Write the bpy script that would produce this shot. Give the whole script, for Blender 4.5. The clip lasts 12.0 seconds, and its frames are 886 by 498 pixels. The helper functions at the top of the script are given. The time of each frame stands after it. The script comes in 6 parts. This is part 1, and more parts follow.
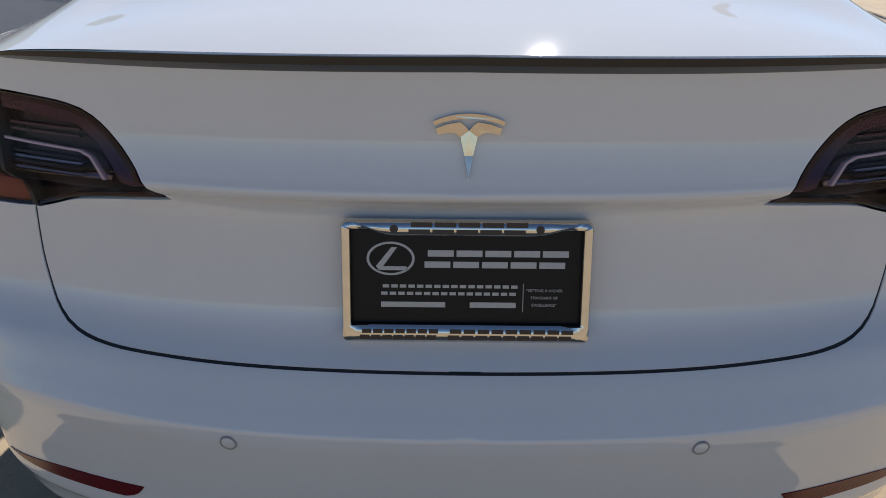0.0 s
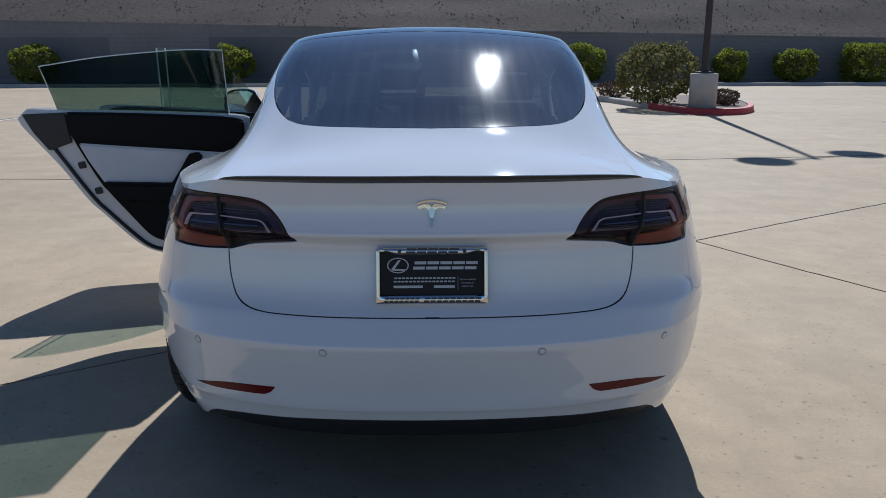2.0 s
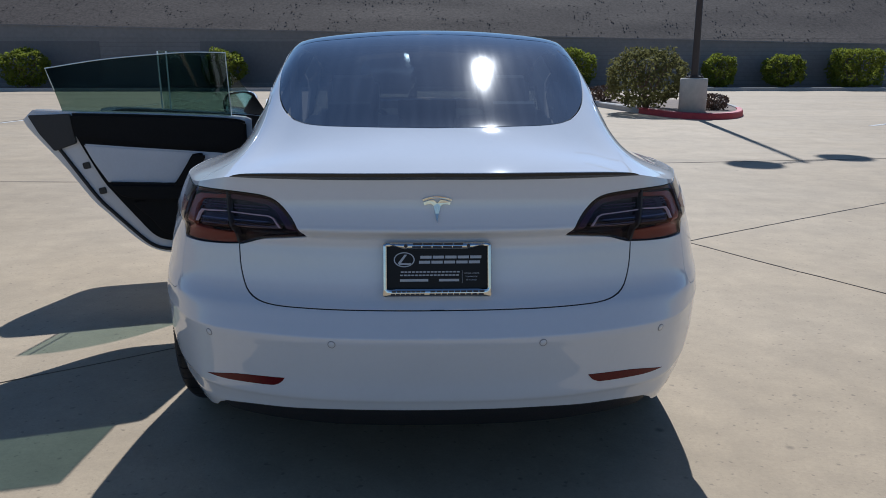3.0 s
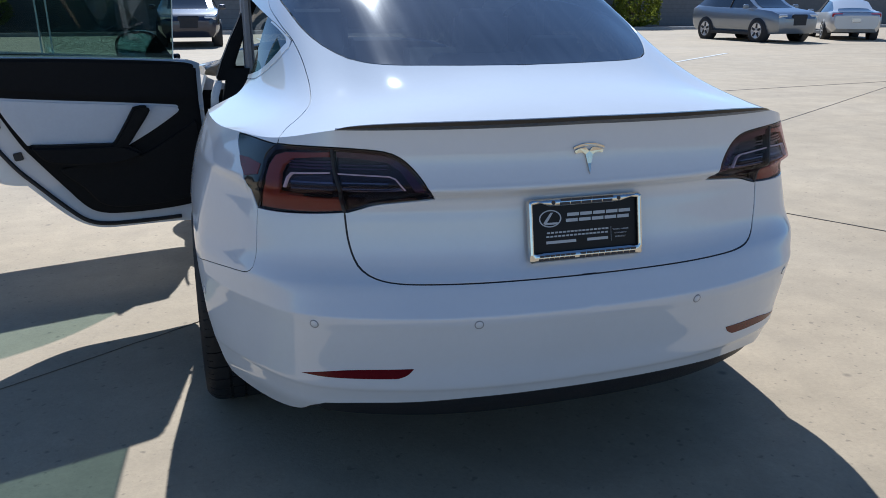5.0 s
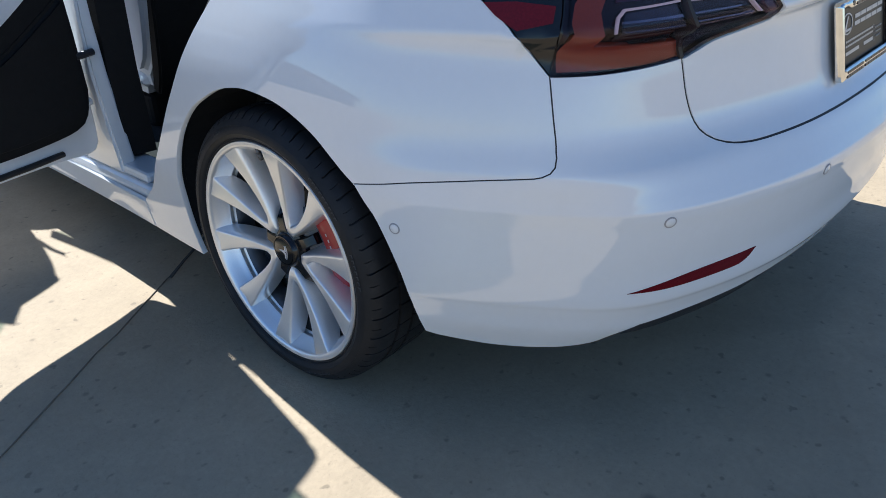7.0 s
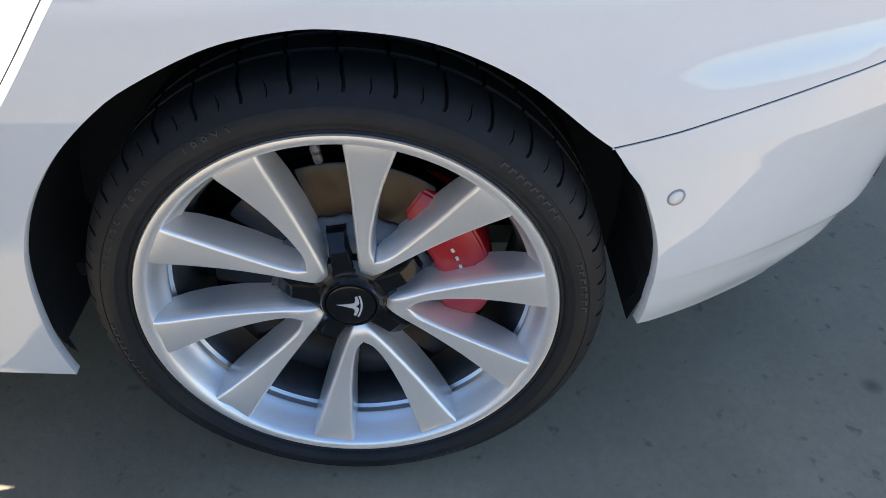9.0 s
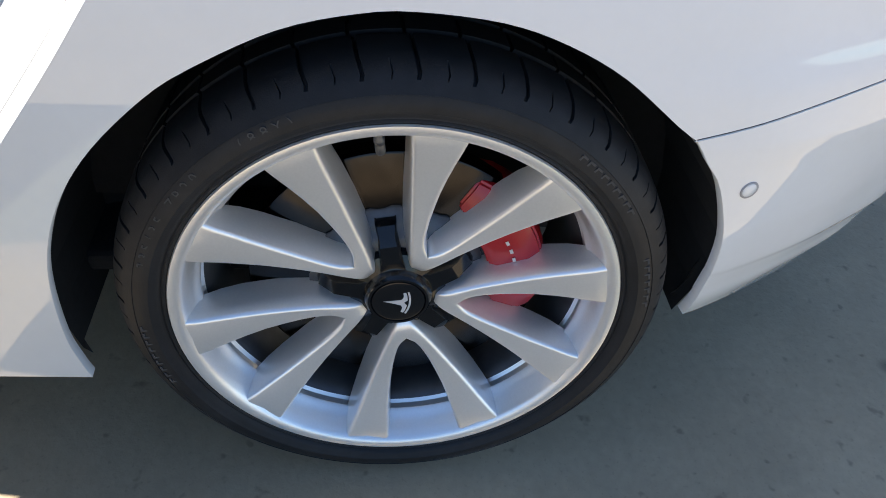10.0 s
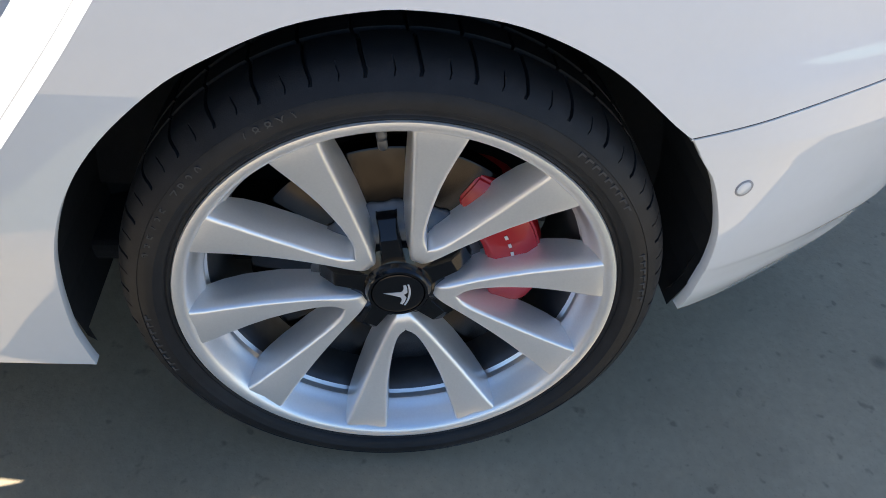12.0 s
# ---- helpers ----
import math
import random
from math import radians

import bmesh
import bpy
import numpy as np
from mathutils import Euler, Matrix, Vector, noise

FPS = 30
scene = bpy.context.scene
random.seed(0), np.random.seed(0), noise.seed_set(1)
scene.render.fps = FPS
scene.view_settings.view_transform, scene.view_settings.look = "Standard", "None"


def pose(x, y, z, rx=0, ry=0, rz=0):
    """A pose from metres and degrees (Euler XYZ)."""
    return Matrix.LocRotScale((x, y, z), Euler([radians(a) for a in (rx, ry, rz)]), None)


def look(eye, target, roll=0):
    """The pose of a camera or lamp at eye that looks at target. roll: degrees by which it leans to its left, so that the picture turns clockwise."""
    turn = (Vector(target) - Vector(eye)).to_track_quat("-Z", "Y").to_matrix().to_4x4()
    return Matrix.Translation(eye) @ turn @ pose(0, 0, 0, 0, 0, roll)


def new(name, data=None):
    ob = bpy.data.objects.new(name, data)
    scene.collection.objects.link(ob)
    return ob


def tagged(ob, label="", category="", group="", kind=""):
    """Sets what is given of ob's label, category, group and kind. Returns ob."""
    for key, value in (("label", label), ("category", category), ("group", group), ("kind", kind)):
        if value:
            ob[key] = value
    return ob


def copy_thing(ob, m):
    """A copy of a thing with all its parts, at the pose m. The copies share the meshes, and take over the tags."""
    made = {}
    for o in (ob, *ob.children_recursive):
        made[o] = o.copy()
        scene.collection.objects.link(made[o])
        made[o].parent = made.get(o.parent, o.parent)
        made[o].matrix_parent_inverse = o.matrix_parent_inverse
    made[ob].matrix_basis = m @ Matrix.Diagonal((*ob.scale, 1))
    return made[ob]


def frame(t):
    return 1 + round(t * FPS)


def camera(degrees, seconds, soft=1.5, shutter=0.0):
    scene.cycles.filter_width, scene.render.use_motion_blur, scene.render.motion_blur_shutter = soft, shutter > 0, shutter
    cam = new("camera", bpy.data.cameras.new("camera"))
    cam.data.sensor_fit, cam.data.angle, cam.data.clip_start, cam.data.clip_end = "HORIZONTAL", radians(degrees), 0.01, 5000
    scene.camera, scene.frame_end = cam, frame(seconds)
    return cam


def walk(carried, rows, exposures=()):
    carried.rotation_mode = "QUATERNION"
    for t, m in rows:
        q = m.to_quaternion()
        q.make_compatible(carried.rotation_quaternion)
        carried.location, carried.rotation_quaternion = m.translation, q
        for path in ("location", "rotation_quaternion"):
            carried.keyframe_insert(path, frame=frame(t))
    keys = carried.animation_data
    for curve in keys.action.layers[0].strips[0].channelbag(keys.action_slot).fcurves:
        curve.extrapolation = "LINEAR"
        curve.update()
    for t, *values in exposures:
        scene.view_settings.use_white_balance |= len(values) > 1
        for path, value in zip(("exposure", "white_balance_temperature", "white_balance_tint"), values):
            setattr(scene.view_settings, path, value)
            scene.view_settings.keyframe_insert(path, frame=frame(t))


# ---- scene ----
cam = camera(59.3, 12.0, 0.9)
PATH = [
    (0, (-0.024, -0.857, 1.177), (-0.035, 0.977, 0.379), 0.4),
    (0.5, (-0.037, -1.212, 1.258), (-0.034, 0.656, 0.541), 0.1),
    (1, (0.018, -1.551, 1.322), (0.035, 0.35, 0.7), -0.7),
    (1.5, (0.03, -1.82, 1.357), (0.052, 0.114, 0.85), -0.5),
    (2, (-0.006, -2.058, 1.342), (0.028, -0.117, 0.861), -0.1),
    (2.5, (-0.035, -2.142, 1.332), (0.008, -0.2, 0.858), 0.2),
    (2.7, (-0.038, -2.149, 1.334), (0.009, -0.206, 0.865), 0.1),
    (4.3, (-0.387, -1.866, 1.302), (-0.132, 0.045, 0.768), 0.3),
    (4.5, (-0.51, -1.802, 1.294), (-0.187, 0.089, 0.728), 0.2),
    (5, (-0.89, -1.673, 1.288), (-0.334, 0.151, 0.685), -0.0),
    (5.5, (-1.215, -1.443, 1.256), (-0.506, 0.303, 0.586), -0.9),
    (6, (-1.489, -1.163, 1.251), (-0.678, 0.505, 0.501), -1.2),
    (6.5, (-1.731, -0.845, 1.229), (-0.681, 0.64, 0.397), -2.5),
    (6.7, (-1.793, -0.697, 1.2), (-0.651, 0.692, 0.324), -2.9),
    (8.3, (-1.851, 0.498, 1.056), (-0.258, 0.833, -0.106), -3.4),
    (8.5, (-1.79, 0.611, 1.045), (-0.197, 0.808, -0.149), -2.8),
    (9, (-1.68, 0.808, 1.025), (-0.116, 0.768, -0.221), 1.1),
    (9.5, (-1.632, 0.923, 1.016), (-0.104, 0.744, -0.262), 4.3),
    (10, (-1.607, 0.946, 1.014), (-0.112, 0.752, -0.299), 4.6),
    (10.5, (-1.609, 0.949, 1.018), (-0.12, 0.754, -0.303), 4.9),
    (11, (-1.616, 0.951, 1.023), (-0.13, 0.752, -0.3), 5.1),
    (11.5, (-1.619, 0.949, 1.024), (-0.135, 0.753, -0.302), 5.2),
    (12, (-1.617, 0.949, 1.027), (-0.137, 0.751, -0.304), 5.4),
]
# seconds, stops, kelvin, tint: the clip's camera opens up and cools its picture in the shade
EXPOSURE = [(0.0, 0.70, 6260, 12), (1.0, 0.49, 5650, 11), (2.5, 0.36, 5400, 10), (4.5, 0.70, 5220, 9), (5.5, 1.0, 5220, 8), (6.0, 1.33, 5250, 8), (6.5, 1.4, 5320, 8), (8.5, 2.1, 5850, 9), (10.0, 2.18, 6150, 9), (12.0, 2.18, 6150, 9)]
walk(cam, [(t, look(eye, target, roll)) for t, eye, target, roll in PATH], EXPOSURE)

# ---- world, sun and exposure ----
SUN_AZ, SUN_EL = 9.5, 41.5            # degrees: turned from +y towards +x, and above the horizon
world = bpy.data.worlds.new("sky")
scene.world = world
world.use_nodes = True
wn = world.node_tree
sky = wn.nodes.new("ShaderNodeTexSky")
sky.sky_type, sky.sun_disc = "NISHITA", False
sky.sun_elevation, sky.sun_rotation = radians(SUN_EL), radians(SUN_AZ)
sky.altitude, sky.air_density, sky.dust_density, sky.ozone_density = 600, 1.0, 0.25, 3.2
wn.nodes["Background"].inputs["Strength"].default_value = 0.058
wn.links.new(sky.outputs["Color"], wn.nodes["Background"].inputs["Color"])
sun = new("sun", bpy.data.lights.new("sun", "SUN"))
sun.data.energy, sun.data.angle, sun.data.color = 3.95, radians(0.53), (1.0, 0.93, 0.82)
sun_way = Vector((math.sin(radians(SUN_AZ)) * math.cos(radians(SUN_EL)), math.cos(radians(SUN_AZ)) * math.cos(radians(SUN_EL)), math.sin(radians(SUN_EL))))
sun.matrix_world = look(sun_way * 40, (0, 0, 0))

# ---- materials ----
def material(name, color, rough=0.5, metal=0.0, grain=0.0, scale=20.0, bump=0.0, bump_scale=200.0, coat=0.0, spec=0.5,
             blotch=0.0, blotch_scale=1.5, coords="Object", jitter=0.0, coat_ior=1.5):
    """A node material with colour variation at two scales, roughness variation and fine relief."""
    m = bpy.data.materials.new(name)
    m.use_nodes = True
    nt = m.node_tree
    bsdf = nt.nodes["Principled BSDF"]
    bsdf.inputs["Roughness"].default_value, bsdf.inputs["Metallic"].default_value = rough, metal
    bsdf.inputs["Coat Weight"].default_value, bsdf.inputs["Coat Roughness"].default_value = coat, 0.03
    bsdf.inputs["Coat IOR"].default_value, bsdf.inputs["Specular IOR Level"].default_value = coat_ior, spec
    bsdf.inputs["Base Color"].default_value = (*color, 1)
    tex = nt.nodes.new("ShaderNodeTexCoord")
    out = None
    if grain or blotch or jitter:
        last = None
        for amount, sc, det in ((blotch, blotch_scale, 5), (grain, scale, 8)):
            if not amount:
                continue
            no = nt.nodes.new("ShaderNodeTexNoise")
            no.inputs["Scale"].default_value, no.inputs["Detail"].default_value, no.inputs["Roughness"].default_value = sc, det, 0.62
            nt.links.new(tex.outputs[coords], no.inputs["Vector"])
            mr = nt.nodes.new("ShaderNodeMapRange")
            mr.inputs["From Min"].default_value, mr.inputs["From Max"].default_value = 0.25, 0.75
            mr.inputs["To Min"].default_value, mr.inputs["To Max"].default_value = 1 - amount, 1 + amount
            nt.links.new(no.outputs["Fac"], mr.inputs["Value"])
            if last is None:
                last = mr.outputs["Result"]
            else:
                mu = nt.nodes.new("ShaderNodeMath")
                mu.operation = "MULTIPLY"
                nt.links.new(last, mu.inputs[0])
                nt.links.new(mr.outputs["Result"], mu.inputs[1])
                last = mu.outputs[0]
        if jitter:
            oi = nt.nodes.new("ShaderNodeObjectInfo")
            mr = nt.nodes.new("ShaderNodeMapRange")
            mr.inputs["To Min"].default_value, mr.inputs["To Max"].default_value = 1 - jitter, 1 + jitter
            nt.links.new(oi.outputs["Random"], mr.inputs["Value"])
            if last is None:
                last = mr.outputs["Result"]
            else:
                mu = nt.nodes.new("ShaderNodeMath")
                mu.operation = "MULTIPLY"
                nt.links.new(last, mu.inputs[0])
                nt.links.new(mr.outputs["Result"], mu.inputs[1])
                last = mu.outputs[0]
        vm = nt.nodes.new("ShaderNodeVectorMath")
        vm.operation = "SCALE"
        vm.inputs[0].default_value = color
        nt.links.new(last, vm.inputs["Scale"])
        nt.links.new(vm.outputs["Vector"], bsdf.inputs["Base Color"])
        out = last
    if bump:
        no = nt.nodes.new("ShaderNodeTexNoise")
        no.inputs["Scale"].default_value, no.inputs["Detail"].default_value = bump_scale, 4
        nt.links.new(tex.outputs[coords], no.inputs["Vector"])
        bp = nt.nodes.new("ShaderNodeBump")
        bp.inputs["Strength"].default_value, bp.inputs["Distance"].default_value = bump, 0.004
        nt.links.new(no.outputs["Fac"], bp.inputs["Height"])
        nt.links.new(bp.outputs["Normal"], bsdf.inputs["Normal"])
    return m


def glass_material(name, tint, rough=0.0, ior=1.45, dust=0.0, edge=1.0):
    """A thin tinted pane: see-through by its tint, with Fresnel gloss and a film of streaky dust coloured with a sky
    sheen.
    """
    m = bpy.data.materials.new(name)
    m.use_nodes = True
    nt = m.node_tree
    nt.nodes.remove(nt.nodes["Principled BSDF"])
    tr, gl, mix, lw, po, ma = (nt.nodes.new("ShaderNode" + k) for k in ("BsdfTransparent", "BsdfGlossy", "MixShader", "LayerWeight", "Math", "Math"))
    tr.inputs["Color"].default_value = (*tint, 1)
    gl.inputs["Roughness"].default_value = rough
    lw.inputs["Blend"].default_value = 0.5
    po.operation, po.inputs[1].default_value = "POWER", 5.0
    straight_on = ((ior - 1) / (ior + 1)) ** 2
    ma.operation, ma.inputs[1].default_value, ma.inputs[2].default_value = "MULTIPLY_ADD", edge * (1 - straight_on), straight_on
    nt.links.new(lw.outputs["Facing"], po.inputs[0])
    nt.links.new(po.outputs[0], ma.inputs[0])
    nt.links.new(ma.outputs[0], mix.inputs["Fac"])
    nt.links.new(tr.outputs["BSDF"], mix.inputs[1])
    nt.links.new(gl.outputs["BSDF"], mix.inputs[2])
    last = mix.outputs["Shader"]
    if dust:
        tex, mp, no, mr = (nt.nodes.new("ShaderNode" + k) for k in ("TexCoord", "Mapping", "TexNoise", "MapRange"))
        mp.inputs["Scale"].default_value = (34, 1.6, 1.6)
        no.inputs["Scale"].default_value, no.inputs["Detail"].default_value = 1.0, 6
        mr.inputs["From Min"].default_value, mr.inputs["From Max"].default_value = 0.40, 0.78
        mr.inputs["To Min"].default_value, mr.inputs["To Max"].default_value = dust * 0.8, dust * 1.6
        film, wide, both, over = (nt.nodes.new("ShaderNode" + k) for k in ("BsdfDiffuse", "BsdfGlossy", "MixShader", "MixShader"))
        # the film's blue paints the sky's sheen over the dust
        film.inputs["Color"].default_value = (0.42, 0.50, 0.62, 1)
        wide.inputs["Roughness"].default_value = 0.11
        both.inputs["Fac"].default_value = 0.22
        for a, b in ((tex.outputs["Object"], mp.inputs["Vector"]), (mp.outputs["Vector"], no.inputs["Vector"]), (no.outputs["Fac"], mr.inputs["Value"]), (mr.outputs["Result"], over.inputs["Fac"]),
                     (film.outputs["BSDF"], both.inputs[1]), (wide.outputs["BSDF"], both.inputs[2]), (last, over.inputs[1]), (both.outputs["Shader"], over.inputs[2])):
            nt.links.new(a, b)
        last = over.outputs["Shader"]
    nt.links.new(last, nt.nodes["Material Output"].inputs["Surface"])
    return m


PAINT = material("white_paint", (0.675, 0.69, 0.705), 0.6, coat=1.0, spec=0.0, coat_ior=1.72, blotch=0.025, blotch_scale=3, grain=0.012, scale=60)
# rubber seals, and the black put into panel gaps for their shade
BLACK_GAP = material("rubber_and_gap_shade", (0.012, 0.012, 0.013), 0.6, grain=0.2, scale=40)
BLACK_PLASTIC = material("black_plastic", (0.018, 0.018, 0.02), 0.45, grain=0.15, scale=120, bump=0.15, bump_scale=500)
GLOSS_BLACK = material("gloss_black", (0.006, 0.006, 0.007), 0.14, coat=0.0, spec=0.45)
ALLOY = material("silver_alloy", (0.86, 0.855, 0.85), 0.37, 0.72, grain=0.03, scale=300, coat=0.5)
RUBBER = material("tyre_rubber", (0.017, 0.0175, 0.019), 0.52, spec=0.22, grain=0.2, scale=60, blotch=0.25, blotch_scale=9, bump=0.1, bump_scale=600)

# ---- mesh helpers ----
def mesh_of(name, verts, faces, smooth=True):
    me = bpy.data.meshes.new(name)
    me.from_pydata([tuple(v) for v in verts], [], faces)
    me.update()
    if smooth:
        me.polygons.foreach_set("use_smooth", [True] * len(me.polygons))
    return me


def part(name, bm, mat, parent=None, label="", smooth=False, m=None):
    """Links a bmesh (or mesh) as one object, under a thing or a part."""
    if isinstance(bm, bmesh.types.BMesh):
        me = bpy.data.meshes.new(name)
        bm.to_mesh(me)
        bm.free()
        if smooth:
            me.polygons.foreach_set("use_smooth", [True] * len(me.polygons))
            me.set_sharp_from_angle(angle=radians(38))
    else:
        me = bm
    if mat is not None:
        me.materials.clear()
        me.materials.append(mat)
    ob = new(name, me)
    if parent is not None:
        ob.parent = parent
    if m is not None:
        ob.matrix_local = m
    if label:
        tagged(ob, label)
    return ob


def thing(name, label, category, m=None, group="", kind=""):
    ob = new(name)
    ob.empty_display_size = 0.2
    if m is not None:
        ob.matrix_world = m
    return tagged(ob, label, category, group, kind)


def box_bm(sx, sy, sz, at=(0, 0, 0), bevel=0.0, seg=2, bm=None):
    bm = bm or bmesh.new()
    r = bmesh.ops.create_cube(bm, size=1.0, matrix=Matrix.Translation(at) @ Matrix.Diagonal((sx, sy, sz, 1)))
    if bevel:
        edges = list({e for v in r["verts"] for e in v.link_edges})
        bmesh.ops.bevel(bm, geom=edges, offset=bevel, segments=seg, affect="EDGES", profile=0.5)
    return bm


def lathe(profile, n=64, axis="x", close=False):
    """Vertices and faces of a profile of (radius, along) turned round an axis."""
    vs, fs = [], []
    for i in range(n):
        a = 2 * math.pi * i / n
        for r, h in profile:
            c, s = r * math.cos(a), r * math.sin(a)
            vs.append((h, c, s) if axis == "x" else (c, s, h))
    k = len(profile)
    for i in range(n):
        for j in range(k if close else k - 1):
            a, b = i * k + j, i * k + (j + 1) % k
            c, d = ((i + 1) % n) * k + (j + 1) % k, ((i + 1) % n) * k + j
            fs.append((a, b, c, d))
    return vs, fs


def tube(points, radius, n=8, closed=False):
    """A bmesh tube along points."""
    cu = [Vector(p) for p in points]
    bm = bmesh.new()
    rings = []
    for i, p in enumerate(cu):
        a, b = cu[i - 1] if i or closed else p, cu[(i + 1) % len(cu)] if i + 1 < len(cu) or closed else p
        t = (b - a).normalized()
        u = t.cross(Vector((0.13, 0.31, 0.94))).normalized()
        w = t.cross(u)
        rings.append([bm.verts.new(p + radius * (u * math.cos(2 * math.pi * k / n) + w * math.sin(2 * math.pi * k / n))) for k in range(n)])
    for i in range(len(rings) - (0 if closed else 1)):
        r, s = rings[i], rings[(i + 1) % len(rings)]
        for k in range(n):
            bm.faces.new((r[k], r[(k + 1) % n], s[(k + 1) % n], s[k]))
    if not closed:
        bm.faces.new(rings[0][::-1])
        bm.faces.new(rings[-1])
    bmesh.ops.recalc_face_normals(bm, faces=bm.faces)
    return bm


def prism(outline, thick, to3d):
    """A slab: a flat outline of (a, b) with a thickness, put in space by to3d(a, b, depth)."""
    n = len(outline)
    bm = bmesh.new()
    top = [bm.verts.new(to3d(a, b, 0.0)) for a, b in outline]
    low = [bm.verts.new(to3d(a, b, thick)) for a, b in outline]
    bm.faces.new(top)
    bm.faces.new(low[::-1])
    for i in range(n):
        bm.faces.new((top[i], low[i], low[(i + 1) % n], top[(i + 1) % n]))
    bmesh.ops.recalc_face_normals(bm, faces=bm.faces)
    return bm


# ---- splines ----
def spline(ts, vs):
    """A natural cubic spline through rows vs at ts, as a function."""
    ts, vs = np.array(ts, float), np.array(vs, float)
    one = vs.ndim == 1
    vs = vs.reshape(len(ts), -1)
    n, h = len(ts), np.diff(ts)
    a, r = np.zeros((n, n)), np.zeros_like(vs)
    a[0, 0] = a[-1, -1] = 1
    for i in range(1, n - 1):
        a[i, i - 1], a[i, i], a[i, i + 1] = h[i - 1], 2 * (h[i - 1] + h[i]), h[i]
        r[i] = 6 * ((vs[i + 1] - vs[i]) / h[i] - (vs[i] - vs[i - 1]) / h[i - 1])
    m = np.linalg.solve(a, r)

    def at(t):
        i = min(max(int(np.searchsorted(ts, t)) - 1, 0), n - 2)
        d, e = ts[i + 1] - t, t - ts[i]
        v = (m[i] * d**3 + m[i + 1] * e**3) / (6 * h[i]) + (vs[i] / h[i] - m[i] * h[i] / 6) * d + (vs[i + 1] / h[i] - m[i + 1] * h[i] / 6) * e
        return float(v[0]) if one else v
    return at


def pchip(ts, vs):
    """A monotone cubic through vs at ts."""
    ts, vs = np.array(ts, float), np.array(vs, float)
    h = np.diff(ts)
    shape = (-1,) + (1,) * (vs.ndim - 1)
    d = np.diff(vs, axis=0) / h.reshape(shape)
    m = np.zeros_like(vs)
    m[0], m[-1] = d[0], d[-1]
    for i in range(1, len(ts) - 1):
        w1, w2 = 2 * h[i] + h[i - 1], h[i] + 2 * h[i - 1]
        ok = d[i - 1] * d[i] > 0
        safe0, safe1 = np.where(ok, d[i - 1], 1), np.where(ok, d[i], 1)
        m[i] = np.where(ok, (w1 + w2) / (w1 / safe0 + w2 / safe1), 0)

    def at(t):
        i = min(max(int(np.searchsorted(ts, t)) - 1, 0), len(ts) - 2)
        u = (t - ts[i]) / h[i]
        if t < ts[0] or t > ts[-1]:
            return vs[0] + m[0] * (t - ts[0]) if t < ts[0] else vs[-1] + m[-1] * (t - ts[-1])
        return (2 * u**3 - 3 * u * u + 1) * vs[i] + (u**3 - 2 * u * u + u) * h[i] * m[i] + (3 * u * u - 2 * u**3) * vs[i + 1] + (u**3 - u * u) * h[i] * m[i + 1]
    return at

# ---- the car's skin: a lower surface (plan outline by height) and an upper one (rows across the car) ----
# the car looks towards +y; its rear face is near y = 0, its left side at x < 0. Surfaces are written for x > 0.
PLAN = [(0, 0), (0.15, 0.004), (0.30, 0.018), (0.45, 0.050), (0.59, 0.092), (0.68, 0.128), (0.755, 0.175), (0.815, 0.245), (0.864, 0.345),
        (0.907, 0.462), (0.939, 0.58), (0.958, 0.75), (0.964, 0.95), (0.953, 1.30), (0.932, 1.9), (0.927, 2.5), (0.932, 3.2), (0.937, 3.78),
        (0.915, 4.12), (0.84, 4.40), (0.66, 4.55), (0.35, 4.62), (0, 4.64)]
PLAN_LOW = PLAN[:4] + [(0.59, 0.100), (0.68, 0.147), (0.75, 0.21), (0.81, 0.30), (0.862, 0.39), (0.909, 0.49), (0.940, 0.59)] + PLAN[11:]      # the bumper is rounder at its corners
plan_at, plan_low = (spline(range(-2, len(PLAN) + 2), [(-q[2][0], q[2][1]), (-q[1][0], q[1][1])] + q + [(-q[-2][0], q[-2][1]), (-q[-3][0], q[-3][1])]) for q in (PLAN, PLAN_LOW))
REAR = pchip([0.14, 0.24, 0.30, 0.325, 0.345, 0.356, 0.362, 0.370, 0.42, 0.48, 0.53, 0.558, 0.567, 0.576, 0.60, 0.638, 0.648, 0.665, 0.68, 0.70, 0.73, 0.78, 0.82, 0.838, 0.852, 0.864, 0.88, 0.90, 0.915, 0.93, 0.96, 0.99, 1.02, 1.06],
             [0.12, 0.05, 0.006, -0.004, -0.0135, -0.0195, -0.0240, -0.0262, -0.0325, -0.046, -0.0575, -0.0635, -0.0635, -0.0590, -0.0435, -0.018, -0.0075, 0.0085, 0.0180, 0.0258, 0.0325, 0.0412, 0.0470, 0.0440, 0.0230, 0.009,
              0.0145, 0.0205, 0.0240, 0.0266, 0.0296, 0.0314, 0.0326, 0.035])
WIDE = pchip([0.14, 0.20, 0.27, 0.36, 0.45, 0.60, 0.70, 0.80, 0.88, 0.93, 0.97, 1.02, 1.06], [0.955, 0.968, 0.978, 0.99, 1.0, 1.0, 0.992, 0.972, 0.945, 0.924, 0.902, 0.865, 0.83])
SHOULDER = pchip([0, 4, 5, 6, 7, 8, 9.5, 12, 13, 14, 16, 17.5, 19, 20, 22], [1.012, 1.006, 0.996, 0.983, 0.972, 0.966, 0.962, 0.957, 0.95, 0.94, 0.92, 0.88, 0.76, 0.70, 0.68])
S_END = float(len(PLAN) - 1)


def ease(a, b, v):
    u = min(max((v - a) / (b - a), 0.0), 1.0)
    return u * u * (3 - 2 * u)


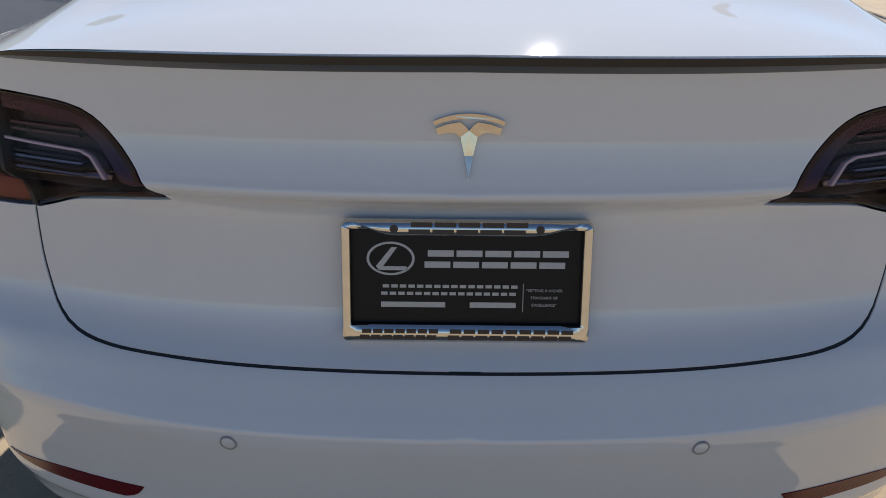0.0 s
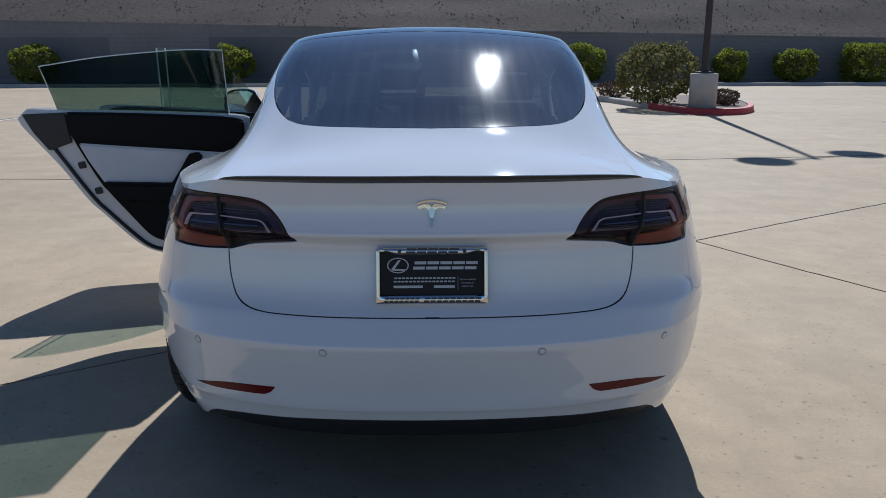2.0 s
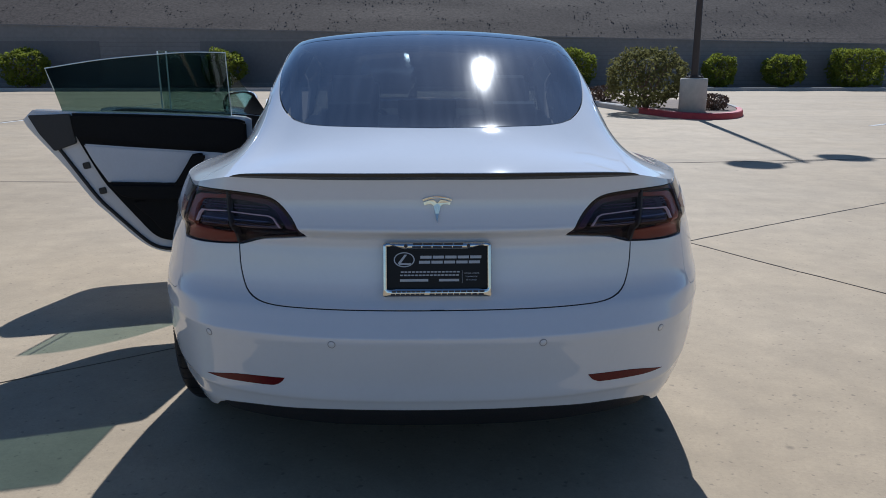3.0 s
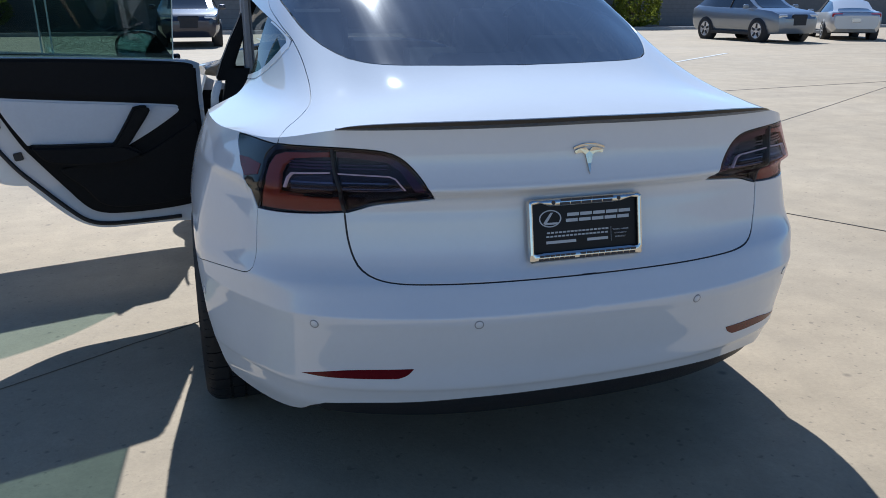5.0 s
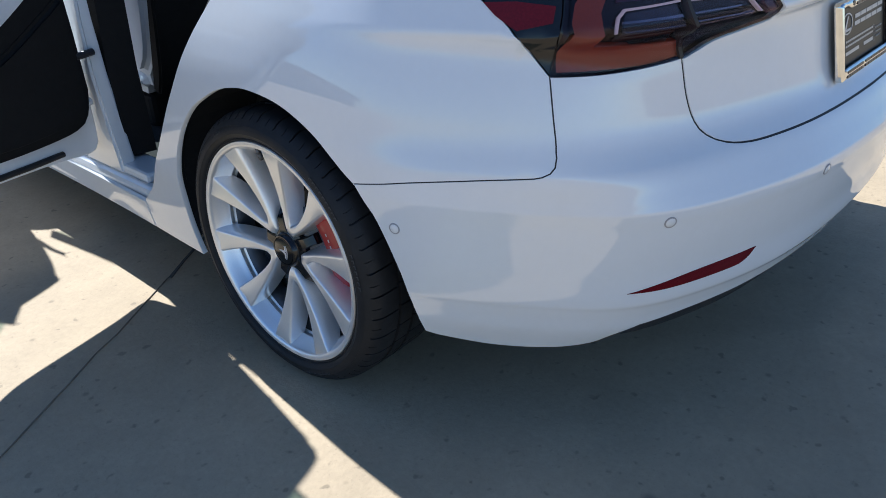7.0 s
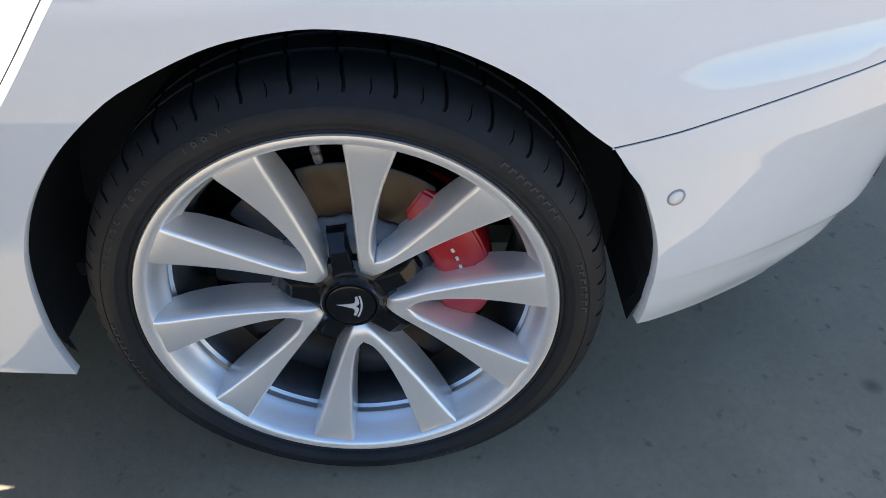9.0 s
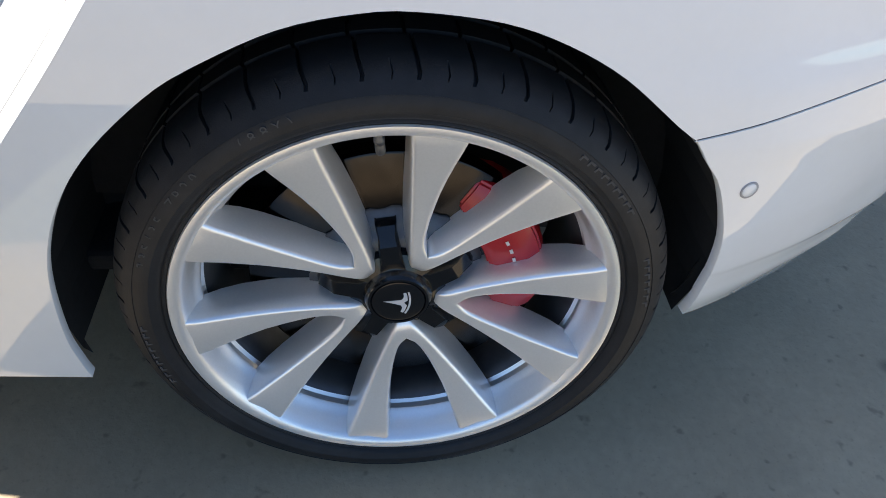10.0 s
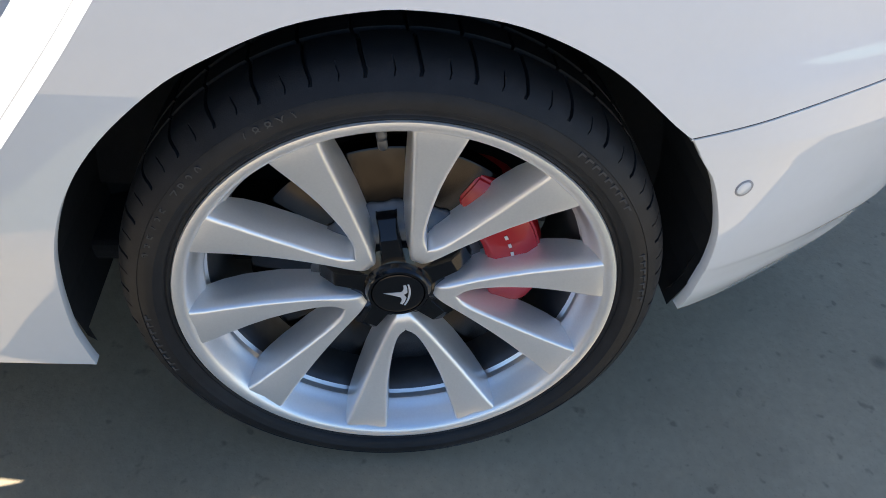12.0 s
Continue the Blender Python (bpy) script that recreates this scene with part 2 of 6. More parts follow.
def skin(s, z):
    """A point of the lower surface."""
    f = ease(0.54, 0.67, z)
    x, y = plan_at(s) * f + plan_low(s) * (1 - f)
    x *= 1 - (1 - float(WIDE(z))) * ease(0.5, 0.9, x)
    front = ease(3.9, 4.4, y)
    return np.array((x, y + float(REAR(z)) * (1 - ease(0.3, 1.1, y)) - front * 0.35 * max(0, z - 0.55) ** 1.5, z))


def skin_uv(p):
    """The parameters of the lower surface nearest to a point."""
    p = (abs(p[0]), p[1], p[2])
    ss = np.linspace(0, S_END, 89)
    d = [np.hypot(*(skin(s, p[2])[:2] - p[:2])) for s in ss]
    i = int(np.argmin(d))
    lo, hi = ss[max(i - 1, 0)], ss[min(i + 1, 88)]
    for _ in range(24):
        a, b = lo + (hi - lo) * 0.382, lo + (hi - lo) * 0.618
        if np.hypot(*(skin(a, p[2])[:2] - p[:2])) < np.hypot(*(skin(b, p[2])[:2] - p[:2])):
            hi = b
        else:
            lo = a
    return ((lo + hi) / 2, p[2])


def shoulder_point(s):
    return skin(s, float(SHOULDER(s)))


# rows of the upper surface: how far forward on the centre line, where the row ends on the shoulder, and (share of the width, height) across
S_CORNER = 8.55
ROW_K = 9
_row0 = [shoulder_point(S_CORNER * (k / (ROW_K - 1)) ** 0.9) for k in range(ROW_K)]
_bow = [(p[1] - _row0[0][1]) / (_row0[-1][1] - _row0[0][1]) for p in _row0]
ROWS_UP = [
    (0.16, 8.8, [(0, 1.046), (.2, 1.045), (.4, 1.036), (.53, 1.024), (.61, 1.012), (.66, 1.003), (.71, .993), (.77, .98)]),
    (0.30, 9.2, [(0, 1.076), (.2, 1.073), (.4, 1.058), (.52, 1.042), (.59, 1.035), (.65, 1.022), (.70, 1.007), (.77, .985)]),
    (0.45, 9.75, [(0, 1.116), (.2, 1.113), (.4, 1.098), (.50, 1.082), (.57, 1.068), (.63, 1.044), (.69, 1.015), (.77, .983)]),
    (0.62, 10.5, [(0, 1.187), (.2, 1.182), (.4, 1.162), (.50, 1.142), (.57, 1.115), (.63, 1.068), (.70, 1.015), (.78, .982)]),
    (0.85, 11.6, [(0, 1.282), (.2, 1.276), (.4, 1.254), (.51, 1.228), (.592, 1.195), (.648, 1.125), (.715, 1.030), (.79, .985)]),
    (1.10, 12.4, [(0, 1.374), (.2, 1.368), (.4, 1.349), (.53, 1.326), (.612, 1.292), (.672, 1.186), (.735, 1.040), (.80, .985)]),
    (1.40, 13.1, [(0, 1.448), (.2, 1.444), (.4, 1.428), (.545, 1.408), (.632, 1.372), (.695, 1.232), (.765, 1.035), (.82, .972)]),
    (1.75, 13.8, [(0, 1.476), (.2, 1.472), (.4, 1.458), (.555, 1.437), (.643, 1.400), (.718, 1.232), (.79, 1.020), (.835, .962)]),
    (2.15, 14.5, [(0, 1.465), (.2, 1.461), (.4, 1.445), (.555, 1.422), (.640, 1.384), (.725, 1.205), (.80, 1.000), (.84, .953)]),
    (2.55, 15.1, [(0, 1.390), (.2, 1.386), (.4, 1.368), (.54, 1.338), (.62, 1.290), (.72, 1.125), (.80, .985), (.845, .943)]),
    (3.00, 15.8, [(0, 1.235), (.2, 1.232), (.4, 1.220), (.56, 1.190), (.66, 1.130), (.74, 1.030), (.80, .965), (.845, .935)]),
    (3.35, 16.3, [(0, 1.075), (.2, 1.073), (.4, 1.062), (.56, 1.040), (.66, 1.010), (.74, .975), (.80, .945), (.845, .925)]),
    (3.80, 17.0, [(0, .980), (.2, .978), (.4, .970), (.56, .955), (.66, .945), (.74, .935), (.80, .925), (.845, .912)]),
    (4.30, 18.5, [(0, .845), (.2, .843), (.4, .835), (.5, .825), (.58, .82), (.66, .815), (.74, .812), (.80, .81)]),
    (4.56, 21.0, [(0, .72), (.05, .72), (.10, .715), (.15, .71), (.2, .705), (.25, .70), (.29, .695), (.32, .69)]),
]
_net, _ts = [np.array(_row0)], [_row0[0][1]]
for t0, s_end, pts in ROWS_UP:
    e = shoulder_point(s_end)
    xs = [p[0] for p in pts] + [e[0]]
    zs = [p[1] for p in pts] + [e[2]]
    _net.append(np.array([(x, t0 + (e[1] - t0) * (b if t0 < 1.5 else (k / 8) ** 3), z) for k, (x, z, b) in enumerate(zip(xs, zs, _bow))]))
    _ts.append(t0)
_net = np.array(_net)
for _ in range(2):                       # even out the rows over the pillar and the shoulder
    even = _net.copy()
    for i in range(1, 8):
        w = (_ts[i] - _ts[i - 1]) / (_ts[i + 1] - _ts[i - 1])
        even[i, 4:8, (0, 2)] = 0.45 * _net[i, 4:8, (0, 2)] + 0.55 * ((1 - w) * _net[i - 1, 4:8, (0, 2)] + w * _net[i + 1, 4:8, (0, 2)])
    _net = even
upper_net = spline(_ts, _net.reshape(len(_ts), -1))
_cache = {}


def roof(k, t):
    """A point of the upper surface: k from the centre line (0) to the shoulder (8), t along the car."""
    t = min(max(t, _ts[0]), _ts[-1])
    key = round(t, 6)
    if key not in _cache:
        c = upper_net(t).reshape(ROW_K, 3)
        mirror = c[1:3][::-1] * (-1, 1, 1)
        _cache[key] = spline(range(-2, ROW_K), np.vstack([mirror, c]))
    return _cache[key](k)


def roof_uv(p):
    """The parameters of the upper surface over a place in plan."""
    x, y = abs(p[0]), p[1]
    k, t = 4.0, y
    for _ in range(40):
        a = roof(k, t)
        du, dv = (roof(k + 0.01, t) - a) / 0.01, (roof(k, t + 0.005) - a) / 0.005
        r = np.array((x - a[0], y - a[1]))
        if np.hypot(*r) < 1e-6:
            break
        j = np.array([[du[0], dv[0]], [du[1], dv[1]]])
        try:
            step = np.linalg.solve(j, r)
        except np.linalg.LinAlgError:
            break
        k, t = min(max(k + np.clip(step[0], -1, 1), 0), 8), min(max(t + np.clip(step[1], -0.3, 0.3), _ts[0]), _ts[-1])
    return (k, t)


def normal_at(surf, u, v):
    e = 2e-3
    du, dv = surf(u + e, v) - surf(u - e, v), surf(u, v + e) - surf(u, v - e)
    n = np.cross(du, dv)
    return n / (np.linalg.norm(n) + 1e-12)


def rounded(points, step=0.02, sharp=()):
    """A finer line through points (rows of numbers): smooth but at the numbered sharp ones."""
    points = [np.array(p, float) for p in points]
    n, out = len(points), []
    for i in range(n - 1):
        a, b = points[i], points[i + 1]
        before = points[i - 1] if i and i not in sharp else 2 * a - b
        after = points[i + 2] if i + 2 < n and i + 1 not in sharp else 2 * b - a
        m = max(1, int(math.ceil(np.linalg.norm(b - a) / step)))
        for j in range(m):
            u = j / m
            out.append(0.5 * (2 * a + (b - before) * u + (2 * before - 5 * a + 4 * b - after) * u * u + (3 * a - before - 3 * b + after) * u**3))
    return out + [points[-1]]


def inside(poly, x, y):
    hit, n = False, len(poly)
    for i in range(n):
        (x1, y1), (x2, y2) = poly[i], poly[i - 1]
        if (y1 > y) != (y2 > y) and x < (x2 - x1) * (y - y1) / (y2 - y1) + x1:
            hit = not hit
    return hit


from mathutils.geometry import delaunay_2d_cdt


def cut_panel(name, surf, outline, du, dv, flip=1.0, gap=0.002, depth=0.014, side="both", free=None, lift=0.0, skirt=True):
    """A mesh cut from a surface along an outline of parameters, with exact edges turned inwards. side: right (x > 0), left or both
    joined at the centre line. free(p): edge points that keep their place, with no gap and no turned edge."""
    poly = []
    for p in outline:
        if not poly or np.hypot(*(np.subtract(p, poly[-1]))) > 1e-5:
            poly.append((float(p[0]), float(p[1])))
    if np.hypot(*(np.subtract(poly[0], poly[-1]))) < 1e-5:
        poly.pop()
    fine = []
    for i, p in enumerate(poly):
        q = poly[(i + 1) % len(poly)]
        m = max(1, int(math.ceil(max(abs(q[0] - p[0]) / du, abs(q[1] - p[1]) / dv))))
        fine += [(p[0] + (q[0] - p[0]) * j / m, p[1] + (q[1] - p[1]) * j / m) for j in range(m)]
    poly = fine
    n = len(poly)
    area = sum(poly[i - 1][0] * poly[i][1] - poly[i][0] * poly[i - 1][1] for i in range(n))
    if area < 0:
        poly.reverse()
    loose = [bool(free(surf(*p), p)) if free else False for p in poly]
    moved = []
    for i, p in enumerate(poly):
        a, b = np.array(poly[i - 1]), np.array(poly[(i + 1) % n])
        u, v = p
        e = 1e-3
        ju, jv = (surf(u + e, v) - surf(u - e, v)) / (2 * e), (surf(u, v + e) - surf(u, v - e)) / (2 * e)
        tang = ju * (b - a)[0] + jv * (b - a)[1]
        nn = np.cross(ju, jv)
        inn = np.cross(nn, tang)
        inn = inn / (np.linalg.norm(inn) + 1e-12) * (0 if loose[i] else gap)
        j = np.stack([ju, jv], 1)
        q = np.linalg.lstsq(j, inn, rcond=None)[0]
        moved.append((u + float(np.clip(q[0], -1, 1)), v + float(np.clip(q[1], -0.1, 0.1))))
    for i in range(n):                       # where a joint meets the centre line, open it as beside it
        if loose[i] and abs(surf(*poly[i])[0]) < 1e-4:
            for j in (i - 1, (i + 1) % n):
                if not loose[j]:
                    moved[i] = (moved[i][0], poly[i][1] + moved[j][1] - poly[j][1])
    us, vs = [p[0] for p in moved], [p[1] for p in moved]
    pts = list(moved)
    arr = np.array(moved)
    nu, nv = int((max(us) - min(us)) / du) + 1, int((max(vs) - min(vs)) / dv) + 1
    for i in range(nu + 1):
        for j in range(nv + 1):
            u, v = min(us) + i * du, min(vs) + j * dv
            if inside(moved, u, v) and np.min(((arr[:, 0] - u) / du) ** 2 + ((arr[:, 1] - v) / dv) ** 2) > 0.16:
                pts.append((u, v))
    ratio = dv / du
    res = delaunay_2d_cdt([Vector((p[0] * ratio, p[1])) for p in pts], [(i, (i + 1) % n) for i in range(n)], [], 1, 1e-7)
    co, faces = [(c[0] / ratio, c[1]) for c in res[0]], [list(f) for f in res[2]]
    origin = [o[0] if o else -1 for o in res[3]]
    verts, norms = [], []
    for c in co:
        nrm = normal_at(surf, c[0], c[1]) * flip
        verts.append(surf(c[0], c[1]) + nrm * lift)
        norms.append(nrm)
    if flip < 0:
        faces = [f[::-1] for f in faces]
    if skirt:
        where = {o: i for i, o in enumerate(origin) if 0 <= o < n}
        order = [where.get(i) for i in range(n)]
        for i in range(n):
            a, b = order[i], order[(i + 1) % n]
            if a is None or b is None or loose[i] or loose[(i + 1) % n]:
                continue
            k = len(verts)
            d = np.array(verts[b]) - np.array(verts[a])
            out = np.cross(d, norms[a])
            out = out / (np.linalg.norm(out) + 1e-12) * flip
            for q in (a, b):
                verts.append(verts[q])
                norms.append(out * 0.6 + norms[q] * 0.5)
            for q in (b, a):
                verts.append(verts[q] - norms[q] * depth)
                norms.append(out)
            faces.append((k, k + 3, k + 2, k + 1) if flip > 0 else (k, k + 1, k + 2, k + 3))
    verts, norms = np.array(verts), np.array(norms)
    if side in ("left", "both"):
        mv, mn = verts * (-1, 1, 1), norms * (-1, 1, 1)
        mf = [tuple(f[::-1]) for f in faces]
        if side == "left":
            verts, norms, faces = mv, mn, mf
        else:
            k = len(verts)
            verts, norms = np.vstack([verts, mv]), np.vstack([norms, mn])
            faces = faces + [tuple(i + k for i in f) for f in mf]
    me = bpy.data.meshes.new(name)
    me.from_pydata(verts.tolist(), [], [tuple(f) for f in faces])
    me.polygons.foreach_set("use_smooth", [True] * len(me.polygons))
    norms = norms / (np.linalg.norm(norms, axis=1, keepdims=True) + 1e-12)
    me.normals_split_custom_set_from_vertices(norms.tolist())
    return me


def on_skin(points, sharp=(), step=0.02):
    return [skin_uv(p) for p in rounded(points, step, sharp)]


def on_roof(points, sharp=(), step=0.02):
    return [roof_uv(p) for p in rounded(points, step, sharp)]


def arch(y0, z0, r, a0, a1, n=36):
    """Points of a wheel arch on the car's side, by angle from straight ahead, upwards."""
    out = []
    for i in range(n + 1):
        a = radians(a0 + (a1 - a0) * i / n)
        y, z = y0 + r * math.cos(a), z0 + r * math.sin(a)
        out.append((0.93, y, z))
    return out


def side_uv(points, sharp=(), step=0.02):
    """Parameters on the lower surface for points of the car's side, given by (y, z)."""
    out = []
    for y, z in rounded(points, step, sharp):
        lo, hi = 7.0, 18.0
        for _ in range(40):
            mid = (lo + hi) / 2
            if skin(mid, z)[1] < y:
                lo = mid
            else:
                hi = mid
        out.append((lo, z))
    return out


def rear_uv(points, sharp=(), step=0.02, closed=False):
    """Parameters on the lower surface for points of the rear face, given by (x, z)."""
    pts = list(points) + ([points[0]] if closed else [])
    out = []
    for x, z in rounded(pts, step, sharp):
        lo, hi = 0.0, 12.0
        for _ in range(40):
            mid = (lo + hi) / 2
            if skin(mid, z)[0] < x:
                lo = mid
            else:
                hi = mid
        out.append((lo, z))
    return out

# ---- the car ----
car = thing("electric_car", "glossy white electric sedan with two open doors standing on concrete", "car")
T0 = _ts[0]


def shoulder_uv(s0, s1, n=40):
    return [(s0 + (s1 - s0) * i / n, float(SHOULDER(s0 + (s1 - s0) * i / n)) + 0.001) for i in range(n + 1)]


def straight(a, b, n):
    return [(a[0] + (b[0] - a[0]) * i / n, a[1] + (b[1] - a[1]) * i / n) for i in range(n + 1)]


LIGHT_LOW = [(.385, .047, .838), (.458, .06, .832), (.524, .09, .825), (.556, .10, .816), (.587, .122, .806), (.65, .165, .802), (.717, .203, .800), (.782, .272, .800)]
LIGHT_OUT = [(.782, .272, .800), (.797, .302, .838), (.808, .335, .878), (.812, .375, .908), (.806, .43, .945), shoulder_point(8.55)]
LIGHT_TOP = [shoulder_point(8.55), (.777, .374, .965), (.756, .306, .964), (.723, .240, .963), (.666, .172, .964), (.613, .145, .9635), (.556, .118, .9605), (.497, .094, .954), (.463, .083, .941), (.435, .068, .915), (.410, .055, .882), (.385, .047, .838)]
LID_SEAM = [(0, .639), (.2, .639), (.38, .6395), (.475, .642), (.527, .651), (.557, .668), (.573, .694), (.584, .742), (.588, .806)]
QUARTER_SEAM = [(.782, .272, .800), (.792, .256, .73), (.799, .245, .688), (.811, .238, .655), (.830, .252, .639), (.853, .292, .633), (.879, .350, .626), (.92, .475, .608), (.936, .531, .597), (.947, .606, .583)]
ARCH = [(.509, .25), (.512, .328), (.523, .424), (.556, .512), (.583, .550), (.628, .599), (.695, .653), (.759, .688), (.822, .709), (.900, .718), (.954, .715), (1.026, .698), (1.107, .659), (1.154, .627), (1.210, .573),
        (1.252, .516), (1.281, .455), (1.302, .375), (1.312, .28), (1.309, .23), (1.304, .19)]
DOOR_EDGE = [(.99, .955), (1.06, .87), (1.147, .77), (1.229, .66), (1.30, .57), (1.38, .47), (1.47, .36), (1.57, .285)]
low_light, out_light, top_light = on_skin(LIGHT_LOW, (4,)), on_skin(LIGHT_OUT), on_skin(LIGHT_TOP)
lid_seam, quarter_seam = rear_uv(LID_SEAM), on_skin(QUARTER_SEAM)
k_split = next(i for i, p in enumerate(low_light) if p[0] >= lid_seam[-1][0] - 1e-3)
i_seam = next(i for i, p in enumerate(ARCH) if p[0] > 0.606)
arch_rear, arch_front = side_uv(ARCH[:i_seam] + [(.606, .583)]), side_uv([(.606, .583)] + ARCH[i_seam:])

# bumper
BUMPER_LOW = [(.86, .49, .243), (.80, .38, .229), (.745, .285, .236), (.706, .22, .252), (.689, .181, .276), (.656, .139, .299), (.571, .092, .309), (.442, .046, .315), (.307, .013, .322), (.15, 0, .324), (0, 0, .324)]
low = on_skin(BUMPER_LOW, (5,))
outline = lid_seam + low_light[k_split:] + quarter_seam + arch_rear[::-1] + low
centre = lambda p, q: p[0] < 1e-4
bumper = part("rear_bumper", cut_panel("rear_bumper", skin, outline, 0.2, 0.009, free=centre), PAINT, car)
# boot lid, outer face and deck
S_LID = skin_uv((.723, .240, .963))[0]
k_of = lambda s: 8 * (s / S_CORNER) ** (1 / 0.9)
top_lid = [p for p in top_light if p[0] <= S_LID]
outline = lid_seam + low_light[:k_split][::-1] + top_lid[::-1] + [(S_LID, float(SHOULDER(S_LID)))] + shoulder_uv(S_LID, 0)
edge_free = lambda p, q: p[0] < 1e-4 or q[1] > float(SHOULDER(q[0])) - 0.002
lid_me = cut_panel("boot_lid", skin, outline, 0.2, 0.008, free=edge_free, gap=0.0032)
SEAM_UP = [tuple(shoulder_point(S_LID)), (.700, .283, 1.0), (.664, .325, 1.01), (.636, .368, 1.025), (.622, .405, 1.04), (.613, .46, 1.05), (.605, .55, 1.08), (.602, .70, 1.13), (.610, .85, 1.18), (.627, 1.0, 1.23), (.640, 1.2, 1.3), (.634, 1.37, 1.35)]
seam_up = [(k_of(S_LID), T0)] + on_roof(SEAM_UP)[1:]
GLASS_LOW = [(0, .455, 1), (.15, .464, 1), (.26, .482, 1), (.36, .508, 1), (.43, .545, 1), (.48, .60, 1)]
GLASS_SIDE = [(.48, .60, 1), (.516, .67, 1), (.549, .76, 1), (.577, .88, 1), (.600, 1.05, 1), (.613, 1.2, 1), (.619, 1.36, 1)]
glass_low, glass_side = on_roof(GLASS_LOW), on_roof(GLASS_SIDE)
GLASS_END = glass_side[-1]
outline = straight((0, T0), (k_of(S_LID), T0), 60) + seam_up[1:] + glass_side[::-1] + glass_low[::-1][1:]
deck_free = lambda p, q: q[0] < 1e-3 or q[1] < T0 + 1e-4
deck_me = cut_panel("deck", roof, outline, 0.2, 0.022, free=deck_free)
boot_lid = part("boot_lid", lid_me, PAINT, car)
part("deck", deck_me, PAINT, boot_lid)
# quarter panels: side face, then shoulder, pillar and roof rail
roof_t_door = roof_uv((.874, 1.05))[1]
quarter_side = shoulder_uv(S_LID, skin_uv((.87, .99, .955))[0], 60) + side_uv(DOOR_EDGE) + side_uv([(1.57, .285), (1.57, .192), (1.45, .19), (1.304, .19)], (0, 1, 2, 3)) + arch_front[::-1] + quarter_seam[::-1] + out_light + [p for p in top_light if p[0] >= S_LID]
DLO = [(.874, 1.0), (.853, 1.06), (.81, 1.10), (.771, 1.115), (.737, 1.135), (.722, 1.03), (.699, .953), (.660, .873), (.622, .830)]
dlo = on_roof(DLO, (4,))
RAIL = [dlo[-1], (4.33, .845), (4.42, .93), (4.56, 1.12), (4.62, 1.35), (4.6, 1.7), (4.6, 2.2), (4.75, 2.5), (5.4, 2.85), (6.6, 3.22)]
rail = rounded(RAIL, 0.06)
PILLAR_IN = [(6.1, 3.28), (4.9, 2.95), (4.2, 2.6), (3.98, 2.3), (3.98, 1.75), (seam_up[-1][0], seam_up[-1][1] + 0.01)]
outline = straight((k_of(S_LID), T0), (8, T0), 20) + straight((8, T0), (8, roof_t_door), 30) + dlo + rail[1:] + rounded(PILLAR_IN, 0.08) + seam_up[::-1]
sh_free = lambda p, q: q[0] > 7.99 or q[1] < T0 + 1e-4
sh_free1 = lambda p, q: q[1] > float(SHOULDER(q[0])) - 0.002
for side in ("left", "right"):
    qp = part("quarter_panel", cut_panel("quarter_panel", skin, quarter_side, 0.2, 0.018, side=side, free=sh_free1, gap=0.0008), PAINT, car)
    part("pillar", cut_panel("pillar", roof, outline, 0.16, 0.025, side=side, free=sh_free), PAINT, qp)
TINT = glass_material("tinted_glass", (0.10, 0.11, 0.115), 0.0, 1.9)
DUSTY_SHEEN = glass_material("dusty_sheen_glass", (0.10, 0.115, 0.13), 0.0, 2.5, 0.06)
part("rear_window", cut_panel("rear_window", roof, glass_low + glass_side[1:] + [(0, GLASS_END[1])], 0.25, 0.03, free=centre, depth=0.006, gap=0.003), DUSTY_SHEEN, car)
part("glass_roof", cut_panel("glass_roof", roof, [(0, GLASS_END[1] + .006), (GLASS_END[0], GLASS_END[1] + .006), (3.95, 1.75), (3.95, 2.3), (3.98, 2.42), (0, 2.42)], 0.3, 0.05, free=centre, depth=0.006), TINT, car)
# black band added over the open roof joint to block the sun
part("roof_header", cut_panel("roof_header", roof, straight((0, 2.38), (3.98, 2.38), 16) + straight((4.0, 2.50), (0, 2.50), 16), 0.3, 0.03, free=centre, lift=-0.006, gap=0.0), GLOSS_BLACK, car)
CLEAR = glass_material("clear_glass", (0.55, 0.62, 0.60), 0.0, 1.5)
part("windscreen", cut_panel("windscreen", roof, [(0, 2.46), (4.0, 2.46), (4.2, 2.61), (4.9, 2.96), (6.0, 3.27), (3, 3.3), (0, 3.31)], 0.3, 0.05, free=centre, depth=0.006), CLEAR, car)
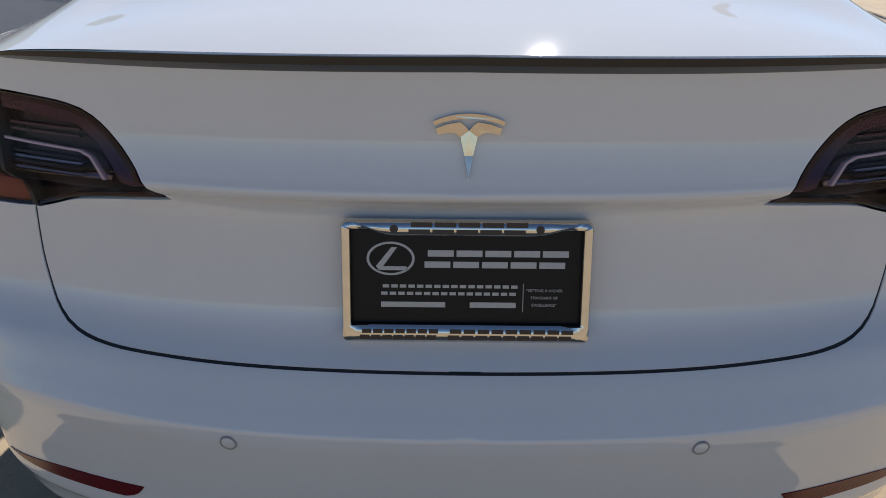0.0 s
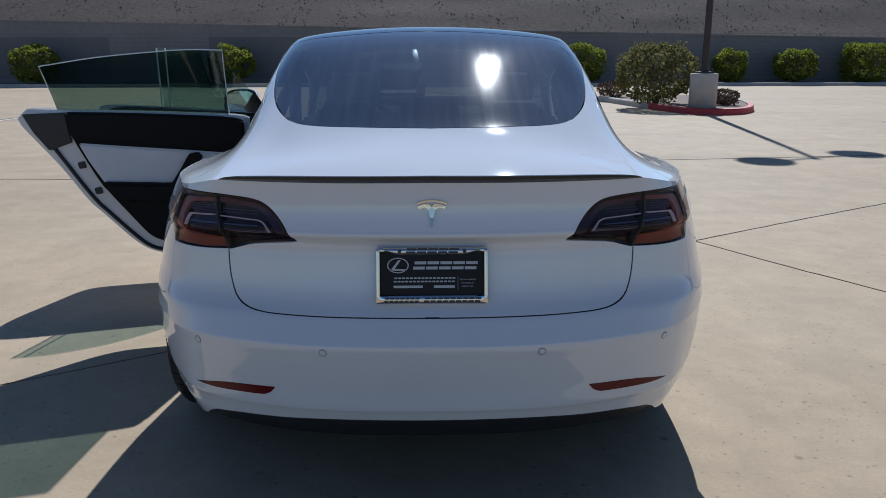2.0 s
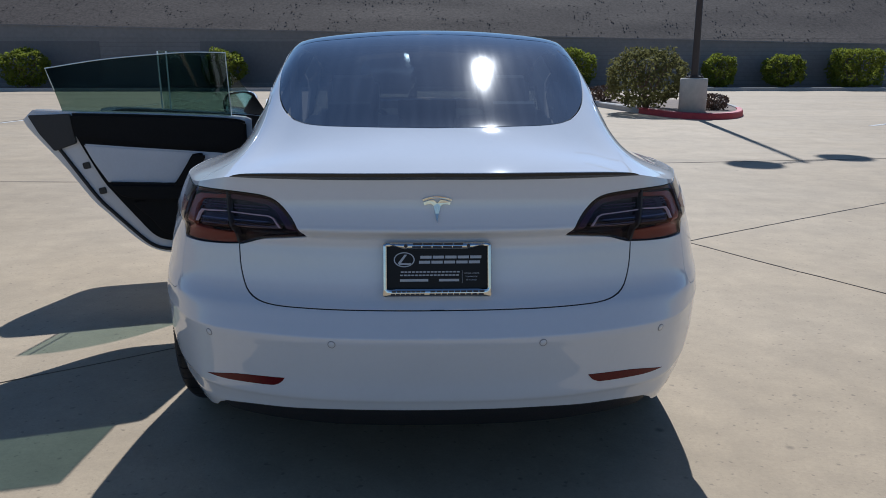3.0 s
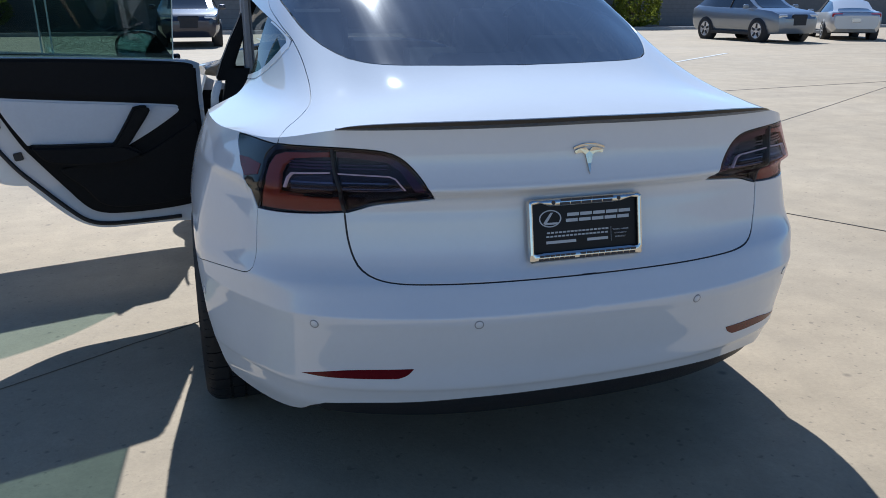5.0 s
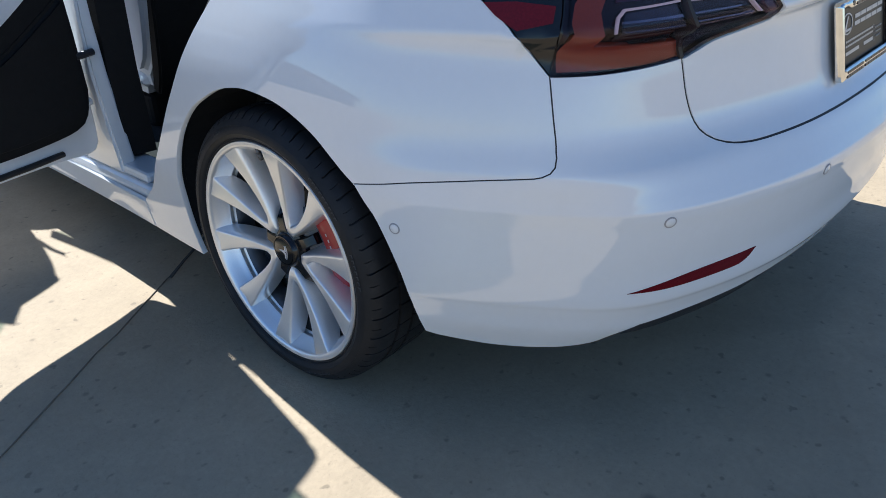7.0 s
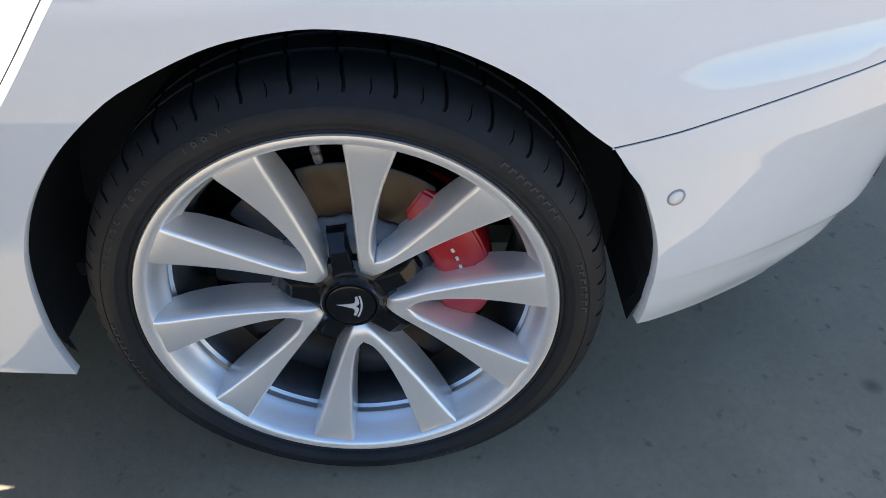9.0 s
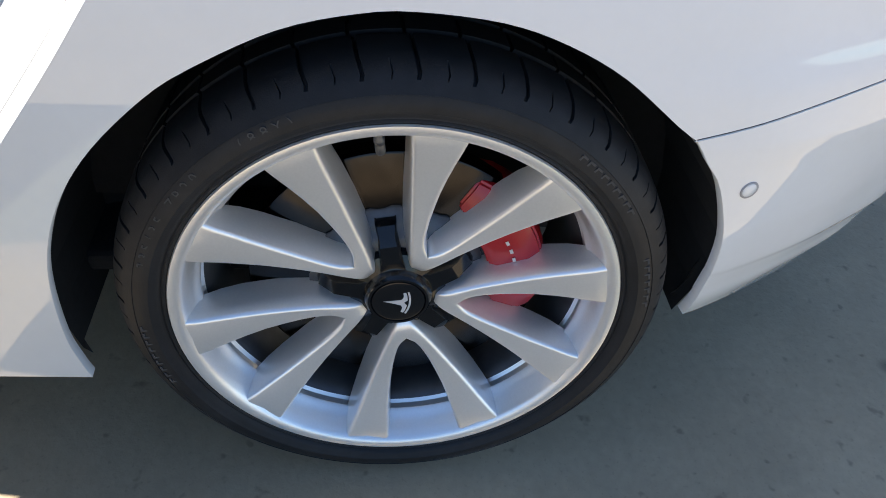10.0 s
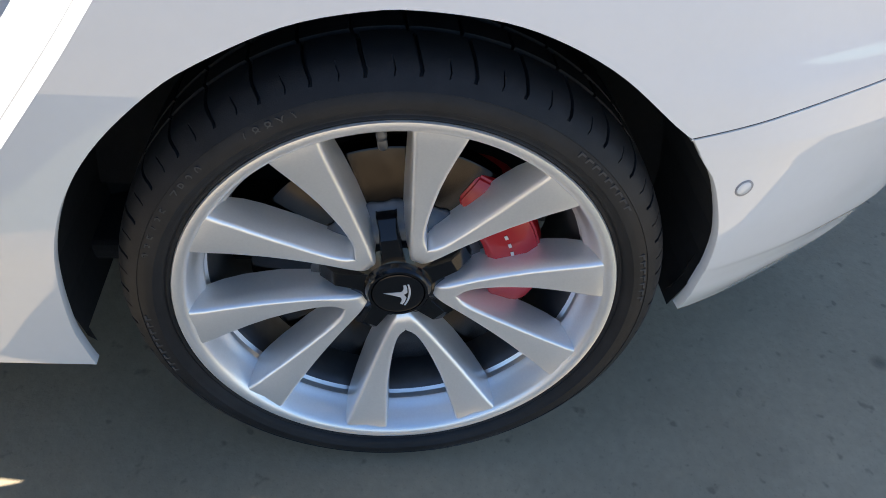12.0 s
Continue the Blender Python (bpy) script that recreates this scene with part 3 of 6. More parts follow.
# right-hand doors, closed, with their windows
for name, y0, y1 in (("rear_door", None, 1.985), ("front_door", 1.99, 3.02)):
    edge = side_uv(DOOR_EDGE[::-1]) if y0 is None else [skin_uv((.93, y0, z)) for z in (.28, .5, .7, .85, .93)]
    s0, s1 = (skin_uv((.87, .99, .955))[0], skin_uv((.88, y1, .94))[0]) if y0 is None else (skin_uv((.88, y0, .94))[0], skin_uv((.88, y1, .93))[0])
    outline = edge + shoulder_uv(s0, s1, 30) + [skin_uv((.93, y1, z)) for z in (.85, .7, .5, .28)]
    dr = part(name, cut_panel(name, skin, outline, 0.25, 0.03, side="right"), PAINT, car)
    k0, k1 = 7.15, 4.68
    ta, tb = (1.02, 1.95) if y0 is None else (2.02, 2.9)
    if y0 is None:
        outline = [(k0, ta), (k0, tb), (k1, tb), (4.66, 1.4), (4.75, 1.02), (5.3, .88), (6.2, .9)]
    else:
        outline = [(k0, ta), (k0, tb), (5.7, tb - .06), (4.9, 2.58), (4.66, 2.2), (k1, ta)]
    part("window", cut_panel("window", roof, outline, 0.25, 0.06, side="right", depth=0.005), TINT, dr)
    outline = [(7.2, ta - .02), (7.2, tb + .1), (8, tb + .1), (8, ta - .02)]
    part("belt", cut_panel("belt", roof, straight(outline[0], outline[1], 20) + straight(outline[2], outline[3], 20), 0.2, 0.06, side="right", gap=0), PAINT, dr)
# fixed quarter windows behind the rear doors, with their trim
for side in ("left", "right"):
    edge = on_roof(DLO[4:]) + [(4.34, .85), (4.44, .93), (4.58, 1.12)] + on_roof([(.645, 1.20), (.676, 1.185), (.737, 1.135)])[:-1]
    qw = part("quarter_window", cut_panel("quarter_window", roof, edge, 0.2, 0.04, side=side, depth=0.005, lift=-0.004), TINT, car)
    inner = on_roof([(.732, 1.145), (.711, 1.04), (.687, .963), (.655, .905), (.626, .872)]) + [(4.47, .90), (4.52, .97), (4.62, 1.12)]
    part("window_trim", cut_panel("window_trim", roof, on_roof(DLO[4:]) + [(4.33, .845), (4.42, .93), (4.56, 1.12)] + inner[::-1], 0.1, 0.02, side=side, depth=0.006, lift=0.0012, gap=0.001), PAINT, qw)
GROOVE_GREY = material("groove_grey", (0.10, 0.10, 0.102), 0.8, grain=0.05, scale=60)
# painted jambs round the rear door openings, facing forwards
for sg in (-1, 1):
    line = [p for p in rounded(DOOR_EDGE, 0.02) if p[1] < 0.84]
    bm = bmesh.new()
    rows, seal, groove = [], [], []
    for i, (y, z) in enumerate(line):
        a, b = line[max(i - 1, 0)], line[min(i + 1, len(line) - 1)]
        d = np.array(b) - np.array(a)
        ny, nz = -d[1] / np.hypot(*d), d[0] / np.hypot(*d)
        x0 = skin(side_uv([(y, z), (y, z + .001)])[0][0], z)[0]
        rows.append([bm.verts.new((sg * (x0 - dx), y + ny * dn, z + nz * dn)) for dx, dn in ((.006, -.003), (.010, .004), (.020, .009), (.026, .009), (.040, .010), (.045, .018), (.054, .026), (.105, .062), (.112, .076))])
        groove.append(((sg * (x0 - .0215), y + ny * .0125, z + nz * .0125), (sg * (x0 - .0400), y + ny * .0140, z + nz * .0140)))
        seal.append((sg * (x0 - .118), y + ny * .084, z + nz * .084))
    for i in range(len(rows) - 1):
        for j in range(8):
            bm.faces.new((rows[i][j], rows[i + 1][j], rows[i + 1][j + 1], rows[i][j + 1]))
    bmesh.ops.recalc_face_normals(bm, faces=bm.faces)
    part("door_jamb", bm, PAINT, car, smooth=True)
    part("door_seal", tube(seal, 0.012, 8), BLACK_GAP, car)
    # a darker grey strip along the jamb's groove
    part("seam_sealer", mesh_of("seam_sealer", [p for pair in groove for p in pair], [(2 * i, 2 * i + 1, 2 * i + 3, 2 * i + 2) for i in range(len(groove) - 1)]), GROOVE_GREY, car)
# sills
for side in ("left", "right"):
    outline = side_uv([(1.575, .275), (3.06, .275)], (), 0.05) + side_uv([(3.06, .19), (1.575, .19)], (), 0.05)
    part("sill", cut_panel("sill", skin, outline, 0.3, 0.03, side=side), PAINT, car)
# front wings, bonnet, nose
for side in ("left", "right"):
    s_n = 21.9
    fr = [(y + 2.875, z) for y, z in ARCH]
    fr = [(2 * 3.785 - (y - .002), z) for y, z in fr]
    outline = [skin_uv((.93, 3.03, z)) for z in (.19, .5, .8)] + shoulder_uv(skin_uv((.88, 3.03, .925))[0], s_n, 60) + straight((s_n, .66), (s_n, .2), 12) + straight((s_n, .2), (18.3, .2), 20) + side_uv(fr)
    part("front_wing", cut_panel("front_wing", skin, outline, 0.3, 0.03, side=side, free=sh_free1), PAINT, car)
part("bonnet", cut_panel("bonnet", roof, straight((0, 3.33), (6.2, 3.3), 20) + [(8, 3.32)] + straight((8, 3.35), (8, _ts[-1]), 30) + straight((7.5, _ts[-1]), (0, _ts[-1]), 20), 0.3, 0.04, free=lambda p, q: q[0] > 7.99 or q[0] < 1e-3), PAINT, car)
# unseen black backing added behind the panels, so their gaps look shaded
back = straight((0, .26), (0, 1.0), 20) + shoulder_uv(0, 12.2, 60) + side_uv(DOOR_EDGE[:5]) + [skin_uv((.93, 1.34, .5))] + [skin_uv((.93, y + (y - .91) * .02, z + .012)) for y, z in ARCH[::-1]] + [skin_uv((.8, .38, .26)), skin_uv((.66, .16, .28)), skin_uv((.3, 0, .31))]
part("inner_shell", cut_panel("inner_shell", skin, back, 0.25, 0.02, lift=-0.030, gap=0.004, skirt=False, free=centre), BLACK_GAP, car)
part("deck_shell", cut_panel("deck_shell", roof, straight((0, T0), (7.9, T0), 30) + straight((7.9, T0), (7.9, .7), 20) + [(6.5, .68), (5.2, .7), (4.4, .9), (3.3, .68), (3.05, .585)] + glass_low[::-1][1:], 0.3, 0.04, lift=-0.016, gap=0.0, skirt=False), BLACK_GAP, car)
# black strips added in the joints of lid and bumper to deepen their shade


def joint_shade_strip(line, sign, depth, half, parent):
    vs, fs = [], []
    for i, (u, v) in enumerate(line):
        a, b = np.array(line[max(i - 1, 0)]), np.array(line[min(i + 1, len(line) - 1)])
        p, n = skin(u, v), normal_at(skin, u, v)
        t = skin(*b) - skin(*a)
        w = np.cross(n, t)
        w = w / (np.linalg.norm(w) + 1e-12) * half
        for q in (p - n * depth + w, p - n * (depth - 0.001), p - n * depth - w):
            vs.append((q[0] * sign, q[1], q[2]))
    for i in range(len(line) - 1):
        for j in range(2):
            f = (3 * i + j, 3 * i + j + 1, 3 * i + 4 + j, 3 * i + 3 + j)
            fs.append(f if sign > 0 else f[::-1])
    part("joint_seal", mesh_of("joint_seal", vs, fs), BLACK_GAP, parent)


for sg in (-1, 1):
    joint_shade_strip(lid_seam, sg, 0.0030, 0.005, car)
    joint_shade_strip(quarter_seam, sg, 0.0026, 0.004, car)
# black lower valance
VAL = [(0, 0, .322), (.3, 0, .32), (.45, .05, .312), (.571, .092, .306), (.65, .139, .295), (.682, .18, .272)]
outline = on_skin(VAL) + on_skin([(.66, .17, .25), (.55, .13, .245), (.3, .08, .24), (0, .07, .24)])
part("valance", cut_panel("valance", skin, outline, 0.2, 0.02, lift=-0.010, free=centre), BLACK_PLASTIC, car)
bm = box_bm(1.24, 3.9, 0.05, (0, 2.45, 0.21), 0.02)
part("underbody", bm, BLACK_PLASTIC, car)
# unseen floor and bulkhead, added to block sun falling through the body
part("boot_floor", box_bm(1.16, 1.02, 0.04, (0, 0.62, 0.34), 0.015), BLACK_PLASTIC, car)
part("rear_bulkhead", box_bm(1.24, 0.03, 0.62, (0, 0.88, 0.68), 0.01), BLACK_PLASTIC, car)

# ---- details of the rear ----
ALL = tuple(range(30))
SMOKE = glass_material("smoked_lens", (0.72, 0.60, 0.65), 0.0, 1.28, edge=0.3)
ORANGE_LENS = material("amber_red_lens", (0.23, 0.055, 0.026), 0.18, coat=0.3, grain=0.12, scale=260)
PLUM = material("plum_lens_edge", (0.035, 0.012, 0.034), 0.15, coat=0.3, grain=0.1, scale=100)
LAMP_DARK = material("lamp_inner", (0.012, 0.009, 0.009), 0.25, grain=0.3, scale=70)
LAMP_SILVER = material("lamp_reflector", (0.24, 0.27, 0.30), 0.2, 0.9, grain=0.35, scale=60)
LAMP_GREY = material("lamp_inner_grey", (0.075, 0.08, 0.088), 0.25, 0.8, grain=0.5, scale=45)
LED_WHITE = material("led_strip", (0.85, 0.85, 0.82), 0.3, grain=0.05, scale=200)
RED_REFLECTOR = material("red_reflector", (0.10, 0.003, 0.007), 0.22, coat=0.0, spec=0.3, grain=0.3, scale=300)


def bits(name, surf, outline, lift, mat, parent, side, depth=0.008, gap=0.0, label="", du=0.25, dv=0.02):
    return part(name, cut_panel(name, surf, outline, du, dv, side=side, lift=lift, depth=depth, gap=gap), mat, parent, label)


COVER_LINE = [(.723, .240, .963), (.753, .262, .935), (.768, .257, .898), (.777, .258, .860), (.782, .272, .801)]
cover_line = on_skin(COVER_LINE)
i_top = next(i for i, p in enumerate(top_light) if p[0] <= S_LID)
for side in ("left", "right"):
    lamp = bits("tail_light", skin, low_light + out_light[1:] + top_light[1:], -0.022, LAMP_DARK, car, side, 0.004, 0.002, "smoked tail light with red and clear lenses")
    # quarter piece: black cover with a red reflector
    bits("side_cover", skin, cover_line + out_light[1:] + top_light[1:i_top], 0.0, GLOSS_BLACK, lamp, side, 0.012, 0.0025, "gloss black cover")
    refl = on_skin([(.811, .385, .914), (.795, .33, .916), (.773, .268, .910), (.780, .268, .885), (.804, .322, .873), (.810, .36, .894), (.811, .385, .914)], ALL)
    bits("side_reflector", skin, refl, 0.0012, RED_REFLECTOR, lamp, side, 0.002)
    # outer lamp, on the body: amber-red L round a clear core
    ring = rear_uv([(.776, .806), (.772, .84), (.764, .885), (.753, .914), (.738, .937), (.715, .948), (.660, .951), (.621, .953), (.621, .942), (.660, .940), (.704, .935), (.724, .918), (.733, .900), (.739, .865), (.735, .840), (.594, .834), (.588, .808), (.66, .805), (.776, .806)], ALL)
    bits("amber_lens", skin, ring, -0.006, ORANGE_LENS, lamp, side, 0.012)
    bits("reflector", skin, rear_uv([(.716, .872), (.704, .897), (.622, .902), (.612, .872), (.716, .872)], ALL), -0.014, LAMP_GREY, lamp, side)
    bits("led_strip", skin, rear_uv([(.728, .868), (.718, .892), (.707, .9035), (.622, .908), (.622, .9045), (.705, .900), (.7148, .890), (.7245, .868), (.728, .868)], ALL), -0.004, LED_WHITE, lamp, side)
    for z in (.834, .842, .850, .858, .866, .874, .882, .914, .921, .928):
        bits("fin", skin, rear_uv([(.712, z), (.712, z + .0035), (.618, z + .0045), (.616, z), (.712, z)], ALL), -0.010, LAMP_SILVER if z in (.858, .882) else PLUM if z > .9 else LAMP_DARK, lamp, side)
    # inner lamp, on the boot lid
    edge = rear_uv([(.604, .955), (.556, .952), (.500, .946), (.470, .936), (.444, .914), (.420, .884), (.400, .853), (.426, .852), (.440, .878), (.462, .910), (.490, .930), (.556, .939), (.604, .942), (.604, .955)], ALL)
    bits("plum_lens", skin, edge, -0.006, PLUM, lamp, side, 0.012)
    bits("led_strip", skin, rear_uv([(.604, .906), (.488, .900), (.473, .894), (.452, .867), (.456, .8665), (.475, .8915), (.489, .8970), (.602, .9030), (.604, .906)], ALL), -0.004, LED_WHITE, lamp, side)
    for z in (.892, .886, .880, .874, .868, .918, .926):
        bits("fin", skin, rear_uv([(.598, z), (.490, z - .002), (.492, z - .0045), (.597, z - .003), (.598, z)], ALL), -0.010, PLUM if z > .9 else LAMP_SILVER if z in (.886, .874) else LAMP_DARK, lamp, side)
    bits("reflector", skin, rear_uv([(.590, .867), (.470, .862), (.452, .852), (.560, .850), (.588, .854), (.590, .867)], ALL), -0.010, LAMP_SILVER, lamp, side)
    # black rim and dividing bar over the lamp, then the smoked cover
    split = rear_uv([(.613, .961), (.610, .905), (.596, .84), (.587, .806)], (), 0.015)
    bar = [(s + 0.035, z) for s, z in split] + [(s - 0.035, z) for s, z in split[::-1]]
    bits("divider", skin, bar, 0.0003, BLACK_GAP, lamp, side, 0.02)
    rim_in = rear_uv([(.400, .846), (.47, .840), (.535, .831), (.565, .821), (.590, .813), (.66, .806), (.72, .803), (.776, .806), (.772, .84), (.764, .885), (.753, .916), (.738, .938), (.71, .949), (.61, .950), (.556, .947), (.50, .940), (.473, .929), (.448, .907), (.425, .878), (.400, .846)], tuple(range(22)))
    lens_out = low_light + cover_line[::-1][1:] + [p for p in top_light if p[0] <= S_LID]
    cover = bits("lens_cover", skin, lens_out, 0.0, SMOKE, lamp, side, 0.006, 0.003)
    cover.visible_shadow = False
    inner = [tuple(p) for p in rim_in]
    # rim: a band between the lamp's edge and the clear part
    loop = lens_out
    band_v, band_f = [], []
    m = len(loop)
    arr_in = np.array(inner)
    sgn = -1 if side == "left" else 1
    for i, (s, z) in enumerate(loop):
        q = arr_in[np.argmin(((arr_in[:, 0] - s) * 0.12) ** 2 + (arr_in[:, 1] - z) ** 2)]
        for a, b, l in ((s, z, -0.0015), (s + (q[0] - s) * 0.55, z + (q[1] - z) * 0.55, -0.003)):
            p = skin(a, b) + normal_at(skin, a, b) * l
            band_v.append((p[0] * sgn, p[1], p[2]))
    for i in range(m):
        j = (i + 1) % m
        f = (2 * i, 2 * j, 2 * j + 1, 2 * i + 1)
        band_f.append(f if side == "right" else f[::-1])
    part("rim", mesh_of("rim", band_v, band_f), GLOSS_BLACK, lamp)

# low reflectors in the bumper
for side in ("left", "right"):
    o = rear_uv([(.711, .395), (.652, .409), (.584, .419), (.450, .425), (.462, .409), (.480, .399), (.500, .396), (.584, .394), (.652, .393), (.711, .395)], (0, 3, 9))
    bits("bumper_reflector", skin, o, 0.0015, RED_REFLECTOR, bumper, side, 0.004, 0.0, "red reflector strip")

# parking sensors
SENSOR_RING = material("sensor_gap", (0.30, 0.30, 0.31), 0.6)
for x, y, z in ((.301, -.036, .5495), (.677, .09, .5465), (.931, .517, .508)):
    u, v = skin_uv((x, y, z))
    n = normal_at(skin, u, v)
    c = skin(u, v)
    for sg in (-1, 1):
        nn, cc = Vector((n[0] * sg, n[1], n[2])), Vector((c[0] * sg, c[1], c[2]))
        m = Matrix.Translation(cc) @ nn.to_track_quat("X", "Z").to_matrix().to_4x4()
        ring = part("parking_sensor", mesh_of("sensor", *lathe([(0.0001, 0.0016), (0.0082, 0.0016), (0.0092, 0.0008), (0.0095, -0.001)], 28)), PAINT, bumper, m=m)
        part("sensor_ring", mesh_of("sensor_ring", *lathe([(0.0092, 0.0009), (0.0114, 0.0011), (0.0118, -0.001)], 28)), SENSOR_RING, ring)

# spoiler along the boot lid's edge: gloss black, pointed at both ends
SPOILER = material("spoiler_black", (0.006, 0.006, 0.007), 0.10, coat=0.0, spec=0.5, grain=0.2, scale=300)
vs, fs = [], []
NS = 90
for i in range(NS + 1):
    a = -1 + 2 * i / NS
    s = abs(a) * 4.28
    p, q = shoulder_point(s), roof(k_of(s), T0 + 0.022)
    sg = -1 if a < 0 else 1
    fall = max(0.02, (1 - abs(a) ** 5)) ** 0.7
    p, q = np.array((p[0] * sg, p[1], p[2])), np.array((q[0] * sg, q[1], q[2]))
    back = np.array((0, -1, 0.0))
    prof = [q + (0, 0, 0.0005), p + (q - p) * 0.55 + (0, 0, 0.0075 * fall), p + back * 0.008 * fall + (0, 0, 0.0180 * fall), p + back * 0.018 * fall + (0, 0, 0.0170 * fall),
            p + back * 0.0185 * fall + (0, 0, 0.0078 * fall), p + back * 0.008 * fall + (0, 0, 0.0010 * fall), p + (0, 0.003, -0.005 * fall)]
    vs += [tuple(v) for v in prof]
for i in range(NS):
    for j in range(6):
        a, b = i * 7 + j, (i + 1) * 7 + j
        fs.append((a, a + 1, b + 1, b))
me = mesh_of("spoiler", vs, fs)
me.set_sharp_from_angle(angle=radians(30))
part("spoiler", me, SPOILER, boot_lid, "thin gloss black lip spoiler")

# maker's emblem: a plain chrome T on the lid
def rear_point(x, z, lift=0.0):
    u, v = rear_uv([(abs(x), z), (abs(x), z)])[0] if abs(x) > 1e-6 else (0.0, z)
    p, n = skin(u, v), normal_at(skin, u, v)
    sg = -1 if x < 0 else 1
    return Vector((sg * (p[0] + n[0] * lift), p[1] + n[1] * lift, p[2] + n[2] * lift))


def emblem_outlines(c, s):
    """The two plates of the emblem, as outlines round a middle c with a size s."""
    top = [(-1, .62)] + [(-1 + 2 * i / 12, .62 + .22 * (1 - (-1 + i / 6) ** 2)) for i in range(1, 12)] + [(1, .62), (.97, .50)] + [(.97 - 1.94 * i / 12, .50 + .2 * (1 - (.97 - 1.94 * i / 12) ** 2)) for i in range(1, 12)] + [(-.97, .50)]
    stem = [(-.93, .42), (-.6, .54), (-.25, .60), (-.12, .50), (0, .36), (.12, .50), (.25, .60), (.6, .54), (.93, .42), (.86, .24), (.62, .30), (.42, .30), (.24, .18), (.12, -.35), (0, -1), (-.12, -.35), (-.24, .18), (-.42, .30), (-.62, .30), (-.86, .24)]
    return [[(c[0] + s * a, c[1] + s * b) for a, b in o] for o in (top, stem)]


EMBLEM = material("emblem_chrome", (0.62, 0.56, 0.48), 0.09, 1.0, grain=0.1, scale=80)
emblem = new("emblem")
emblem.parent = boot_lid
tagged(emblem, "chrome T-shaped emblem")
for o in emblem_outlines((0, .928), .0415):
    part("emblem_plate", prism(o, 0.004, lambda a, b, d: rear_point(a, b, 0.0055 - d)), EMBLEM, emblem)

# number plate with a chrome frame
PLATE_BLACK = material("plate_black", (0.006, 0.006, 0.007), 0.4, spec=0.25, grain=0.15, scale=90)
PLATE_GREY = material("plate_grey", (0.42, 0.43, 0.45), 0.4, 0.3, grain=0.05, scale=150)
PLATE_INK = material("black_ink", (0.03, 0.016, 0.014), 0.35, grain=0.1, scale=200)
low_p, top_p = Vector((0, .008, .6735)), Vector((0, .037, .828))
up_p = (top_p - low_p).normalized()
out_p = Vector((1, 0, 0)).cross(up_p).normalized()
plate_m = Matrix((
    (1, up_p.x, out_p.x, 0), (0, up_p.y, out_p.y, ((low_p + top_p) / 2).y), (0, up_p.z, out_p.z, ((low_p + top_p) / 2).z), (0, 0, 0, 1)))
plate = thing("licence_plate", "black dealer plate in a chrome frame on the boot lid", "licence plate", plate_m)
PW, PH = 0.1555, 0.0785


def flat(outline, z0, thick):
    return prism(outline, -thick, lambda a, b, d: Vector((a, b, z0 - d - thick)))


def rect(x0, y0, x1, y1, r=0.0, n=5):
    if r <= 0:
        return [(x0, y0), (x1, y0), (x1, y1), (x0, y1)]
    out = []
    for cx, cy, a0 in ((x1 - r, y0 + r, -90), (x1 - r, y1 - r, 0), (x0 + r, y1 - r, 90), (x0 + r, y0 + r, 180)):
        out += [(cx + r * math.cos(radians(a0 + 90 * i / n)), cy + r * math.sin(radians(a0 + 90 * i / n))) for i in range(n + 1)]
    return out


part("plate", flat(rect(-PW + .006, -PH + .006, PW - .006, PH - .006), 0.0, 0.005), PLATE_BLACK, plate)
# frame: an outer ring with a deeper top and bottom bar
inner = [(-.1435, -.0555), (.1435, -.0555), (.1435, .0665), (.118, .0665), (.107, .0595), (-.107, .0595), (-.118, .0665), (-.1435, .0665)]
outer = rect(-PW, -PH, PW, PH, 0.008)


def reach(poly, a):
    """How far the outline lies from the middle in the direction a."""
    c, s, best = math.cos(a), math.sin(a), 0.0
    for i in range(len(poly)):
        (x1, y1), (x2, y2) = poly[i - 1], poly[i]
        d = c * (y2 - y1) - s * (x2 - x1)
        if abs(d) > 1e-12:
            r = (x1 * (y2 - y1) - y1 * (x2 - x1)) / d
            w = (c * r - x1) * (x2 - x1) + (s * r - y1) * (y2 - y1)
            if r > 0 and -1e-9 <= w <= (x2 - x1) ** 2 + (y2 - y1) ** 2 + 1e-9:
                best = max(best, r)
    return best


def frame_mesh():
    """The frame as a band between the outer and inner lines, with a raised crown."""
    angles = sorted({round(math.atan2(y, x), 5) for x, y in inner + outer} | {round(2 * math.pi * i / 90 - math.pi + 0.013, 5) for i in range(90)})
    m = len(angles)
    vs, fs = [], []
    for a in angles:
        r0, r1 = reach(inner, a), reach(outer, a)
        d = np.array((math.cos(a), math.sin(a)))
        for u, h in ((0, .0045), (0.0, .0085), (.14, .0112), (.45, .0126), (.85, .0108), (1.0, .007), (1.0, -.004)):
            c = d * (r0 + (r1 - r0) * u)
            vs.append((c[0], c[1], h))
    for i in range(m):
        j = (i + 1) % m
        for k in range(6):
            fs.append((i * 7 + k, i * 7 + k + 1, j * 7 + k + 1, j * 7 + k))
    return mesh_of("plate_frame", vs, fs)


me = frame_mesh()
me.set_sharp_from_angle(angle=radians(40))
bm = bmesh.new()
bm.from_mesh(me)
bmesh.ops.recalc_face_normals(bm, faces=bm.faces)
if sum(f.normal.z for f in bm.faces) < 0:
    bmesh.ops.reverse_faces(bm, faces=bm.faces)
bm.to_mesh(me)
bm.free()
FRAME_CHROME = material("frame_chrome", (0.66, 0.65, 0.62), 0.09, 1.0, grain=0.08, scale=60)
frame_ob = part("plate_frame", me, FRAME_CHROME, plate, "polished chrome plate frame")
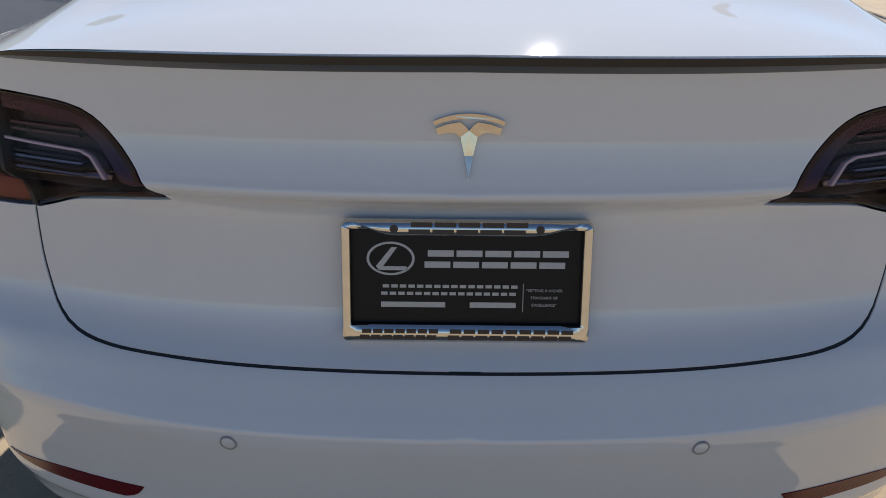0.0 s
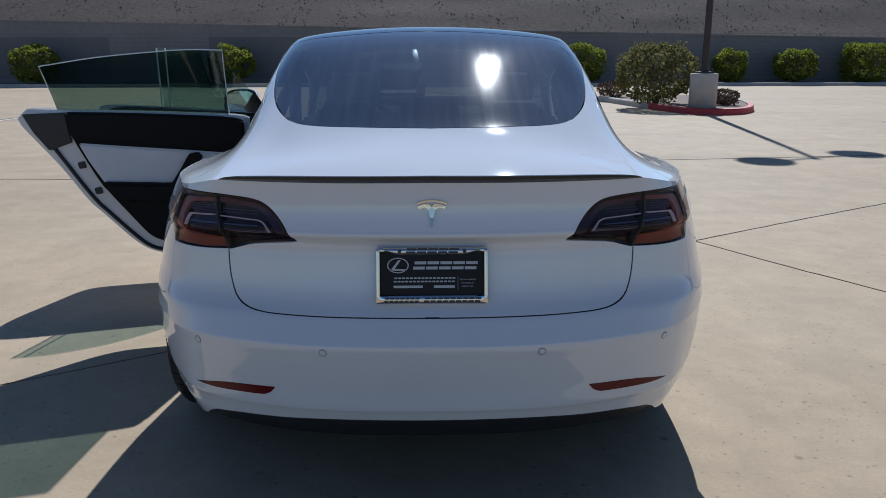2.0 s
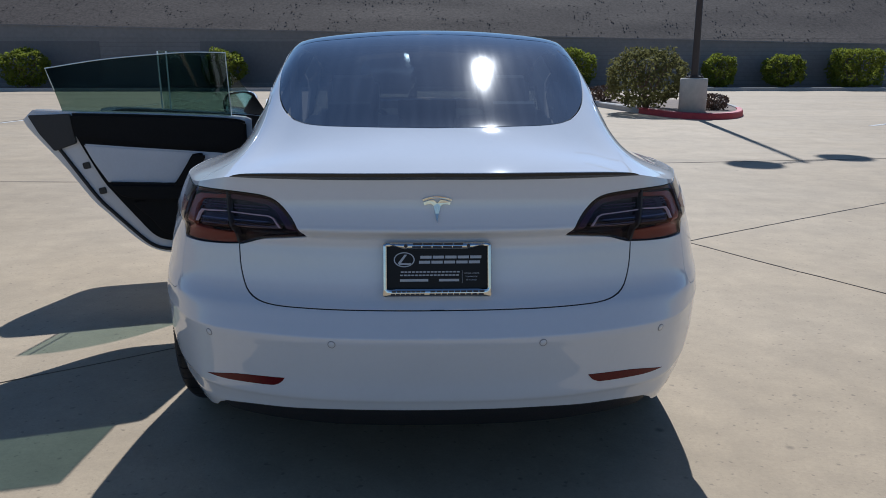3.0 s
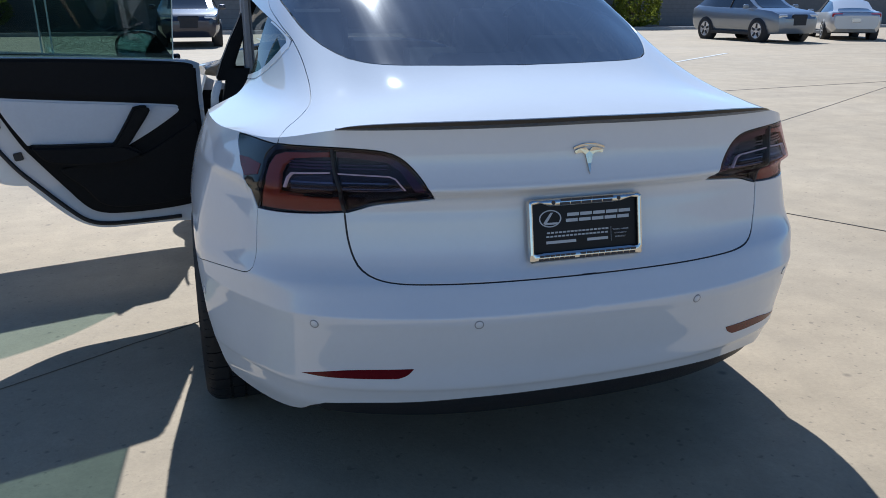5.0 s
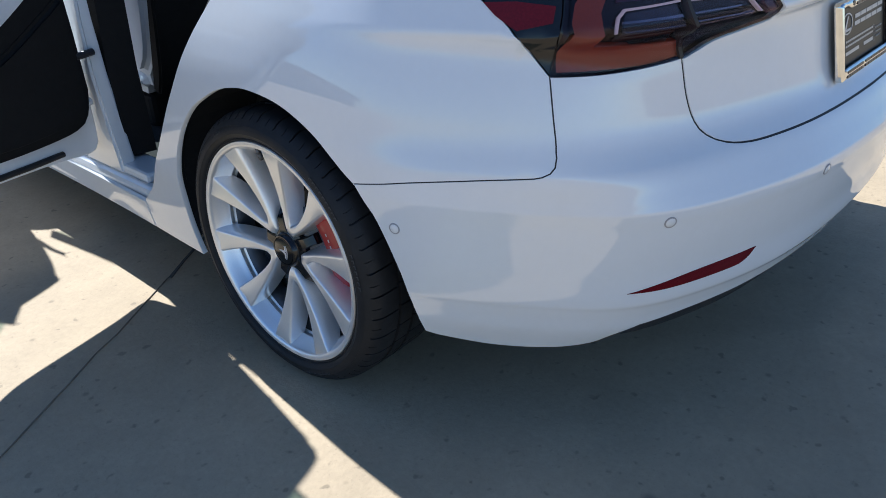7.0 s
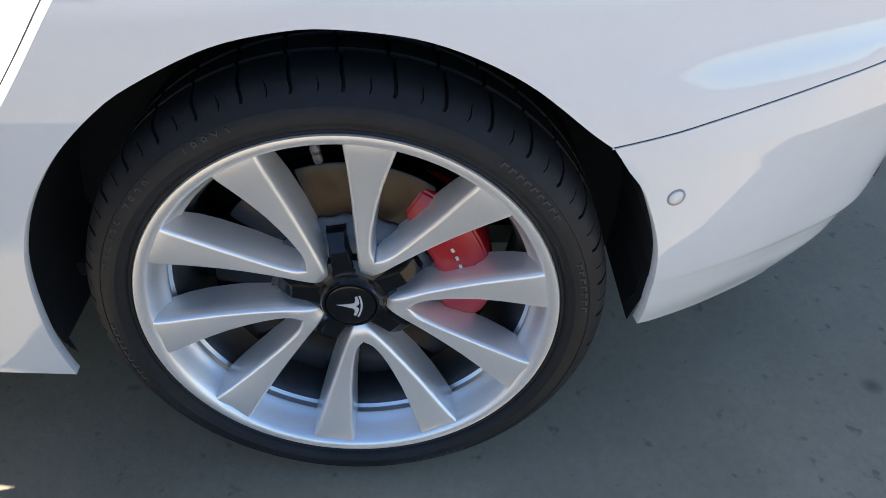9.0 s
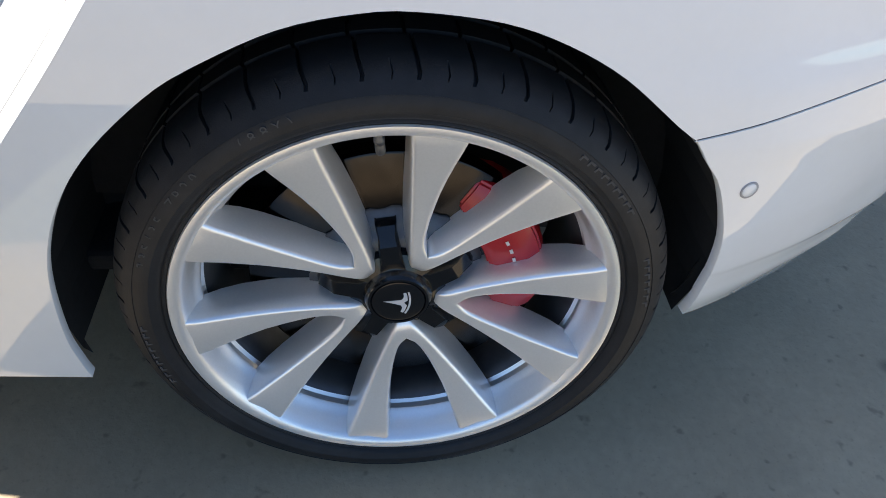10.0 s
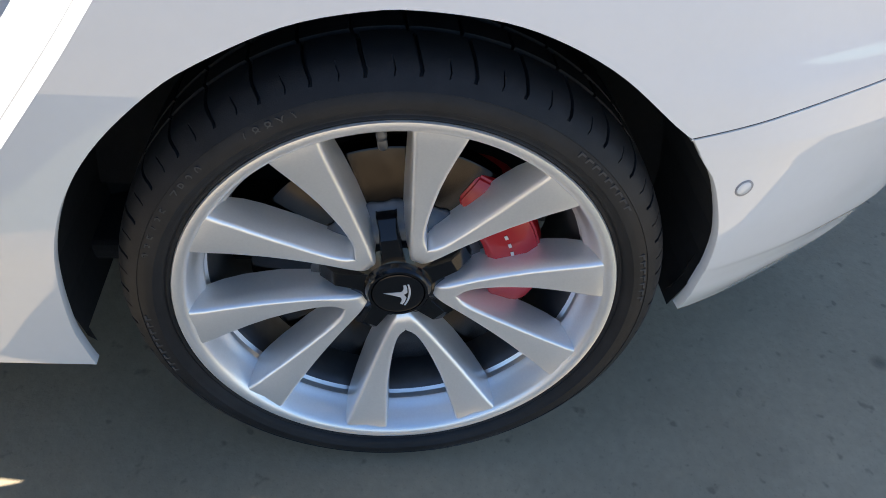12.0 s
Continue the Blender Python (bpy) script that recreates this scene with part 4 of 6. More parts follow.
for x in (-.0895, .0895):
    part("screw", flat([(x + .0052 * math.cos(a * math.pi / 8), .0685 + .0052 * math.sin(a * math.pi / 8)) for a in range(16)], 0.0132, 0.004), PLATE_INK, frame_ob)


def word_bars(x0, x1, y0, y1, letters, z, mat, parent, weight=0.22, gap=0.2, deep=0.0006):
    """Plain bars in place of a name: two plain strokes for every letter."""
    w = (x1 - x0) / letters
    t = (y1 - y0) * weight
    for i in range(letters):
        a, b = x0 + i * w + w * gap / 2, x0 + (i + 1) * w - w * gap / 2
        bm = flat(rect(a, y0, b, y0 + t), z, deep)
        for o in (rect(a + t * 0.5, y1 - t, b + t * 0.5, y1),):
            extra = flat(o, z, deep)
            tmp = bpy.data.meshes.new("tmp")
            extra.to_mesh(tmp)
            extra.free()
            bm.from_mesh(tmp)
            bpy.data.meshes.remove(tmp)
        part("lettering", bm, mat, parent)


word_bars(-.073, .073, .0625, .0765, 5, 0.0134, PLATE_INK, frame_ob, 0.40, 0.1, 0.004)
word_bars(-.134, -.036, -.0735, -.0600, 7, 0.0134, PLATE_INK, frame_ob, 0.38, 0.16, 0.004)
word_bars(-.024, .134, -.0735, -.0600, 9, 0.0134, PLATE_INK, frame_ob, 0.38, 0.16, 0.004)
word_bars(-.054, .125, .017, .0395, 5, 0.0009, PLATE_GREY, plate, 0.36, 0.1)
word_bars(-.108, .064, -.0185, -.005, 16, 0.0009, PLATE_GREY, plate, 0.30, 0.25)
for x0, x1 in ((-.107, -.026), (.005, .063)):
    part("lettering", flat(rect(x0, -.0345, x1, -.0275), 0.0009, 0.0006), PLATE_GREY, plate)
part("rule", flat(rect(.0715, -.040, .0723, -.003), 0.0009, 0.0006), PLATE_GREY, plate)
# the maker's oval and its slanted stroke
n = 40
ring = [(-.0945 + .0300 * math.cos(2 * math.pi * i / n), .0285 + .0215 * math.sin(2 * math.pi * i / n)) for i in range(n)]
ring2 = [(-.0945 + .0268 * math.cos(2 * math.pi * i / n), .0285 + .0188 * math.sin(2 * math.pi * i / n)) for i in range(n)]
bm = bmesh.new()
va, vb = [bm.verts.new((*p, 0.0011)) for p in ring], [bm.verts.new((*p, 0.0011)) for p in ring2]
for i in range(n):
    j = (i + 1) % n
    bm.faces.new((va[i], va[j], vb[j], vb[i]))
r = bmesh.ops.extrude_face_region(bm, geom=bm.faces[:])
bmesh.ops.translate(bm, verts=[v for v in r["geom"] if isinstance(v, bmesh.types.BMVert)], vec=(0, 0, -0.001))
bmesh.ops.recalc_face_normals(bm, faces=bm.faces)
part("oval", bm, PLATE_GREY, plate)
part("stroke", flat([(-.113, .0185), (-.109, .0135), (-.072, .0135), (-.075, .0185), (-.104, .0185), (-.0865, .0430), (-.0935, .0430)], 0.0011, 0.0008), PLATE_GREY, plate)


def lettering(text, size, m, mat, parent, thick=0.0004):
    cu = bpy.data.curves.new("lettering", "FONT")
    cu.body, cu.size, cu.extrude, cu.align_x, cu.align_y = text, size, thick, "CENTER", "CENTER"
    tmp = new("lettering_tmp", cu)
    bpy.context.view_layer.update()
    me = bpy.data.meshes.new_from_object(tmp.evaluated_get(bpy.context.evaluated_depsgraph_get()))
    bpy.data.objects.remove(tmp)
    bpy.data.curves.remove(cu)
    return part("lettering", me, mat, parent, m=m)


for i, line in enumerate(("\u201cSETTING A HIGHER", "STANDARD OF", "EXCELLENCE\u201d")):
    lettering(line, 0.0050, pose(.0985, -.0115 - .0095 * i, 0.0012), PLATE_GREY, plate)

# ---- wheels ----
WHEEL_R = 0.331      # loaded: the tyre is pressed flat where it stands
DISC = material("brake_disc", (0.036, 0.032, 0.029), 0.24, 1.0, grain=0.4, scale=14)
HAT = material("disc_hat", (0.10, 0.105, 0.115), 0.45, 0.5, grain=0.2, scale=60)
CALIPER = material("red_caliper", (0.34, 0.006, 0.010), 0.4, coat=0.35, grain=0.06, scale=40)
BARREL = material("wheel_barrel", (0.10, 0.105, 0.115), 0.4, 0.7, grain=0.2, scale=30)
PALE_MARK = material("tyre_mark", (0.045, 0.045, 0.046), 0.8)
LOGO = material("cap_logo", (0.62, 0.62, 0.63), 0.35, 0.3)


def tyre_mesh():
    prof = [(0.262, -0.016), (0.268, -0.010), (0.2705, -0.004), (0.274, -0.0015), (0.2765, -0.003), (0.279, 0.001), (0.2835, 0.0040), (0.288, 0.0058), (0.2885, 0.0064), (0.294, 0.0062), (0.300, 0.0050), (0.306, 0.0022),
            (0.3065, 0.0030), (0.312, -0.0010), (0.318, -0.0055), (0.323, -0.0105), (0.3275, -0.0165), (0.3315, -0.024), (0.3340, -0.034), (0.3353, -0.048), (0.336, -0.066), (0.336, -0.0665),
            (0.3295, -0.0675), (0.3295, -0.0755), (0.336, -0.0765), (0.336, -0.11), (0.3295, -0.111), (0.3295, -0.119), (0.336, -0.12), (0.335, -0.16), (0.333, -0.20), (0.325, -0.225), (0.30, -0.235), (0.265, -0.228)]
    blocks = 37
    share = [0.0, 0.008, 0.072, 0.080, 0.20, 0.36, 0.50, 0.504, 0.528, 0.532, 0.68, 0.84]     # where the slits of a block begin and end
    per = len(share)
    n, vs, fs = blocks * per, [], []
    k = len(prof)
    for i in range(n):
        ph = i % per
        for j, (r, h) in enumerate(prof):
            skew = (j - 16) * 0.0045 if 15 <= j <= 30 else 0.0      # the grooves run slantwise over the tread
            a = 2 * math.pi * (i // per + share[ph]) / blocks + skew
            if 15 <= j <= 29 and ph in (1, 2):
                r, h = r - (0.0065 if j > 16 else 0.0040), h - (0.0030 if j < 18 else 0)
            if 15 <= j <= 16 and ph in (7, 8):
                r, h = r - 0.0030, h - 0.0025
            vs.append((h, r * math.cos(a), max(r * math.sin(a), -WHEEL_R)))
    for i in range(n):
        i2 = (i + 1) % n
        for j in range(k - 1):
            fs.append((i * k + j, i * k + j + 1, i2 * k + j + 1, i2 * k + j))
    me = mesh_of("tyre", vs, fs)
    me.set_sharp_from_angle(angle=radians(32))
    return me


def polar(r, a, x):
    return (x, r * math.cos(a), r * math.sin(a))


OUTER = pchip([0.044, 0.049, 0.073, 0.107, 0.144, 0.182, 0.253, 0.272], [7.0, 10.5, 17.0, 20.4, 22.2, 23.4, 25.0, 25.6])      # edges of a leg: degrees from the V's middle, by radius
INNER = pchip([0.044, 0.074, 0.079, 0.085, 0.094, 0.108, 0.130, 0.174, 0.235, 0.272], [0.0, 0.0, 2.4, 5.4, 8.0, 10.0, 11.4, 12.2, 11.6, 11.0])


def spoke_mesh(middle, leg):
    """One leg of a V-shaped spoke: a folded bar with deep flanks that widens towards the rim."""
    RS = [0.044, 0.050, 0.056, 0.063, 0.070, 0.075, 0.079, 0.084, 0.090, 0.098, 0.108, 0.125, 0.145, 0.17, 0.195, 0.22, 0.24, 0.252, 0.259]
    high = pchip([0.044, 0.052, 0.062, 0.10, 0.16, 0.22, 0.252, 0.27], [-0.043, -0.036, -0.033, -0.031, -0.0245, -0.0130, -0.0062, -0.0052])
    vs, fs = [], []
    for r in RS:
        mm = 0.001 / r * 57.3                                  # a millimetre along the circle, in degrees
        x, a0, a1 = float(high(r)), float(OUTER(r)), float(INNER(r))
        deep = 0.052 - 0.014 * ease(0.2, 0.26, r)
        base = a0 + (8.0 - 4.0 * ease(0.09, 0.25, r)) * mm      # the outer flank leans out towards its foot
        low = max(a1 - (6.0 - 2.5 * ease(0.1, 0.25, r)) * mm, 0.0)
        edge = min(4.4 * mm, (a0 - a1) * 0.25)
        apart = ease(0.074, 0.088, r)                          # the two legs part here
        dish = 0.0022 * ease(0.07, 0.13, r)
        flank = a0 + (base - a0) * 0.42
        cols = [(base, x - deep), (flank, x - deep * 0.42), (a0 + 0.5 * mm, x - 0.0052), (a0 - 0.25 * edge, x - 0.0022), (a0 - 0.6 * edge, x - 0.0007), (a0 - 1.2 * edge, x), ((a0 + a1) / 2, x - dish),
                (a1 + 1.2 * edge, x - 0.0002 * apart), (a1 + 0.6 * edge, x - 0.0009 * apart), (a1 + 0.2 * edge, x - 0.0024 * apart), (a1 - 0.2 * min(mm, a1), x - 0.0052 * apart), (low, x - deep)]
        cols = [(leg * a, h) for a, h in cols]
        for a, h in cols:
            vs.append(polar(r, radians(middle + a), h))
    k = len(cols)
    for i in range(len(RS) - 1):
        for j in range(k - 1):
            a, b = i * k + j, (i + 1) * k + j
            fs.append((a, b, b + 1, a + 1))
        fs.append((i * k, i * k + k - 1, (i + 1) * k + k - 1, (i + 1) * k))
    fs.append(tuple(range(k)))
    m = len(RS) - 1
    fs.append(tuple(m * k + j for j in range(k))[::-1])
    me = mesh_of("spoke", vs, fs)
    bm = bmesh.new()
    bm.from_mesh(me)
    bmesh.ops.recalc_face_normals(bm, faces=bm.faces)
    bm.to_mesh(me)
    bm.free()
    me.polygons.foreach_set("use_smooth", [True] * len(me.polygons))
    me.set_sharp_from_angle(angle=radians(35))
    return me


V_ANGLES = [63.5 + 72 * k for k in range(5)]
spoke_meshes = [spoke_mesh(a, leg) for a in V_ANGLES for leg in (1, -1)]
tyre_me = tyre_mesh()
rim_me = mesh_of("rim", *lathe([(0.2645, -0.016), (0.2685, -0.008), (0.2702, -0.0035), (0.2688, -0.0010), (0.2650, -0.0008), (0.2600, -0.0022), (0.2560, -0.0050), (0.2535, -0.0095), (0.2500, -0.020), (0.2465, -0.030), (0.2425, -0.040), (0.2395, -0.043),
                                (0.2385, -0.047), (0.2415, -0.050), (0.2415, -0.058), (0.2375, -0.062)], 128))
rim_me.set_sharp_from_angle(angle=radians(40))
barrel_me = mesh_of("barrel", *lathe([(0.2375, -0.062), (0.230, -0.075), (0.226, -0.12), (0.228, -0.215), (0.262, -0.222)], 96))
disc_me = mesh_of("brake_disc", *lathe([(0.095, -0.078), (0.184, -0.078), (0.1865, -0.0795), (0.1865, -0.104), (0.185, -0.106), (0.095, -0.106)], 96))
disc_me.set_sharp_from_angle(angle=radians(40))
hat_v, hat_f = lathe([(0.001, -0.058), (0.072, -0.058), (0.080, -0.064), (0.088, -0.070), (0.108, -0.0735), (0.108, -0.08)], 80)
hat_me = mesh_of("disc_hat", [(x, y * (1 + 0.03 * ((i // 6) % 4 < 2) * (i % 6 >= 4)), z * (1 + 0.03 * ((i // 6) % 4 < 2) * (i % 6 >= 4))) for i, (x, y, z) in enumerate(hat_v)], hat_f)
cap_me = mesh_of("centre_cap", *lathe([(0.0001, -0.0255), (0.030, -0.0255), (0.0325, -0.0262), (0.0335, -0.0285), (0.0345, -0.0262), (0.0375, -0.0262), (0.040, -0.029), (0.043, -0.038), (0.060, -0.046), (0.062, -0.06)], 64))
cap_me.set_sharp_from_angle(angle=radians(35))


def arm_mesh(a):
    """A black arm of the centre star, between two spokes."""
    vs = []
    for r, w, x in ((0.030, 0.040, -0.036), (0.046, 0.034, -0.039), (0.050, 0.029, -0.0385), (0.078, 0.024, -0.0395), (0.086, 0.022, -0.045), (0.098, 0.026, -0.056), (0.100, 0.026, -0.07)):
        for c in (-0.5, -0.42, 0.42, 0.5):
            vs.append((x - (0.004 if abs(c) == 0.5 else 0), r * math.cos(a) - c * w * math.sin(a), r * math.sin(a) + c * w * math.cos(a)))
    fs = []
    for i in range(6):
        for j in range(3):
            q = i * 4 + j
            fs.append((q, q + 1, q + 5, q + 4))
    low = len(vs)
    vs += [(-0.075, v[1], v[2]) for v in vs[:28]]
    for i in range(6):
        for j in (0, 3):
            q = i * 4 + j
            fs.append((q, q + 4, q + 4 + low, q + low))
    me = mesh_of("star_arm", vs, fs)
    bm = bmesh.new()
    bm.from_mesh(me)
    bmesh.ops.recalc_face_normals(bm, faces=bm.faces)
    bm.to_mesh(me)
    bm.free()
    me.polygons.foreach_set("use_smooth", [True] * len(me.polygons))
    me.set_sharp_from_angle(angle=radians(30))
    return me


arm_meshes = [arm_mesh(radians(a + 36)) for a in V_ANGLES]


def caliper_mesh():
    bm = bmesh.new()
    rows = []
    A = [radians(-22 + 80 * i / 12) for i in range(13)]
    for i, a in enumerate(A):
        e = min(i, 12 - i)
        g = (0.0, 0.55, 0.85, 1.0, 1.0, 1.0, 1.0)[e]
        ring = []
        for r, x in ((0.118 + 0.016 * (1 - g), -0.085), (0.116 + 0.018 * (1 - g), -0.064 - 0.012 * (1 - g)), (0.128 + 0.01 * (1 - g), -0.056 - 0.018 * (1 - g)), (0.168 - 0.006 * (1 - g), -0.054 - 0.02 * (1 - g)), (0.186 - 0.012 * (1 - g), -0.062 - 0.014 * (1 - g)), (0.191 - 0.014 * (1 - g), -0.080), (0.191 - 0.014 * (1 - g), -0.125), (0.12, -0.125)):
            ring.append(bm.verts.new((x, r * math.cos(a), r * math.sin(a))))
        rows.append(ring)
    for i in range(12):
        for j in range(8):
            bm.faces.new((rows[i][j], rows[i][(j + 1) % 8], rows[i + 1][(j + 1) % 8], rows[i + 1][j]))
    bm.faces.new(rows[0])
    bm.faces.new(rows[-1][::-1])
    bmesh.ops.recalc_face_normals(bm, faces=bm.faces)
    bmesh.ops.bevel(bm, geom=[e for e in bm.edges if len(e.link_faces) == 2 and e.calc_face_angle(0) > 0.6], offset=0.003, segments=2, affect="EDGES")
    return bm


_bm = prism([(-.0042, -.006), (-.0018, -.006), (-.0018, .0036), (.0040, .0036), (.0040, .006), (-.0042, .006)], 0.0012, lambda a, b, d: Vector((a, b, d - 0.0006)))
mark_me = bpy.data.meshes.new("sidewall_mark")
_bm.to_mesh(mark_me)
_bm.free()


def wheel(parent, x, y, turn, name, label):
    root = new("wheel")
    root.parent = parent
    root.location = (x, y, WHEEL_R)
    root.rotation_euler = (0, 0, math.pi if x < 0 else 0)
    tagged(root, label)
    tyre = part("tyre", tyre_me, RUBBER, root)
    rim = part("rim", rim_me, ALLOY, root)
    part("barrel", barrel_me, BARREL, root)
    for me in spoke_meshes:
        part("spoke", me, ALLOY, root)
    for me in arm_meshes:
        part("star_arm", me, GLOSS_BLACK, root)
    part("centre_cap", cap_me, GLOSS_BLACK, root)
    for o in emblem_outlines((0, 0), .0185):
        c, s = math.cos(radians(-95)), math.sin(radians(-95))
        part("cap_logo", prism([(a * c - b * s, a * s + b * c) for a, b in o], 0.0008, lambda a, b, d: Vector((-0.0249 - d, a, b))), LOGO, root)
    part("brake_disc", disc_me, DISC, root)
    part("disc_hat", hat_me, HAT, root)
    bm = caliper_mesh()
    part("brake_caliper", bm, CALIPER, root, "bright red brake caliper", smooth=True)
    # caliper's name, as bars
    bm = bmesh.new()
    for i in range(5):
        a = radians(6 + 5.5 * i)
        box_bm(0.0006, 0.004, 0.0065, bm=bm)
        bmesh.ops.transform(bm, matrix=Matrix.Translation((-0.0535, 0.150 * math.cos(a), 0.150 * math.sin(a))) @ Matrix.Rotation(a, 4, "X"), verts=bm.verts[-8:])
    part("caliper_mark", bm, PALE_GREY, root)
    # tyre valve
    a = radians(96)
    v = Vector((-0.022, 0.236 * math.cos(a), 0.236 * math.sin(a)))
    me = mesh_of("valve", *lathe([(0.0001, 0.0), (0.0048, 0.0), (0.0055, 0.002), (0.0055, 0.012), (0.0044, 0.0135), (0.0044, 0.016), (0.006, 0.017), (0.006, 0.022), (0.004, 0.024), (0.004, 0.034)], 14))
    q = Vector((0.25, math.cos(a), math.sin(a))).normalized()
    part("valve", me, BARREL, root, m=Matrix.Translation(v - q * 0.014) @ q.to_track_quat("X", "Z").to_matrix().to_4x4())
    # raised marks on the sidewall: size letters, and bars for the maker's name
    for text, a0, r in (("235/35 ZR20", 162.0, 0.2965), ("(88Y)", 122.5, 0.2975)):
        for i, ch in enumerate(text):
            if ch == " ":
                continue
            a = radians(a0 - i * 2.7)
            m = Matrix.Translation((0.0052, r * math.cos(a), r * math.sin(a))) @ Matrix(((0, 0, 1, 0), (math.sin(a), math.cos(a), 0, 0), (-math.cos(a), math.sin(a), 0, 0), (0, 0, 0, 1)))
            lettering(ch, 0.0165, m, PALE_MARK, tyre, 0.0005)
    for a0, cnt in ((52, 9), (18, 7), (200, 9), (300, 9)):
        for i in range(cnt):
            a = radians(a0 - i * 2.3)
            m = Matrix.Translation((0.0052, 0.297 * math.cos(a), 0.297 * math.sin(a))) @ Matrix(((0, 0, 1, 0), (math.sin(a), math.cos(a), 0, 0), (-math.cos(a), math.sin(a), 0, 0), (0, 0, 0, 1)))
            part("sidewall_mark", mark_me, PALE_MARK, tyre, m=m)
    return root


PALE_GREY = material("pale_grey", (0.55, 0.53, 0.52), 0.5)
for x, y in ((-0.954, 0.908), (0.918, 0.908), (-0.937, 3.785), (0.905, 3.785)):
    wheel(car, x, y, 0, "wheel", "low-profile tyre on a silver ten-spoke turbine rim")
# wheel houses
HOUSE = material("wheel_house", (0.012, 0.012, 0.012), 0.95, grain=0.3, scale=90)
for x, y in ((-1, 0.915), (1, 0.915), (-1, 3.785), (1, 3.785)):
    bm = bmesh.new()
    rows = []
    for i in range(25):
        a = radians(-13 + 205 * i / 24)
        yy, zz = y + 0.402 * math.cos(a), 0.336 + 0.402 * math.sin(a)
        lip = skin(side_uv([(yy, max(zz, .2)), (yy, max(zz, .2) + .001)])[0][0], max(zz, .2))[0] - 0.014
        rows.append([bm.verts.new((x * h, y + r * math.cos(a), 0.336 + r * math.sin(a))) for r, h in ((0.402, lip), (0.402, 0.70), (0.30, 0.66), (0.02, 0.655))])
    for i in range(24):
        for j in range(3):
            bm.faces.new((rows[i][j], rows[i + 1][j], rows[i + 1][j + 1], rows[i][j + 1]))
    part("wheel_house", bm, HOUSE, car)

# ---- the two open doors on the left ----
DOOR_D = Vector((-0.975, -0.2225, 0)).normalized()
DOOR_N = Vector((-DOOR_D.y, DOOR_D.x, 0)) * -1      # from the inner face towards the outer skin
TRIM_BLACK = material("black_trim", (0.008, 0.0078, 0.0078), 0.72, spec=0.2, grain=0.2, scale=60, bump=0.2, bump_scale=300)
TRIM_WHITE = material("white_vinyl", (0.62, 0.63, 0.65), 0.45, grain=0.03, scale=80, blotch=0.04, blotch_scale=6, bump=0.06, bump_scale=400)
REAR_GLASS = glass_material("door_glass_dark", (0.40, 0.49, 0.465), 0.0, 1.5)
FRONT_GLASS = glass_material("door_glass", (0.66, 0.75, 0.73), 0.0, 1.5)
# near-white, so the light caught by the panes' edges is in the colour
GLASS_GLINT = material("glass_glint", (0.80, 0.86, 0.83), 0.25, coat=0.5)


def door_frame(px, py):
    return lambda a, z, d: Vector((px, py, 0)) + DOOR_D * a + DOOR_N * d + Vector((0, 0, z))


def slab(outline, d0, d1, to, bevel=0.0, seg=2, step=0.03, sharp=(), bow=None):
    """A slab in a door's plane between two depths, its outline rounded."""
    pts = rounded(list(outline) + [outline[0]], step, sharp)[:-1]
    f = bow or (lambda a, z: 0.0)
    bm = prism([(p[0], p[1]) for p in pts], d1 - d0, lambda a, z, d: to(a, z, d0 + d + f(a, z)))
    if bevel:
        edges = [e for e in bm.edges if len(e.link_faces) == 2 and e.calc_face_angle(0) > 1.2]
        bmesh.ops.bevel(bm, geom=edges, offset=bevel, segments=seg, affect="EDGES", clamp_overlap=True)
    return bm


to = door_frame(-1.0, 1.79)
OUT = [(-.118, .45), (-.098, .372), (.03, .377), (.15, .381), (.30, .385), (.362, .396), (.415, .42), (.479, .472), (.596, .60), (.662, .675), (.772, .845), (.915, 1.035), (.915, 1.075), (.881, 1.108), (.70, 1.098), (.30, 1.082), (-.05, 1.062), (-.118, 1.045), (-.122, .80)]
rear_door = part("rear_door", slab(OUT, 0.025, 0.15, to, 0.012, sharp=(13, 17)), PAINT, car, "open white rear door with black and white trim", smooth=True)
TRIM = [(-.100, .56), (-.078, .49), (-.03, .458), (.10, .448), (.25, .450), (.335, .462), (.392, .495), (.46, .58), (.55, .70), (.60, .775), (.685, .955), (.706, 1.02), (.712, 1.092), (.40, 1.082), (0, 1.058), (-.085, 1.04), (-.098, .80)]
trim = part("door_trim", slab(TRIM, -0.012, 0.03, to, 0.012, sharp=(12, 15)), TRIM_BLACK, rear_door, "black door trim", smooth=True)
part("belt_trim", slab([(.70, .975), (.715, 1.095), (.40, 1.084), (0, 1.06), (-.09, 1.042), (-.09, .90), (.3, .925)], -0.03, 0.0, to, 0.012, sharp=(0, 1, 4, 5)), TRIM_BLACK, trim, smooth=True)
INSERT = [(.668, .950), (.628, .86), (.572, .762), (.46, .752), (.34, .746), (.215, .728), (.10, .79), (-.002, .855), (-.012, .872), (.002, .884), (.20, .905), (.45, .928)]
part("insert", slab(INSERT, -0.022, 0.0, to, 0.008, sharp=(0, 2, 5)), TRIM_WHITE, trim, "white padded insert", smooth=True)
part("armrest", slab([(.575, .765), (.44, .757), (.33, .752), (.235, .745), (.16, .70), (.25, .665), (.45, .675), (.53, .70)], -0.065, 0.0, to, 0.02, 3), TRIM_BLACK, trim, smooth=True)
part("lower_panel", slab([(-.085, .60), (-.06, .50), (.02, .475), (.2, .468), (.33, .49), (.40, .57), (.47, .67), (.2, .69), (-.02, .80), (-.08, .82)], -0.03, 0.0, to, 0.018, 3), TRIM_BLACK, trim, smooth=True)
